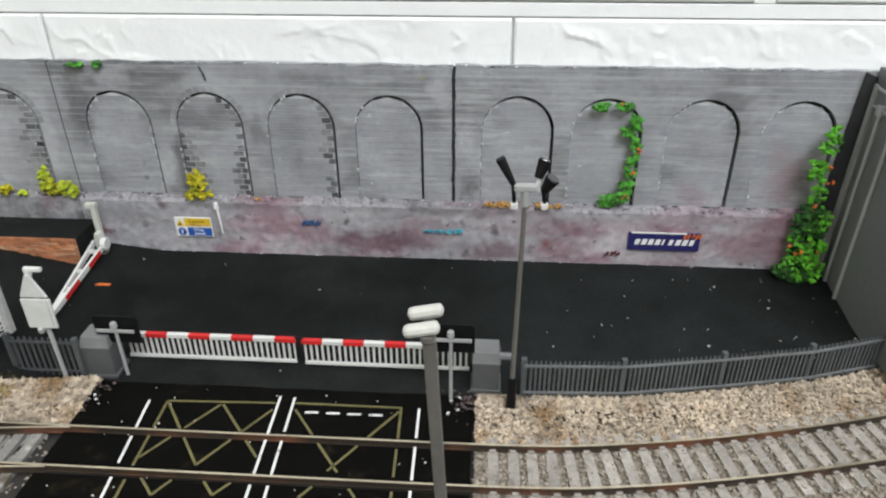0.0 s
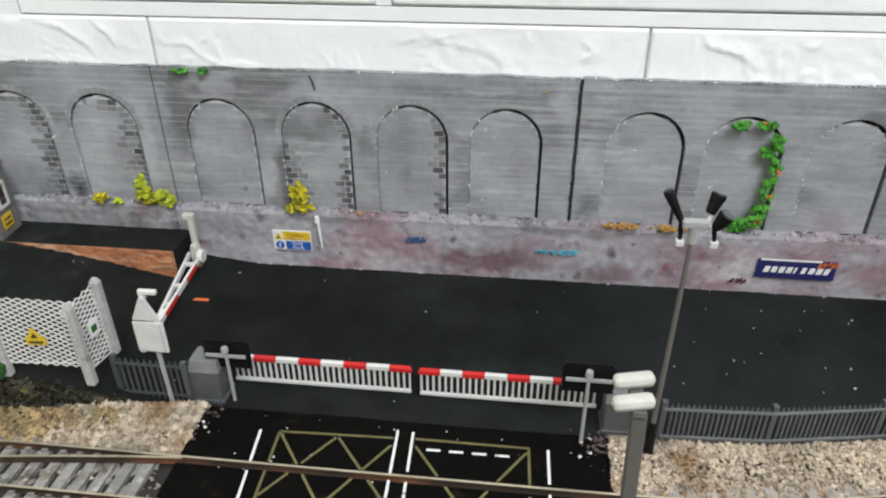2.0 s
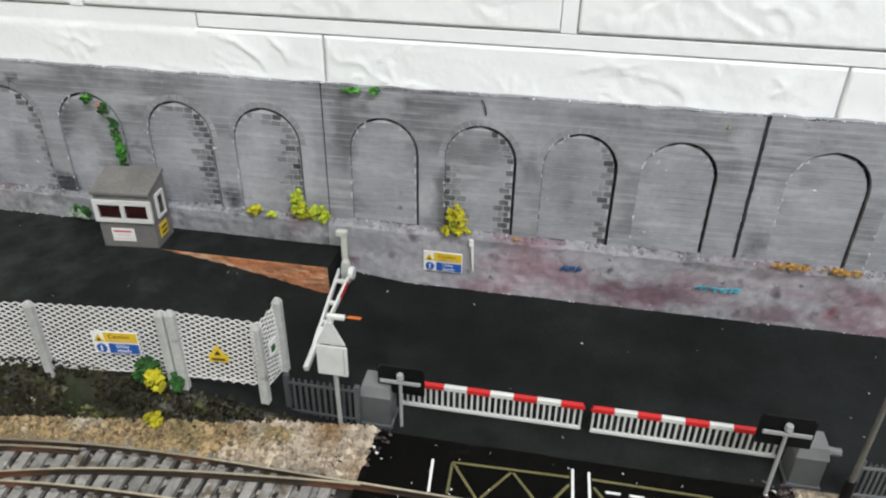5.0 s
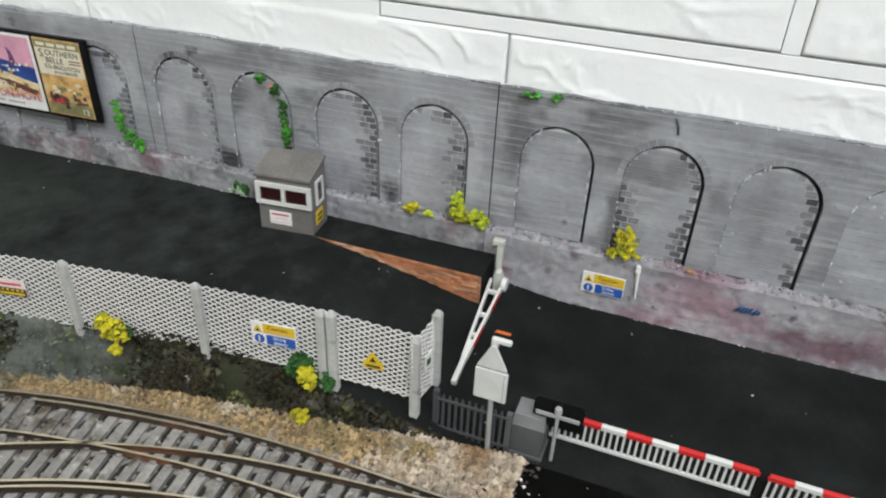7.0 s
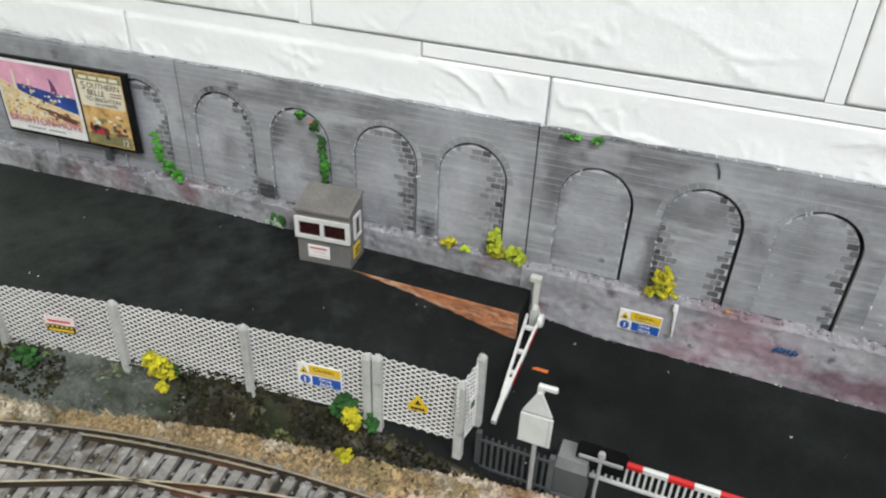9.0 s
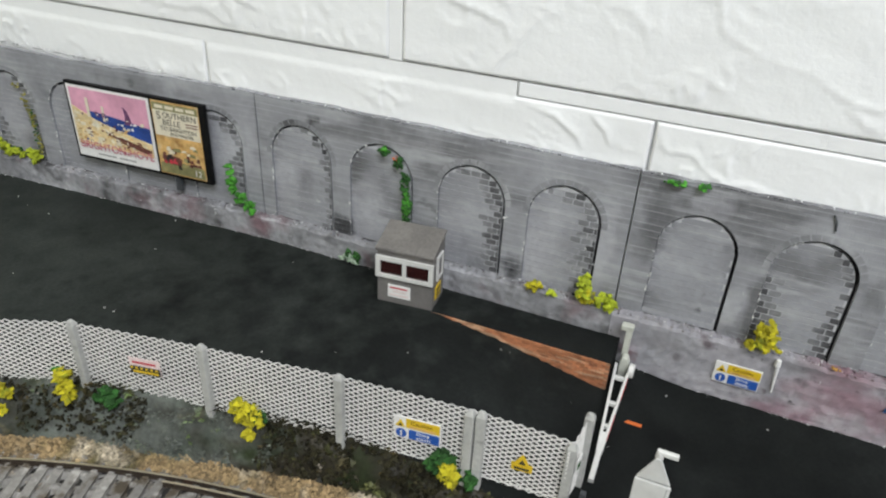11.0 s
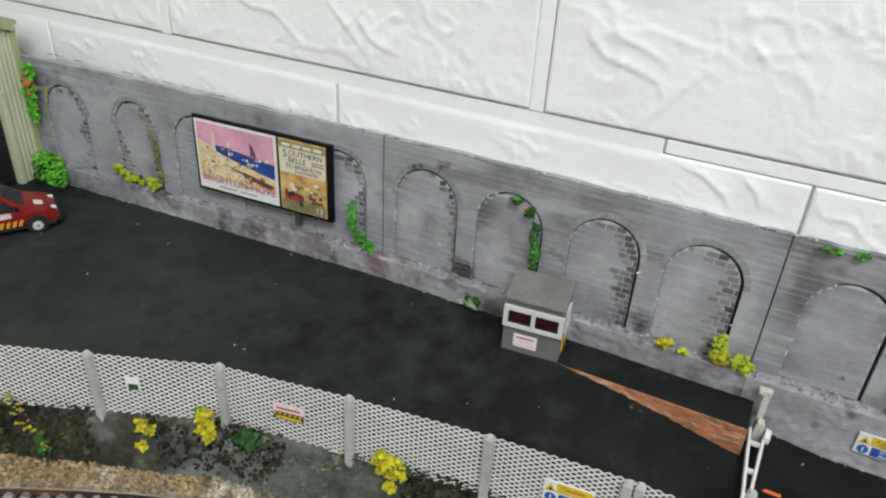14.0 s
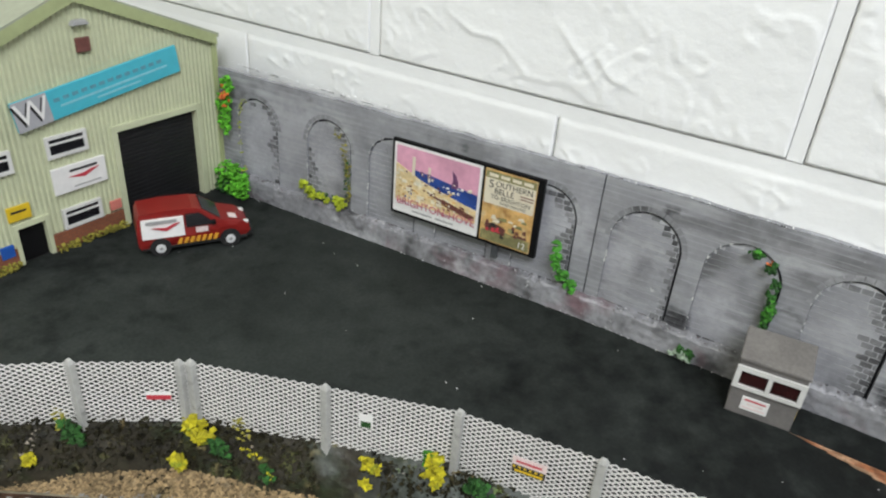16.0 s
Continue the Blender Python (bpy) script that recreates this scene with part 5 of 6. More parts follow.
# ---- lamp posts and the crossing notice ----
lamp = thing("lamp_post", 24.8, 181.5, 0, "tall thin lamp post with a twin bracket head", "lamp post")
part("base", Soup().tube((0, 0, 0), (0, 0, 14), 1.7, 1.4, 10), BLACK, lamp)
part("pole", Soup().tube((0, 0, 13), (1.0, 1.4, 82.2), 0.85, 0.7, 10), POSTPOLE, lamp)
part("head", Soup().box(-2.4, 4.6, 0.0, 2.6, 82.2, 84.4), LIGHTGREY, lamp, bevel=0.5)
part("collar", Soup().tube((1.0, 1.4, 77.5), (1.0, 1.4, 82.4), 1.3, 1.5, 10), LIGHTGREY, lamp)
for foot, top, r0, r1 in (((-2.4, 1.6, 83.6), (-6.6, 3.6, 91.0), 0.8, 1.5), ((4.4, 2.0, 86.0), (6.2, 3.4, 91.0), 1.3, 2.1), ((6.0, 1.0, 82.2), (8.4, 0.4, 86.6), 1.2, 2.3)):
    flood = part("floodlight", Soup().tube(foot, top, r0, r1, 12), BLACK, lamp, "black floodlight", bevel=0.3)
    part("glass", Soup().tube(top, tuple(t + 0.06 * (t - f) for f, t in zip(foot, top)), r1 * 0.9, r1 * 0.85, 12), BLACKPANE, flood)
part("bracket", Soup().tube((4.2, 1.6, 83.2), (4.8, 2.2, 86.6), 0.7), PALEGREY, lamp)
part("bracket", Soup().tube((4.0, 1.2, 83.0), (6.2, 1.0, 82.6), 0.6), PALEGREY, lamp)
for x0, x1, z1 in ((-2.6, -2.2, 83.4), (6.0, 6.6, 82.4)):
    part("drop_stem", Soup().tube((x0, 1.2, z1), (x1, 1.0, 78.4), 0.65, 0.6), BLACK, lamp)
    part("drop_foot", Soup().box(x1 - 1.1, x1 + 1.1, 0.0, 2.0, 76.6, 78.6), PALEGREY, lamp, "pale stem end", bevel=0.4)

mast = thing("camera_mast", 7.2, 116, -3, "grey mast near the track with two white camera housings", "camera mast")
part("pole", Soup().add([(x + dx, y + dy, z) for z, dx, dy in ((0, 0, 0), (83.6, -3.4, -2.6)) for x, y in ((-1.4, -1.2), (1.4, -1.2), (1.4, 1.2), (-1.4, 1.2))], [(3, 2, 1, 0), (4, 5, 6, 7), (0, 1, 5, 4), (1, 2, 6, 5), (2, 3, 7, 6), (3, 0, 4, 7)]), POSTPOLE, mast, bevel=0.3)
part("mount", Soup().box(-5.0, -2.4, -4.6, 2.6, 83.4, 85.0), POSTPOLE, mast, bevel=0.3)
for dx, y, dz in ((-4.9, -3.4, 0.0), (-4.4, 1.6, 0.9)):
    part("camera_housing", Soup().bar((dx - 3.8, y - 0.3, 85.7 + dz), (dx + 3.8, y + 0.3, 86.9 + dz), 3.1, 2.5), CAMWHITE, mast, "off-white rounded camera housing", bevel=1.1)

post = thing("crossing_notice", -135.8, 186.0, 0, "rear of grey crossing notice with a triangle on a thin post", "road sign")
part("post", Soup().tube((0, 0, -1), (-0.6, -0.4, 46.5), 0.85, 0.75, 10), LIGHTGREY, post)
part("plate", Soup().box(-5.7, 4.6, -2.0, -1.1, 25.2, 37.0), PALEGREY, post, bevel=0.25)
part("plate_edge", Soup().box(3.4, 3.7, -2.06, -1.9, 26.0, 36.4), LIGHTGREY, post)
part("triangle_plate", Soup().prism([(-5.4, 37.8), (4.2, 37.8), (0.2, 46.4), (-1.4, 46.4)], -2.0, -1.1), PALEGREY, post, bevel=0.2)
part("clip", Soup().box(-1.4, 0.4, -1.2, 0.4, 29.0, 30.6), LIGHTGREY, post, bevel=0.2)
part("top_arm", Soup().box(-1.6, 4.4, -1.4, 0.2, 47.4, 48.9), WHITEPLASTIC, post, "white top arm", bevel=0.3)
part("collar", Soup().tube((-0.6, -0.5, 45.8), (-0.6, -0.5, 48.2), 1.2, 1.1, 8), WHITEPLASTIC, post)

# ---- gatekeeper's hut ----
hut = thing("security_hut", -246.5, 247.2, YARD, "grey gatekeeper's hut with white window frames", "hut", rz=6)
part("wall_shell", Soup().add([(-12, 0, 0), (12, 0, 0), (12, 15, 0), (-12, 15, 0), (-12, 0, 25), (12, 0, 25), (12, 15, 29), (-12, 15, 29)],
                         [(0, 1, 5, 4), (1, 2, 6, 5), (2, 3, 7, 6), (3, 0, 4, 7), (4, 5, 6, 7), (0, 3, 2, 1)]), HUTGREY, hut, bevel=0.3)
part("roof", Soup().add([(x, y, z + dz) for dz in (0, 1.6) for x, y, z in ((-12.5, -1.2, 24.7), (12.5, -1.2, 24.7), (12.5, 15.6, 29.2), (-12.5, 15.6, 29.2))],
                        [(0, 3, 2, 1), (4, 5, 6, 7), (0, 1, 5, 4), (1, 2, 6, 5), (2, 3, 7, 6), (3, 0, 4, 7)]), HUTROOF, hut, "brown-grey felt roof", bevel=0.4)
win = part("window_frame", Soup().box(-12.3, 12.3, -1.3, 0.0, 12.6, 14.2).box(-12.3, 12.3, -1.3, 0.0, 20.6, 22.4).box(-12.3, -10.4, -1.3, 0, 14.2, 20.6).box(10.4, 12.3, -1.3, 0, 14.2, 20.6).box(-0.8, 0.8, -1.3, 0, 14.2, 20.6), WHITEPLASTIC, hut, "white two-light window frame")
for x0, x1 in ((-10.4, -0.8), (0.8, 10.4)):
    part("pane", Soup().box(x0, x1, -0.45, -0.2, 14.2, 20.6), DARKPANE, win)
side = part("side_window_frame", Soup().box(12.0, 12.9, 4.0, 5.2, 13.6, 22.2).box(12.0, 12.9, 9.8, 11.0, 13.6, 22.2).box(12.0, 12.9, 4, 11, 12.4, 13.6).box(12.0, 12.9, 4, 11, 22.2, 23.4), WHITEPLASTIC, hut, "white side window frame")
part("pane", Soup().box(12.05, 12.4, 5, 10, 13.4, 22.4), DARKPANE, side)
part("wall_notice", Soup().box(-7.2, 2.6, -0.5, 0.0, 3.2, 9.2), SIGNWHITE, hut, "white notice with red lettering", bevel=0.08)
for k, (a, b) in enumerate(((-6.2, 1.4), (-5.0, 0.8), (-6.4, 1.8))):
    part("printed_bar", Soup().box(a, b, -0.6, -0.5, 7.6 - 1.7 * k, 8.3 - 1.7 * k), SIGNPINK if k else SIGNRED, hut)
part("side_notice", Soup().box(12.0, 12.5, 3.2, 9.8, 3.6, 9.6), SIGNYELLOW, hut, "yellow notice", bevel=0.08)
for k in range(2):
    part("printed_bar", Soup().box(12.5, 12.6, 4.2, 8.8, 5.0 + 2.2 * k, 5.9 + 2.2 * k), INK, hut)

# ---- billboard ----
bill = thing("billboard", -434.0, 260.2, 46.5, "black-framed billboard with two railway posters on the arches", "billboard", rz=3.0)
BW, BH = 79.0, 39.0
part("frame", Soup().box(0, BW, 0, 2.2, 0, BH), BLACK, bill, "black frame", bevel=0.3)
part("leg", Soup().box(57, 60, 0.5, 2.5, -7, 0.5), DARKGREY, bill)
lp = part("beach_poster", Soup().box(1.4, 49.0, -0.25, 0, 1.6, 37.6), SIGNWHITE, bill, "beach poster with a pink sky")
part("sky", Soup().box(2.8, 47.6, -0.4, -0.25, 22, 36.4), PINK, lp)
part("sea", Soup().prism([(12, 22.5), (26, 19.5), (47.6, 14.5), (47.6, 22.5), (26, 25.0), (12, 26)], -0.55, -0.4), SEA, lp)
part("beach", Soup().prism([(2.8, 8.2), (47.6, 8.2), (47.6, 15), (30, 18.0), (16, 22), (2.8, 27.5)], -0.7, -0.4), SAND, lp)
part("yacht_sail", Soup().prism([(33.6, 22.5), (37.4, 22.5), (37.2, 26), (35.8, 29.5), (33.8, 31.0), (34.4, 27)], -0.72, -0.6), POSTERWINE, lp)
part("boat", Soup().prism([(28, 12.8), (45, 9.2), (46.5, 11.4), (30, 15.4)], -0.85, -0.7), POSTERBROWN, lp)
for x, z, w, h in ((12, 23, 1.6, 9.5), (21, 22, 1.2, 7.5), (9, 14, 3.4, 2.2), (15.5, 11.5, 3.8, 1.8), (22, 15.0, 2.6, 2.0), (6.5, 18.0, 2.8, 1.6), (26.5, 11.0, 2.4, 4.6)):
    part("figure_shape", Soup().box(x, x + w, -0.85, -0.7, z, z + h), POSTERCREAM, lp)
rr = random.Random(77)


def picture_shape(parent, m, xa, xb, za, zb, size, y):
    x, z, w, h = rr.uniform(xa, xb), rr.uniform(za, zb), rr.uniform(0.4, 1.0) * size, rr.uniform(0.25, 0.6) * size
    part("picture_shape", Soup().prism([(x, z), (x + w, z + rr.uniform(-0.3, 0.2)), (x + w * 0.8, z + h), (x + w * 0.2, z + h * 0.9)], y - 0.05 * rr.random(), y + 0.25), m, parent)


for m, count, xa, xb, za, zb in ((POSTERCREAM, 26, 4, 40, 9, 20), (POSTERBROWN, 14, 5, 40, 10, 20), (POSTERGOLD, 22, 4, 36, 9, 20), (SEA, 3, 5, 12, 10, 16), (SIGNWHITE, 5, 18, 45, 18, 23), (POSTERWINE, 9, 8, 24, 23, 26), (POSTERBROWN, 8, 26, 42, 10, 14), (POSTERCREAM, 6, 14, 44, 23, 25)):
    for _ in range(count):
        picture_shape(lp, m, xa, xb, za, zb, 2.0, -0.95)
part("promenade", Soup().prism([(22, 15.2), (47, 10.4), (47, 11.6), (23, 16.2)], -0.86, -0.7), POSTERBROWN, lp)
lettering("BRIGHTON", 5.4, 17.5, -0.92, 8.0, PINKINK, lp)
lettering("AND", 2.2, 31.8, -0.92, 7.4, PINKINK, lp)
lettering("HOVE", 5.4, 40.5, -0.92, 8.0, PINKINK, lp)
part("printed_bar", Soup().box(13, 24, -0.35, -0.25, 3.4, 4.2), LIGHTGREY, lp)
part("printed_bar", Soup().box(26, 36, -0.35, -0.25, 3.4, 4.2), LIGHTGREY, lp)
rp = part("train_poster", Soup().box(50.4, 76.0, -0.25, 0, 1.6, 37.6), POSTERGOLD, bill, "golden railway poster with a train")
part("title_strip", Soup().box(50.8, 75.6, -0.38, -0.25, 33.4, 36.8), POSTEROLIVE, rp)
part("text_field", Soup().box(50.8, 75.6, -0.4, -0.25, 21.0, 33.4), POSTERCREAM, rp)
part("ground", Soup().prism([(50.8, 2.2), (75.6, 2.2), (75.6, 7.5), (64, 8.4), (50.8, 7.2)], -0.4, -0.25), POSTEROLIVE, rp)
for m, count, xa, xb, za, zb in ((POSTERBROWN, 9, 52, 62, 6, 14), (SIGNRED, 4, 53, 62, 7, 10), (POSTERBROWN, 7, 66, 73, 7, 13), (POSTERCREAM, 7, 52, 73, 12, 19), (POSTEROLIVE, 6, 52, 73, 8, 18), (INK, 5, 53, 72, 5, 10)):
    for _ in range(count):
        picture_shape(rp, m, xa, xb, za, zb, 3.6, -0.62)
part("carriage_shape", Soup().prism([(53, 7.6), (63, 6.8), (63.5, 10), (59, 11.4), (53.6, 10.8)], -0.55, -0.25), POSTERBROWN, rp)
for k in range(2):
    part("printed_bar", Soup().box(68.5, 75.0, -0.5, -0.4, 27.0 + 1.3 * k, 27.5 + 1.3 * k), POSTERBROWN, rp)
for k in range(4):
    part("printed_bar", Soup().box(52.5 + 5.7 * k, 57.0 + 5.7 * k, -0.5, -0.38, 34.3, 35.8), POSTERCREAM, rp)
lettering("S", 5.4, 54.0, -0.45, 30.6, INK, rp)
lettering("OUTHERN", 3.9, 65.3, -0.45, 31.2, INK, rp)
lettering("BELLE", 3.9, 60.6, -0.45, 27.7, INK, rp)
lettering("TO BRIGHTON", 2.9, 64.0, -0.45, 24.6, INK, rp)
lettering("IN 60 MINUTES", 1.9, 65.5, -0.45, 22.3, INK, rp)
lettering("12", 4.2, 72.0, -0.7, 4.6, SIGNWHITE, rp)

# ---- tyre advert, graffiti and paint runs on the plinth ----
ad = thing("enamel_advert", 75.0, 265.4, 17.0, "navy enamel advert with white wordmark bars on the plinth", "advert", rz=0)
part("plate", Soup().box(0, 30, 0, 0.5, 0, 8.6), SIGNNAVY, ad, bevel=0.1)
part("rim", Soup().box(1, 24, -0.1, 0.1, 8.1, 8.8), SIGNWHITE, ad)
for k, w in enumerate((2.6, 2.6, 2.6, 2.6, 1.4, 2.2, 2.6, 2.6, 2.4)):
    part("wordmark_shape", Soup().prism([(2.6 + 2.85 * k, 2.8), (2.0 + 2.85 * k + w, 2.8), (2.7 + 2.85 * k + w, 5.4), (3.3 + 2.85 * k, 5.4)], -0.2, 0.0), SIGNWHITE, ad)


def scrawl(x, z, w, h, material, label, seed, strokes=6):
    g = thing("graffiti", x, 265.35, z, label, "graffiti", "graffiti on the plinth")
    rr = random.Random(seed)
    for k in range(strokes):
        a = (w * k / strokes, 0, rr.uniform(0, 0.4) * h)
        b = (w * (k + rr.uniform(0.5, 1.1)) / strokes, 0, rr.uniform(0.6, 1) * h)
        part("stroke", Soup().bar(a, b, 0.5, 0.7), material, g)
        part("stroke", Soup().bar((a[0], 0, h * rr.uniform(0.2, 0.9)), (b[0], 0, h * rr.uniform(0.2, 0.9)), 0.5, 0.6), material, g)
    return g


scrawl(-66, 24.2, 9, 3.0, BLUEINK, "dark blue spray scrawl on the plinth", 1)
scrawl(-12.5, 22.0, 17, 2.6, TURQUOISE, "turquoise spray scrawl on the plinth", 2, 9)
scrawl(98, 22.5, 8, 3.0, FLOCKORANGE, "orange spray scrawl beside the advert", 3, 5)
scrawl(66, 13.5, 7, 3.0, PURPLEINK, "dark red spray scrawl low on the plinth", 4, 3)
spill = thing("paint_run", -103.0, 265.2, 19.5, "white paint run on the plinth", "paint run")
part("run", Soup().tube((0.8, 0, 0), (0, 0, 13), 0.3, 0.7, 8), WHITEPAINT, spill)
part("blob", Soup().tube((-0.2, 0, 12), (-0.2, 0, 15), 1.2, 0.9, 10), WHITEPAINT, spill, bevel=0.4)

# ---- dark grey building at the end ----
block = thing("grey_building", 158, 262, 4, "dark grey building end with pale corner strips", "building")
part("wall", Soup().box(0, 70, -62, 8, 0, 90), GREYHOUSE, block, bevel=0.3)
part("black_gap_strip", Soup().add([(-9.0, 6.6, 0), (-0.2, 6.6, 0), (-0.2, 6.6, 88), (-5.0, 6.6, 90), (-9, 7.6, 0), (-0.2, 7.6, 0), (-0.2, 7.6, 88), (-5.0, 7.6, 90)], [(0, 1, 2, 3), (0, 3, 7, 4), (3, 2, 6, 7)]), BLACKGAP, block, "black painted gap at the corner")
part("corner_strip", Soup().box(-1.2, 0.6, 4.0, 8.5, 0, 86), GREYTRIM, block)
for y in (-2.5, -13.5):
    part("downpipe", Soup().tube((-0.6, y, 0), (-0.6, y, 80), 0.75, 0.75, 10), GREYTRIM, block, "pale grey downpipe")
block.matrix_world = pose(158 * MM, 262 * MM, 4 * MM, 0, 1.2, 0)
for zc in (78.0, 84.5):
    part("string_course", Soup().box(-1.0, 71, -63, 8.4, zc, zc + 1.0), GREYTRIM, block, bevel=0.3)
part("parapet", Soup().box(-0.4, 71, -63, 8.2, 85.5, 92), GREYHOUSE, block, bevel=0.3)
part("hopper", Soup().box(-2.2, 0.2, -4.0, -1.0, 76.5, 80.5), GREYTRIM, block, bevel=0.4)

# ---- workshop ----
shed = thing("workshop_building", -555, 183, YARD, "pale green corrugated workshop with a gable front", "workshop", rz=90)
HALF, EAVE, PEAK = 75.0, 86.0, 116.5
roofline = lambda x: EAVE + (PEAK - EAVE) * (1 - abs(x) / HALF)
sheet = Soup()
xs, pitch = -HALF, 2.5
while xs < HALF - 0.01:
    for k, (dx0, dx1, y0, y1) in enumerate(((0, 0.45, 0, -0.7), (0.45, 1.25, -0.7, -0.7), (1.25, 1.7, -0.7, 0), (1.7, 2.5, 0, 0))):
        a, b = xs + dx0, xs + dx1
        mid = (a + b) / 2
        foot = 50.0 if 11.5 < mid < 59.5 else 18.0 if -44.5 < mid < -31.5 else 0.0
        sheet.add([(a, y0, foot), (b, y1, foot), (b, y1, roofline(b)), (a, y0, roofline(a))], [(0, 1, 2, 3)])
    xs += pitch
part("corrugated_front", sheet, SHEDGREEN, shed)
part("side_wall", Soup().box(HALF - 1.0, HALF, 0, 120, 0, EAVE), SHEDGREEN, shed)
part("side_wall", Soup().box(-HALF, -HALF + 1.0, 0, 120, 0, EAVE), SHEDGREEN, shed)
for sx in (-1, 1):
    s = Soup()
    n = 8
    s.add([(0, -3, PEAK + 1), (sx * (HALF + 2.5), -3, EAVE + 0.2), (sx * (HALF + 2.5), 125, EAVE + 0.2), (0, 125, PEAK + 1), (0, -3, PEAK + 3.4), (sx * (HALF + 2.5), -3, EAVE + 2.6), (sx * (HALF + 2.5), 125, EAVE + 2.6), (0, 125, PEAK + 3.4)],
          [(0, 1, 2, 3), (7, 6, 5, 4), (0, 4, 5, 1), (1, 5, 6, 2), (2, 6, 7, 3)])
    part("roof", s, SHEDROOF, shed, bevel=0.0)
    part("barge_board", Soup().add([(0, -3.2, PEAK - 3.2), (sx * (HALF + 1), -3.2, EAVE - 3.4), (sx * (HALF + 1), -3.2, EAVE + 1.8), (0, -3.2, PEAK + 2.6), (0, -0.8, PEAK - 3.2), (sx * (HALF + 1), -0.8, EAVE - 3.4), (sx * (HALF + 1), -0.8, EAVE + 1.8), (0, -0.8, PEAK + 2.6)],
                                   [(0, 1, 2, 3), (7, 6, 5, 4), (0, 4, 5, 1), (1, 5, 6, 2), (2, 6, 7, 3), (3, 7, 4, 0)]), SHEDTRIM, shed)
    part("corner_trim", Soup().box(sx * HALF - 1.6, sx * HALF + 1.6, -1.8, 2, 0, EAVE), SHEDTRIM, shed, bevel=0.2)
door = part("roller_door", Soup().box(11.5, 59.5, 3.0, 3.6, 0, 50), SHUTTER, shed, "closed black roller shutter")
slat = make_mesh("slat", Soup().prism([(0, 0), (48, 0), (48, 1.9), (0, 1.9)], -0.55, 0.2), SHUTTER, 0.25)
for k in range(22):
    share("slat", slat, door, (11.5, 3.0, 0.3 + 2.25 * k))
part("door_frame", Soup().box(8.4, 11.5, -1.6, 3.4, 0, 53).box(59.5, 62.6, -1.6, 3.4, 0, 53).box(11.5, 59.5, -1.6, 3.4, 50, 53), SHEDGREEN, shed, "pale green door surround")
part("small_door", Soup().box(-44.5, -31.5, 1.5, 2.4, 0, 18), BLACK, shed, "black side door")
part("small_door_frame", Soup().box(-46.5, -44.5, -1.4, 2.4, 0, 20.5).box(-31.5, -29.5, -1.4, 2.4, 0, 20.5).box(-44.5, -31.5, -1.4, 2.4, 18, 20.5), SHEDGREEN, shed)
for x0, x1 in ((-29.5, 8.4), (-75, -46.5)):
    part("brick_dado", Soup().box(x0, x1, -1.3, 0.2, 0, 9.0), SHEDBRICK, shed, "red brick dado", bevel=0.1)
for wx, wz in ((-24.3, 46), (-23.0, 9.5), (-60, 45.0)):
    w = part("window", Soup().box(wx, wx + 20, -1.9, 0, wz, wz + 1.6).box(wx, wx + 20, -1.9, 0, wz + 9.0, wz + 10.4).box(wx, wx + 1.5, -1.9, 0, wz + 1.6, wz + 9.0).box(wx + 18.5, wx + 20, -1.9, 0, wz + 1.6, wz + 9.0).box(wx + 1.5, wx + 18.5, -1.7, 0, wz + 6.2, wz + 7.1), WHITEPLASTIC, shed, "white framed window with black glass")
    part("pane", Soup().box(wx + 1.4, wx + 18.6, -1.1, -0.8, wz + 1.4, wz + 9.2), BLACKPANE, w)
fascia = part("fascia_sign", Soup().box(-43.0, 43.5, -1.6, 0, -6.8, 6.8), CYAN, shed, "cyan fascia sign with a grey end, hung aslant", bevel=0.2)
fascia.matrix_basis = pose(7.5 * MM, -0.9 * MM, 74.0 * MM, 0, -7.5, 0)
part("grey_field", Soup().box(-43.1, -27.0, -1.8, -1.5, -6.8, 6.8), GREYSIGN, fascia)
lettering("W", 15.0, -35.0, -2.15, 0.2, SIGNWHITE, fascia)
lettering("W", 15.0, -36.0, -1.9, -0.4, INK, fascia)
for k in range(13):
    part("printed_bar", Soup().box(-24.5 + 4.6 * k, -21.6 + 4.6 * k, -1.72, -1.6, 1.0, 2.6), TEALINK, fascia)
part("printed_bar", Soup().box(-22, 36, -1.75, -1.6, -1.9, -0.9), PALECYAN, fascia)
part("printed_bar", Soup().box(-4, 20, -1.75, -1.6, -4.4, -3.5), PALECYAN, fascia)
plate = part("company_board", Soup().box(-24.5, 2.5, -2.0, -0.7, 28, 41), SIGNWHITE, shed, "white board with a red arrow mark", bevel=0.2)
part("arrow_mark", Soup().prism([(-17, 35.5), (-9, 33.6), (-1, 36.8), (-5, 36.6), (-9, 35.6)], -2.2, -2.0), SIGNRED, plate)
part("printed_bar", Soup().box(-16, -2, -2.15, -2.0, 37.6, 38.8), INK, plate)
part("printed_bar", Soup().box(-15, -1, -2.15, -2.0, 29.8, 30.5), LIGHTGREY, plate)
yb = part("yellow_board", Soup().box(-47.5, -37.0, -1.8, -0.7, 22.5, 29.5), SIGNYELLOW, shed, "small yellow notice", bevel=0.15)
part("printed_bar", Soup().box(-46, -39, -1.95, -1.8, 26.4, 27.4), INK, yb)
part("red_board", Soup().box(1.5, 7.6, -1.7, -0.7, 10.5, 15.5), SALMON, shed, "small salmon-red notice", bevel=0.1)
part("blue_board", Soup().box(-54, -48, -1.7, -0.7, 6, 12), SIGNBLUE, shed, "small blue notice", bevel=0.1)
part("vent", Soup().box(-1.5, 5.2, -2.2, -0.5, 91, 97.5), POSTERBROWN, shed, "rust-red wall vent", bevel=0.4)
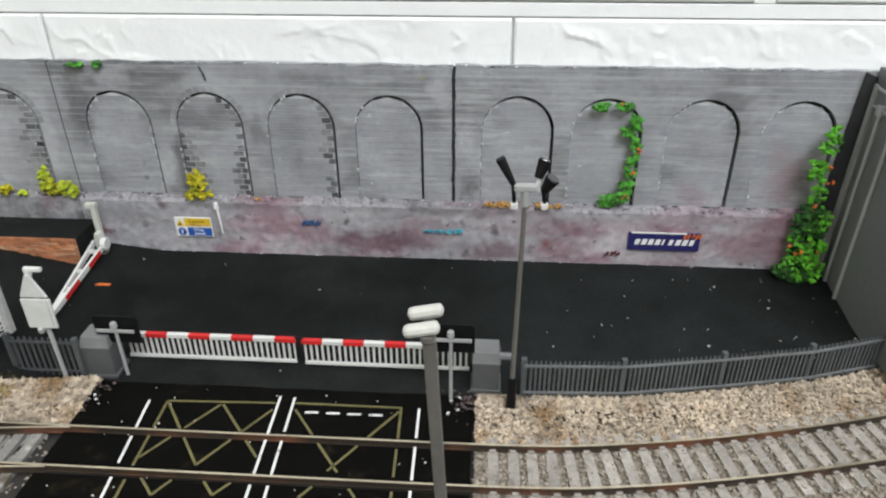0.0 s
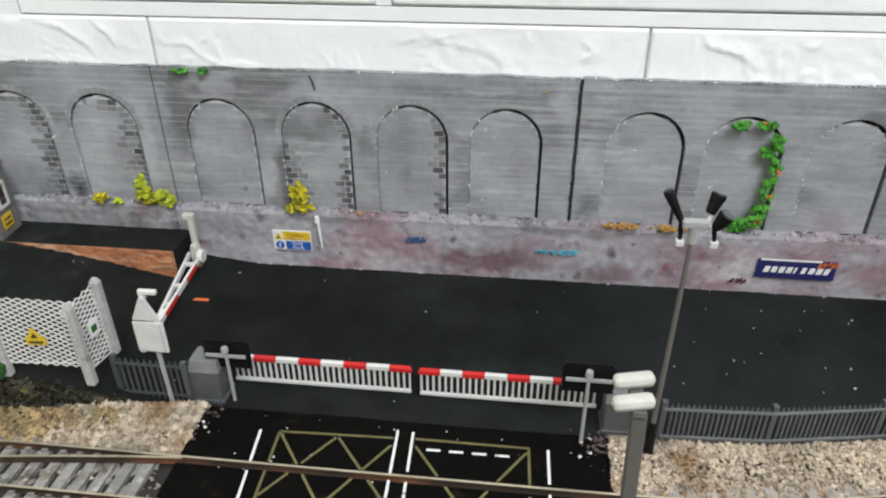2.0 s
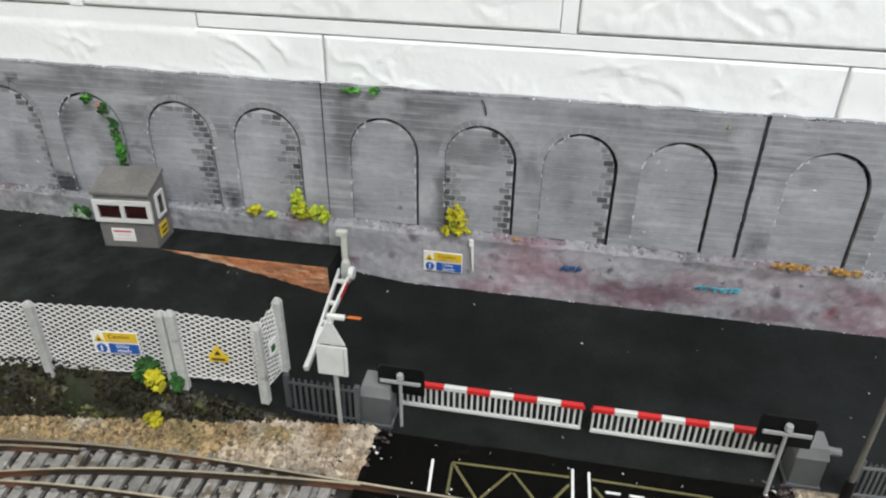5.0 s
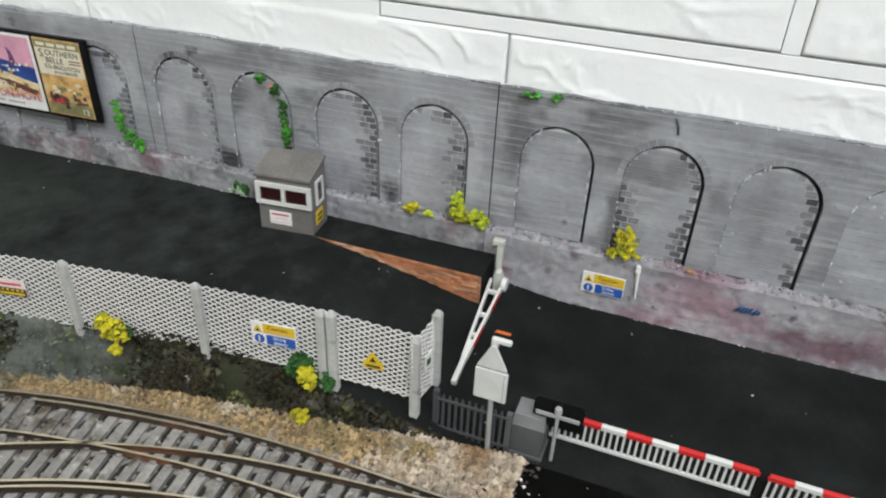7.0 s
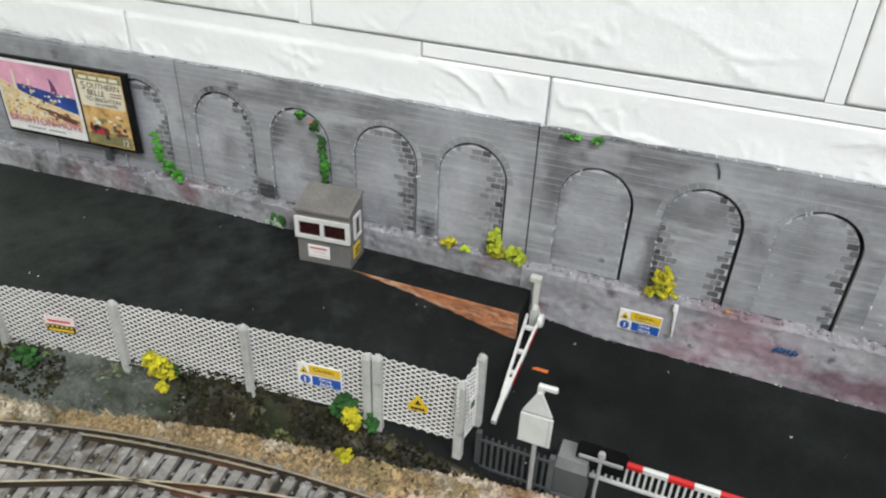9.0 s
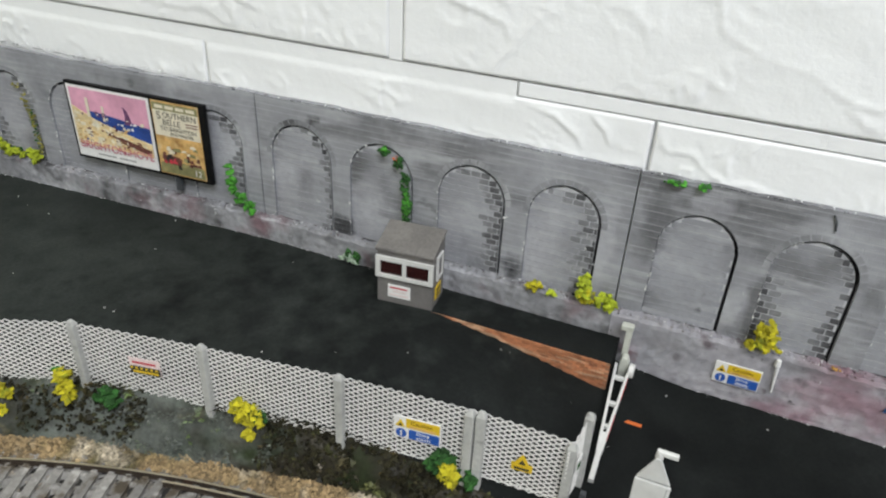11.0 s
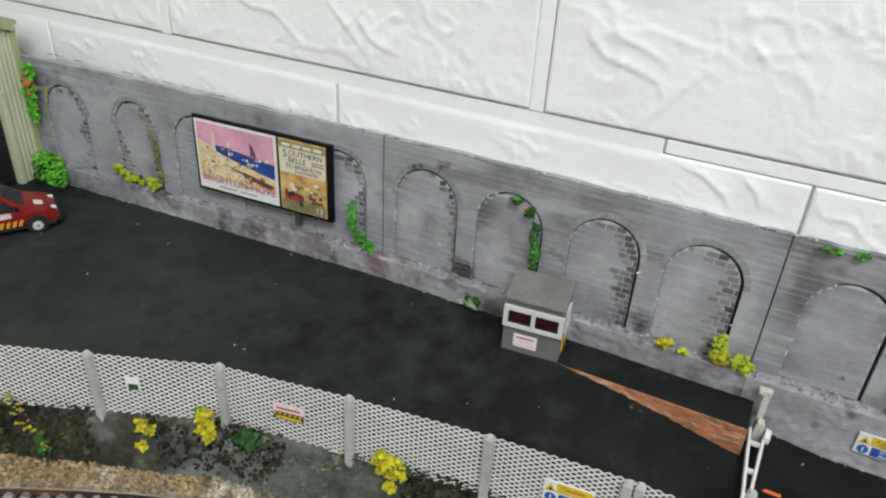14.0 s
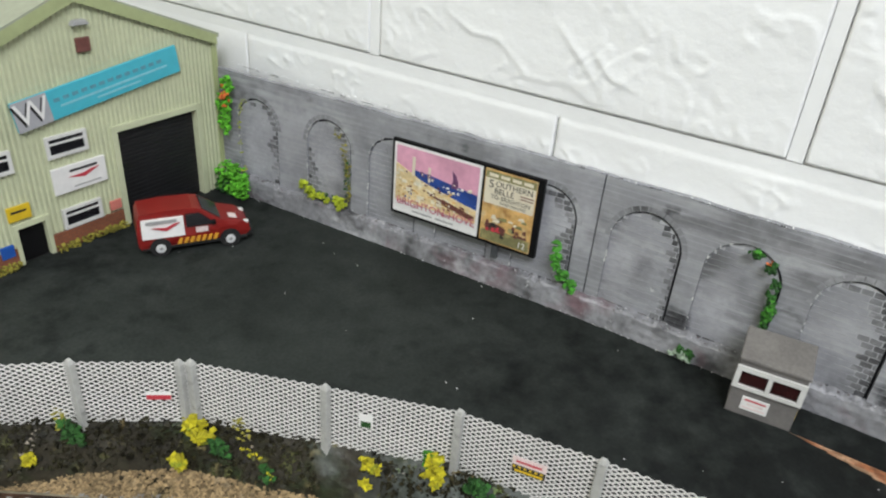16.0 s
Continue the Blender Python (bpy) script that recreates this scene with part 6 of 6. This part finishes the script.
part("gable_lamp", Soup().prism([(-3, 103.2), (5.6, 103.2), (4.0, 105.4), (-1.4, 105.4)], -3.6, -0.5), LIGHTGREY, shed, "pale grey lamp", bevel=0.3)
pts = [(x, -1.0 - rng.uniform(0, 3.5), rng.uniform(0, 3.2)) for x in [rng.uniform(-29, 8) for _ in range(260)] + [rng.uniform(-74, -47) for _ in range(200)]]
weeds = thing("weeds", -555, 183, YARD, "yellow-green weeds along the workshop's foot", "weeds", rz=90)
part("flock", chunks(pts, [rng.uniform(0.4, 1.0) for _ in pts], 0.9, 31), mat("olive_flock", (0.25, 0.22, 0.03), 0.9, ((1, 0.2),), island=0.5), weeds)

# ---- van ----
van = thing("van", -514.5, 202.5, YARD + 0.2, "dark red small van with white side panels parked on the yard", "van", rz=59)
profile = [(-25.0, 3.6), (-26.2, 5.5), (-26.4, 11), (-25.6, 19.0), (-24.2, 21.6), (-14, 22.5), (0, 22.3), (3.6, 21.5), (13.0, 14.9), (22.5, 12.4), (26.2, 10.0), (27.0, 6.0), (26.0, 3.4)]


def half_w(x, z):
    w = 10.2 - 1.9 * smooth01((z - 13) / 12.0) - 0.6 * smooth01((5.5 - z) / 3.0)
    return w - 1.8 * smooth01((x - 17) / 12.0) - 0.5 * smooth01((-22 - x) / 5.0)


shell = Soup()
ring_n = len(profile)
cx, cz = 0.0, 9.0
for sy in (-1, 1):
    shell.add([(x, sy * half_w(x, z), z) for x, z in profile] + [(x * 0.8, sy * (half_w(x * 0.8, z) + 0.25), cz + (z - cz) * 0.62) for x, z in profile] + [(0, sy * 10.6, cz)],
              [((i, (i + 1) % ring_n, ring_n + (i + 1) % ring_n, ring_n + i) if sy < 0 else (ring_n + i, ring_n + (i + 1) % ring_n, (i + 1) % ring_n, i)) for i in range(ring_n)]
              + [((ring_n + i, ring_n + (i + 1) % ring_n, 2 * ring_n) if sy < 0 else (2 * ring_n, ring_n + (i + 1) % ring_n, ring_n + i)) for i in range(ring_n)])
shell.add([(x, -half_w(x, z), z) for x, z in profile] + [(x, half_w(x, z), z) for x, z in profile], [(i, ring_n + i, ring_n + (i + 1) % ring_n, (i + 1) % ring_n) for i in range(ring_n)])
part("body", shell, VANRED, van, smooth=False)
part("sill", Soup().box(-25, 25, -9.6, 9.6, 2.6, 4.2), TYRE, van, bevel=0.4)
for sy in (-1, 1):
    def pane(pts, m, name, label=""):
        s = Soup()
        out = [(x, sy * (half_w(x, z) + 0.85), z) for x, z in pts]
        inn = [(x, sy * (half_w(x, z) - 1.0), z) for x, z in pts]
        n = len(pts)
        s.add(out + inn, [tuple(range(n)) if sy < 0 else tuple(range(n - 1, -1, -1))] + [(i, n + i, n + (i + 1) % n, (i + 1) % n) for i in range(n)])
        return part(name, s, m, van, label)

    pane([(-3.8, 13.8), (10.2, 13.8), (3.0, 19.8), (-3.8, 19.8)], BLACKPANE, "side_window", "black side window")
    panel = pane([(-24.3, 9.6), (-4.8, 9.6), (-4.8, 19.2), (-24.0, 19.2)], SIGNWHITE, "side_panel", "white side panel with a red arrow mark")
    y = sy * 11.3
    part("arrow_mark", Soup().prism([(-20, 15.6), (-13, 13.2), (-6.2, 17.2), (-9.5, 16.6), (-13, 15.0)], min(y, y + 0.2), max(y, y + 0.2)), SIGNRED, panel)
    part("printed_bar", Soup().box(-22, -8, min(y, y + 0.2), max(y, y + 0.2), 17.6, 19.0), LIGHTGREY, panel)
    pane([(0.4, 10.2), (6.2, 10.2), (6.2, 12.6), (0.4, 12.6)], SIGNPINK, "door_notice", "pale door notice")
    for k in range(7):
        x = -8.6 + 2.8 * k
        pane([(x, 5.2), (x + 1.6, 5.2), (x + 2.7, 8.0), (x + 1.1, 8.0)], HAZARD, "hazard_stripe", "orange hazard stripe")
    for wx in (-16.5, 16.5):
        part("wheel_arch", Soup().tube((wx, sy * 7.5, 4.4), (wx, sy * 10.72, 4.4), 4.9, 4.9, 20), TYRE, van, "black wheel arch")
        wheel = part("wheel", Soup().tube((wx, sy * 7.0, 3.9), (wx, sy * 10.9, 3.9), 4.0, 3.8, 20), TYRE, van)
        part("rim", Soup().tube((wx, sy * 10.8, 3.9), (wx, sy * 11.15, 3.9), 2.5, 2.2, 16), RIM, wheel, "silver wheel rim")
        part("hub", Soup().tube((wx, sy * 11.1, 3.9), (wx, sy * 11.35, 3.9), 0.9, 0.6, 10), LIGHTGREY, wheel)
    part("headlight", Soup().box(23.6, 26.4, min(sy * 5.6, sy * 8.0), max(sy * 5.6, sy * 8.0), 9.0, 11.4), WHITEPLASTIC, van, "white headlight", bevel=0.4)
    part("mirror", Soup().box(8.0, 10.0, min(sy * 9.8, sy * 12.0), max(sy * 9.8, sy * 12.0), 13.8, 15.6), BLACK, van, bevel=0.3)
part("windscreen", Soup().add([(4.4, -7.6, 21.3), (4.4, 7.6, 21.3), (12.8, 8.6, 15.45), (12.8, -8.6, 15.45), (4.0, -7.6, 20.9), (4.0, 7.6, 20.9), (12.4, 8.6, 15.0), (12.4, -8.6, 15.0)],
                              [(0, 3, 2, 1), (4, 5, 6, 7), (0, 1, 5, 4), (2, 3, 7, 6), (1, 2, 6, 5), (3, 0, 4, 7)]), BLACKPANE, van, "black windscreen")
part("bumper", Soup().box(24.5, 28.0, -8.6, 8.6, 3.2, 6.8), TYRE, van, "black front bumper", bevel=0.7)
part("bonnet_notice", Soup().add([(17, -7, 14.15), (21, -7, 13.1), (21, -1.5, 13.1), (17, -1.5, 14.15)], [(0, 1, 2, 3)]), SIGNPINK, van, "pale bonnet notice")

# ---- plants ----


def clump(r, n, cx, cy, cz, rx, ry, rz):
    out = []
    while len(out) < n:
        a = [r.uniform(-1, 1) for _ in range(3)]
        if sum(c * c for c in a) <= 1 and noise.noise(Vector((cx + a[0] * rx, cz + a[2] * rz, a[1])) * 0.35) > -0.22:
            out.append((cx + a[0] * rx, cy + a[1] * ry, cz + a[2] * rz))
    return out


def plant(name, x, y, z, clumps, label, category, seed, group=""):
    """A flock plant at its root: clumps of (material, count, size, blobs), blobs being centres and radii from the root."""
    r = random.Random(seed)
    root = thing(name, x, y, z, label, category, group)
    for k, (m, n, size, blobs) in enumerate(clumps):
        pts = []
        for b in blobs:
            pts += clump(r, max(3, int((0.85 if m in (FLOCKYELLOW, FLOCKLIME) else 0.9) * n * b[3] * b[5])), *b)
        part("flower_clump" if m in (FLOCKYELLOW, FLOCKORANGE, FLOCKLIME, FLOCKOLIVE) else "leaf_clump", chunks(pts, [r.uniform(*size) for _ in pts], 0.85, seed + k), m, root)
    return root


FLOWERS = "yellow flowering shrubs"
S1, S2 = (0.7, 1.75), (0.7, 1.6)
plant("flowering_shrub", -110.5, 266, 35.5, [(FLOCKYELLOW, 4, S1, [(-2, -0.5, 2.5, 3.0, 1.8, 2.6), (0.5, -0.5, 8, 4.4, 2.0, 3.6), (3.5, -0.5, 2, 2.6, 1.6, 2.2), (0, -0.5, 12.0, 2.4, 1.6, 2.4)])], "bright yellow flock shrub against an arch", "shrub", 51, FLOWERS)
plant("flowering_shrub", -173, 266, 35.5, [(FLOCKLIME, 4, S1, [(5, -0.5, 3.5, 4.6, 2.0, 3.6)]), (FLOCKYELLOW, 3, S1, [(-2, -0.5, 3.5, 4.0, 2.0, 3.6)]), (FLOCKLIME, 4, S1, [(-4.0, -0.5, 7, 3.0, 1.8, 7.0)])], "yellow and lime flock shrub at the wall joint", "shrub", 52, FLOWERS)
plant("flowering_shrub", -197, 266, 35.5, [(FLOCKYELLOW, 4, S1, [(0, -0.5, 2.4, 3.2, 1.8, 2.6)]), (FLOCKLIME, 3, S2, [(8, -0.3, 1.0, 4.5, 1.2, 1.0)])], "small yellow flock tuft on the plinth", "shrub", 53, FLOWERS)
plant("flowering_shrub", -195.5, 177.6, 18, [(FLOCKDEEP, 3, S1, [(-3, -0.6, 4.5, 5.2, 2.6, 6.5), (5, -0.6, 1, 4.0, 2.2, 4.0)]), (FLOCKYELLOW, 4, S1, [(0.5, -3.0, 3.0, 4.6, 2.0, 4.0)])], "yellow and green flock shrub by the fence post", "shrub", 54, FLOWERS)
plant("flowering_shrub", -196, 171, 4, [(FLOCKYELLOW, 3, S1, [(0, -0.5, 3.5, 3.2, 1.6, 3.4)])], "small yellow tuft low on the bank", "shrub", 55, FLOWERS)
plant("flowering_shrub", -264.5, 166, 21, [(FLOCKYELLOW, 3.4, S1, [(0, -1.5, 5.5, 6.4, 2.6, 5.6), (1.5, -2.6, -2, 2.4, 1.5, 2.2)]), (FLOCKDEEP, 2, S2, [(3.5, -0.5, 5, 3.8, 1.6, 4.4)])], "olive-yellow flock shrub against the fence", "shrub", 56, FLOWERS)
plant("flowering_shrub", -331.5, 152.6, 17.6, [(FLOCKYELLOW, 3.6, S1, [(0, -0.5, 8, 4.0, 2.0, 4.0), (0.5, -1.5, 1.5, 4.2, 2.0, 3.2)]), (FLOCKGREEN, 2.5, S2, [(-3.2, 0.3, 7, 2.8, 1.5, 4.0)])], "yellow flock shrub with green leaves by the fence", "shrub", 57, FLOWERS)
plant("green_shrub", -316, 156.0, 18.5, [(FLOCKDEEP, 3, S1, [(0, -1, 2.5, 6.0, 2.4, 3.6)])], "dark green flock shrub beside a fence post", "shrub", 58)
plant("flowering_shrub", -351.5, 143.5, 15.5, [(FLOCKYELLOW, 3.4, S1, [(0, -1, 4.0, 5.6, 2.0, 2.2), (-0.5, -3.0, -3.0, 2.4, 1.4, 1.6)])], "low yellow flock tuft on the bank", "shrub", 59, FLOWERS)
plant("flowering_shrub", -408, 117.5, 18, [(FLOCKYELLOW, 3.0, S1, [(-1, -1, 4.0, 8.5, 2.8, 5.0)]), (FLOCKDEEP, 2.5, S2, [(9, -1, 2, 6.0, 2.0, 3.5)])], "broad yellow and green flock shrub by the fence", "shrub", 60, FLOWERS)
plant("flowering_shrub", -410.5, 109, 11, [(FLOCKYELLOW, 3.0, S1, [(0, -1, 2, 4.0, 2.0, 3.2)])], "yellow flock tuft on the bank", "shrub", 61, FLOWERS)
plant("flowering_shrub", -446, 92, 15, [(FLOCKOLIVE, 1.4, S1, [(-5, -1, 6.0, 5.0, 2.0, 6.0)]), (FLOCKDEEP, 2.5, S2, [(0, -1, 4, 8.0, 2.2, 4.5)]), (FLOCKYELLOW, 1.0, S1, [(-7, -1.4, 5, 5.0, 1.4, 4.0)])], "yellow and dark green flock shrub by the fence", "shrub", 62, FLOWERS)
plant("flowering_shrub", -453, 80, 8, [(FLOCKYELLOW, 2.6, S1, [(0, -1, 2, 4.0, 2.0, 3.2)])], "yellow flock tuft low on the bank", "shrub", 63, FLOWERS)
plant("flowering_shrub", -392, 124.5, 15, [(FLOCKOLIVE, 1.0, (0.4, 0.9), [(-3, -1, 10, 4.5, 1.2, 6.0)]), (FLOCKYELLOW, 1.6, (0.4, 0.9), [(2, -1.4, 2, 5.0, 1.6, 2.2)])], "sparse straw-coloured stalks against the fence", "shrub", 75, FLOWERS)
plant("flowering_shrub", -382, 124, 10, [(FLOCKDEEP, 2.0, S2, [(0, -1, 2, 4.0, 2.0, 2.6)]), (FLOCKYELLOW, 1.6, (0.4, 0.9), [(1, -1.6, 3, 2.6, 1.4, 1.6)])], "low green tuft flecked with yellow on the bank", "shrub", 76, FLOWERS)
IVY = "climbing plants on the arches"
plant("climbing_plant", 71, 268.4, 36, [(FLOCKGREEN, 2.4, (0.8, 1.8), [(-12, -0.6, 43.5, 4.5, 1.2, 1.6), (-4, -0.6, 44, 4.0, 1.2, 1.8), (1.5, -0.6, 38, 2.4, 1.2, 3.6), (0, -0.6, 33, 4.0, 1.4, 3.6), (2.6, -0.6, 27, 2.2, 1.2, 5.0), (1.8, -0.6, 18, 2.2, 1.2, 6.0), (0.5, -0.6, 10, 2.6, 1.2, 5.0), (-6, -1.6, 3.5, 4.5, 1.6, 3.0), (-1, -1.6, 5, 3.0, 1.6, 2.6)]),
                                        (FLOCKORANGE, 0.9, (0.5, 1.0), [(-4, -1.4, 44, 3.4, 0.8, 1.2), (3, -1.4, 35, 1.6, 0.8, 2.0), (3.4, -1.4, 26, 1.6, 0.8, 3.0), (2.6, -1.4, 15, 1.6, 0.8, 3.0), (0, -2.4, 6, 3.0, 0.8, 2.0)])], "green creeper with orange flowers round an arch", "climber", 64, IVY)
plant("climbing_plant", 149, 264.5, 8, [(FLOCKBRIGHT, 2.0, (0.7, 1.7), [(-2, -1, 60, 3.6, 2.0, 7.0), (-4, -1, 48, 4.4, 2.2, 5.0), (-2, -1, 36, 3.6, 2.0, 7.0), (0, -2, 26, 6.0, 3.0, 7.0), (-2, -3, 15, 8.0, 4.0, 8.0), (-3, -5, 5, 10.0, 5.0, 7.0)]),
                                         (FLOCKDEEP, 2.4, (0.8, 1.8), [(-3, -2, 20, 7.0, 3.4, 16.0), (-5, -5, 4, 9.0, 4.6, 5.0)]),
                                         (FLOCKORANGE, 0.1, S2, [(-2, -2.6, 44, 4.0, 1.0, 16.0), (-2, -5.0, 14, 8.0, 1.6, 10.0)])], "large green creeper with orange flowers at the building corner", "climber", 65, IVY)
plant("climbing_plant", -258, 268, 50, [(FLOCKDEEP, 3.2, S2, [(-9, -0.6, 31.5, 3.6, 1.0, 1.4), (-2, -0.6, 28, 2.4, 1.0, 3.0), (1.0, -0.6, 19, 2.0, 1.0, 6.0), (2.0, -0.6, 7, 2.2, 1.0, 8.0)]), (FLOCKGREEN, 2.0, S2, [(2.0, -1.0, 9, 2.0, 0.8, 8.0), (-8, -1, 32, 2.6, 0.7, 1.0)]), (FLOCKORANGE, 1.0, (0.4, 0.9), [(-3.4, -1, 30.0, 1.8, 0.6, 1.2)])], "thin green creeper round an arch behind the hut", "climber", 66, IVY)
plant("climbing_plant", -341, 266.2, 35.5, [(FLOCKGREEN, 3.2, S2, [(5, -1, 3.5, 3.4, 1.5, 3.2), (0, -1, 8, 3.0, 1.3, 3.4), (-4, -1, 14, 2.6, 1.2, 4.0), (-4.5, -1, 21, 1.6, 1.0, 3.0)])], "green creeper rising beside the billboard", "climber", 67, IVY)
plant("climbing_plant", -468, 262, 35.5, [(FLOCKLIME, 3.2, S1, [(0, -1.4, 3.5, 4.6, 1.6, 4.0), (-20, -1.4, 4, 4.0, 1.6, 4.4), (-12, -1.4, 3, 4.6, 1.5, 2.4), (-25, -1.4, 7, 2.6, 1.4, 3.0)]), (FLOCKOLIVE, 2.2, (0.4, 0.95), [(5, -0.4, 12, 1.6, 0.8, 6.0), (4.4, -0.4, 24, 2.0, 0.8, 6.5), (2.5, -0.4, 34, 2.0, 0.8, 5.0), (-2, -0.4, 41, 2.6, 0.8, 2.4)]), (FLOCKDEEP, 1.2, (0.4, 0.9), [(4.4, -0.2, 20, 2.2, 0.6, 14.0), (-10, -0.8, 4, 12.0, 1.0, 3.0)])], "lime and yellow creeper in an arch", "climber", 68, IVY)
plant("climbing_plant", -546, 254.5, 24, [(FLOCKBRIGHT, 2.4, S1, [(5, -2, 10, 12.0, 6.0, 11.0), (12, -2, 6, 8.0, 5.0, 7.0)]), (FLOCKBRIGHT, 2.6, S1, [(0, 0, 42, 4.6, 2.0, 7.0), (1, 0, 53, 6.0, 2.0, 6.0), (4, 0, 64, 4.8, 1.6, 5.0)]), (FLOCKDEEP, 2.0, S1, [(2, -3, 5, 10.0, 5.0, 6.0)]), (FLOCKORANGE, 0.4, S2, [(3, -1.5, 56, 4.6, 1.0, 8.0)])], "green creeper with orange flowers at the workshop corner", "climber", 69, IVY)
plant("climbing_plant", -536, 256.0, 36, [(FLOCKLIME, 1.5, (0.35, 0.8), [(0, -0.5, 30, 1.4, 0.6, 5.0), (2, -0.5, 40, 2.0, 0.6, 4.0), (5, -0.5, 45, 2.4, 0.6, 1.4), (1, -0.5, 18, 1.2, 0.6, 6.0), (3, -0.8, 5, 2.4, 0.8, 3.4)])], "thin olive creeper on an arch edge by the workshop", "climber", 74, IVY)
plant("moss_tuft", -150, 269, 92.2, [(FLOCKDEEP, 2.6, S2, [(-3, -0.6, 0.6, 4.0, 0.8, 0.9), (6, -0.6, 1.0, 3.4, 0.8, 0.9)]), (FLOCKGREEN, 1.8, S2, [(-2, -0.9, 0.8, 3.4, 0.6, 0.8), (7, -0.9, 1.2, 2.6, 0.6, 0.8)])], "green moss along the top of the wall", "moss", 70)
plant("moss_tuft", -12.5, 269.2, 89, [(FLOCKOLIVE, 2.0, (0.3, 0.7), [(0, -0.4, 0, 1.2, 0.5, 0.8)])], "small olive moss tuft on the wall", "moss", 71)
plant("moss_tuft", -281, 265.6, 26, [(FLOCKDEEP, 2.4, S2, [(0, -0.8, 2.5, 5.0, 1.2, 3.0)]), (mat("pale_moss", (0.30, 0.38, 0.28), 0.9, island=0.3), 2.0, S2, [(-1, -1.4, 1, 5.0, 1.0, 2.2)])], "pale green moss at the foot of the plinth", "moss", 72)
plant("leaf_litter", 30, 266.6, 35.8, [(LEAFLITTER, 16.0, (0.35, 0.8), [(-9, -0.6, 0.9, 8.0, 1.8, 1.0), (9, -0.6, 0.9, 8.0, 1.8, 1.0)])], "ochre leaf litter along the plinth top", "leaf litter", 73)
plant("leaf_litter", -85.5, 266.6, 35.8, [(LEAFLITTER, 9.0, (0.3, 0.7), [(0, 0, 0.3, 2.2, 1.0, 0.6)])], "small ochre leaf litter on the plinth top", "leaf litter", 74)
hook = thing("wall_hook", -101, 269.6, 87, "small dark crack-like hook high on the wall", "hook")
part("stem", Soup().tube((1.0, 0, 0), (0.4, -0.2, 3.2), 0.35), DARKGREY, hook)
part("tip", Soup().tube((0.4, -0.2, 3.2), (-0.9, 0, 5.6), 0.3), DARKGREY, hook)
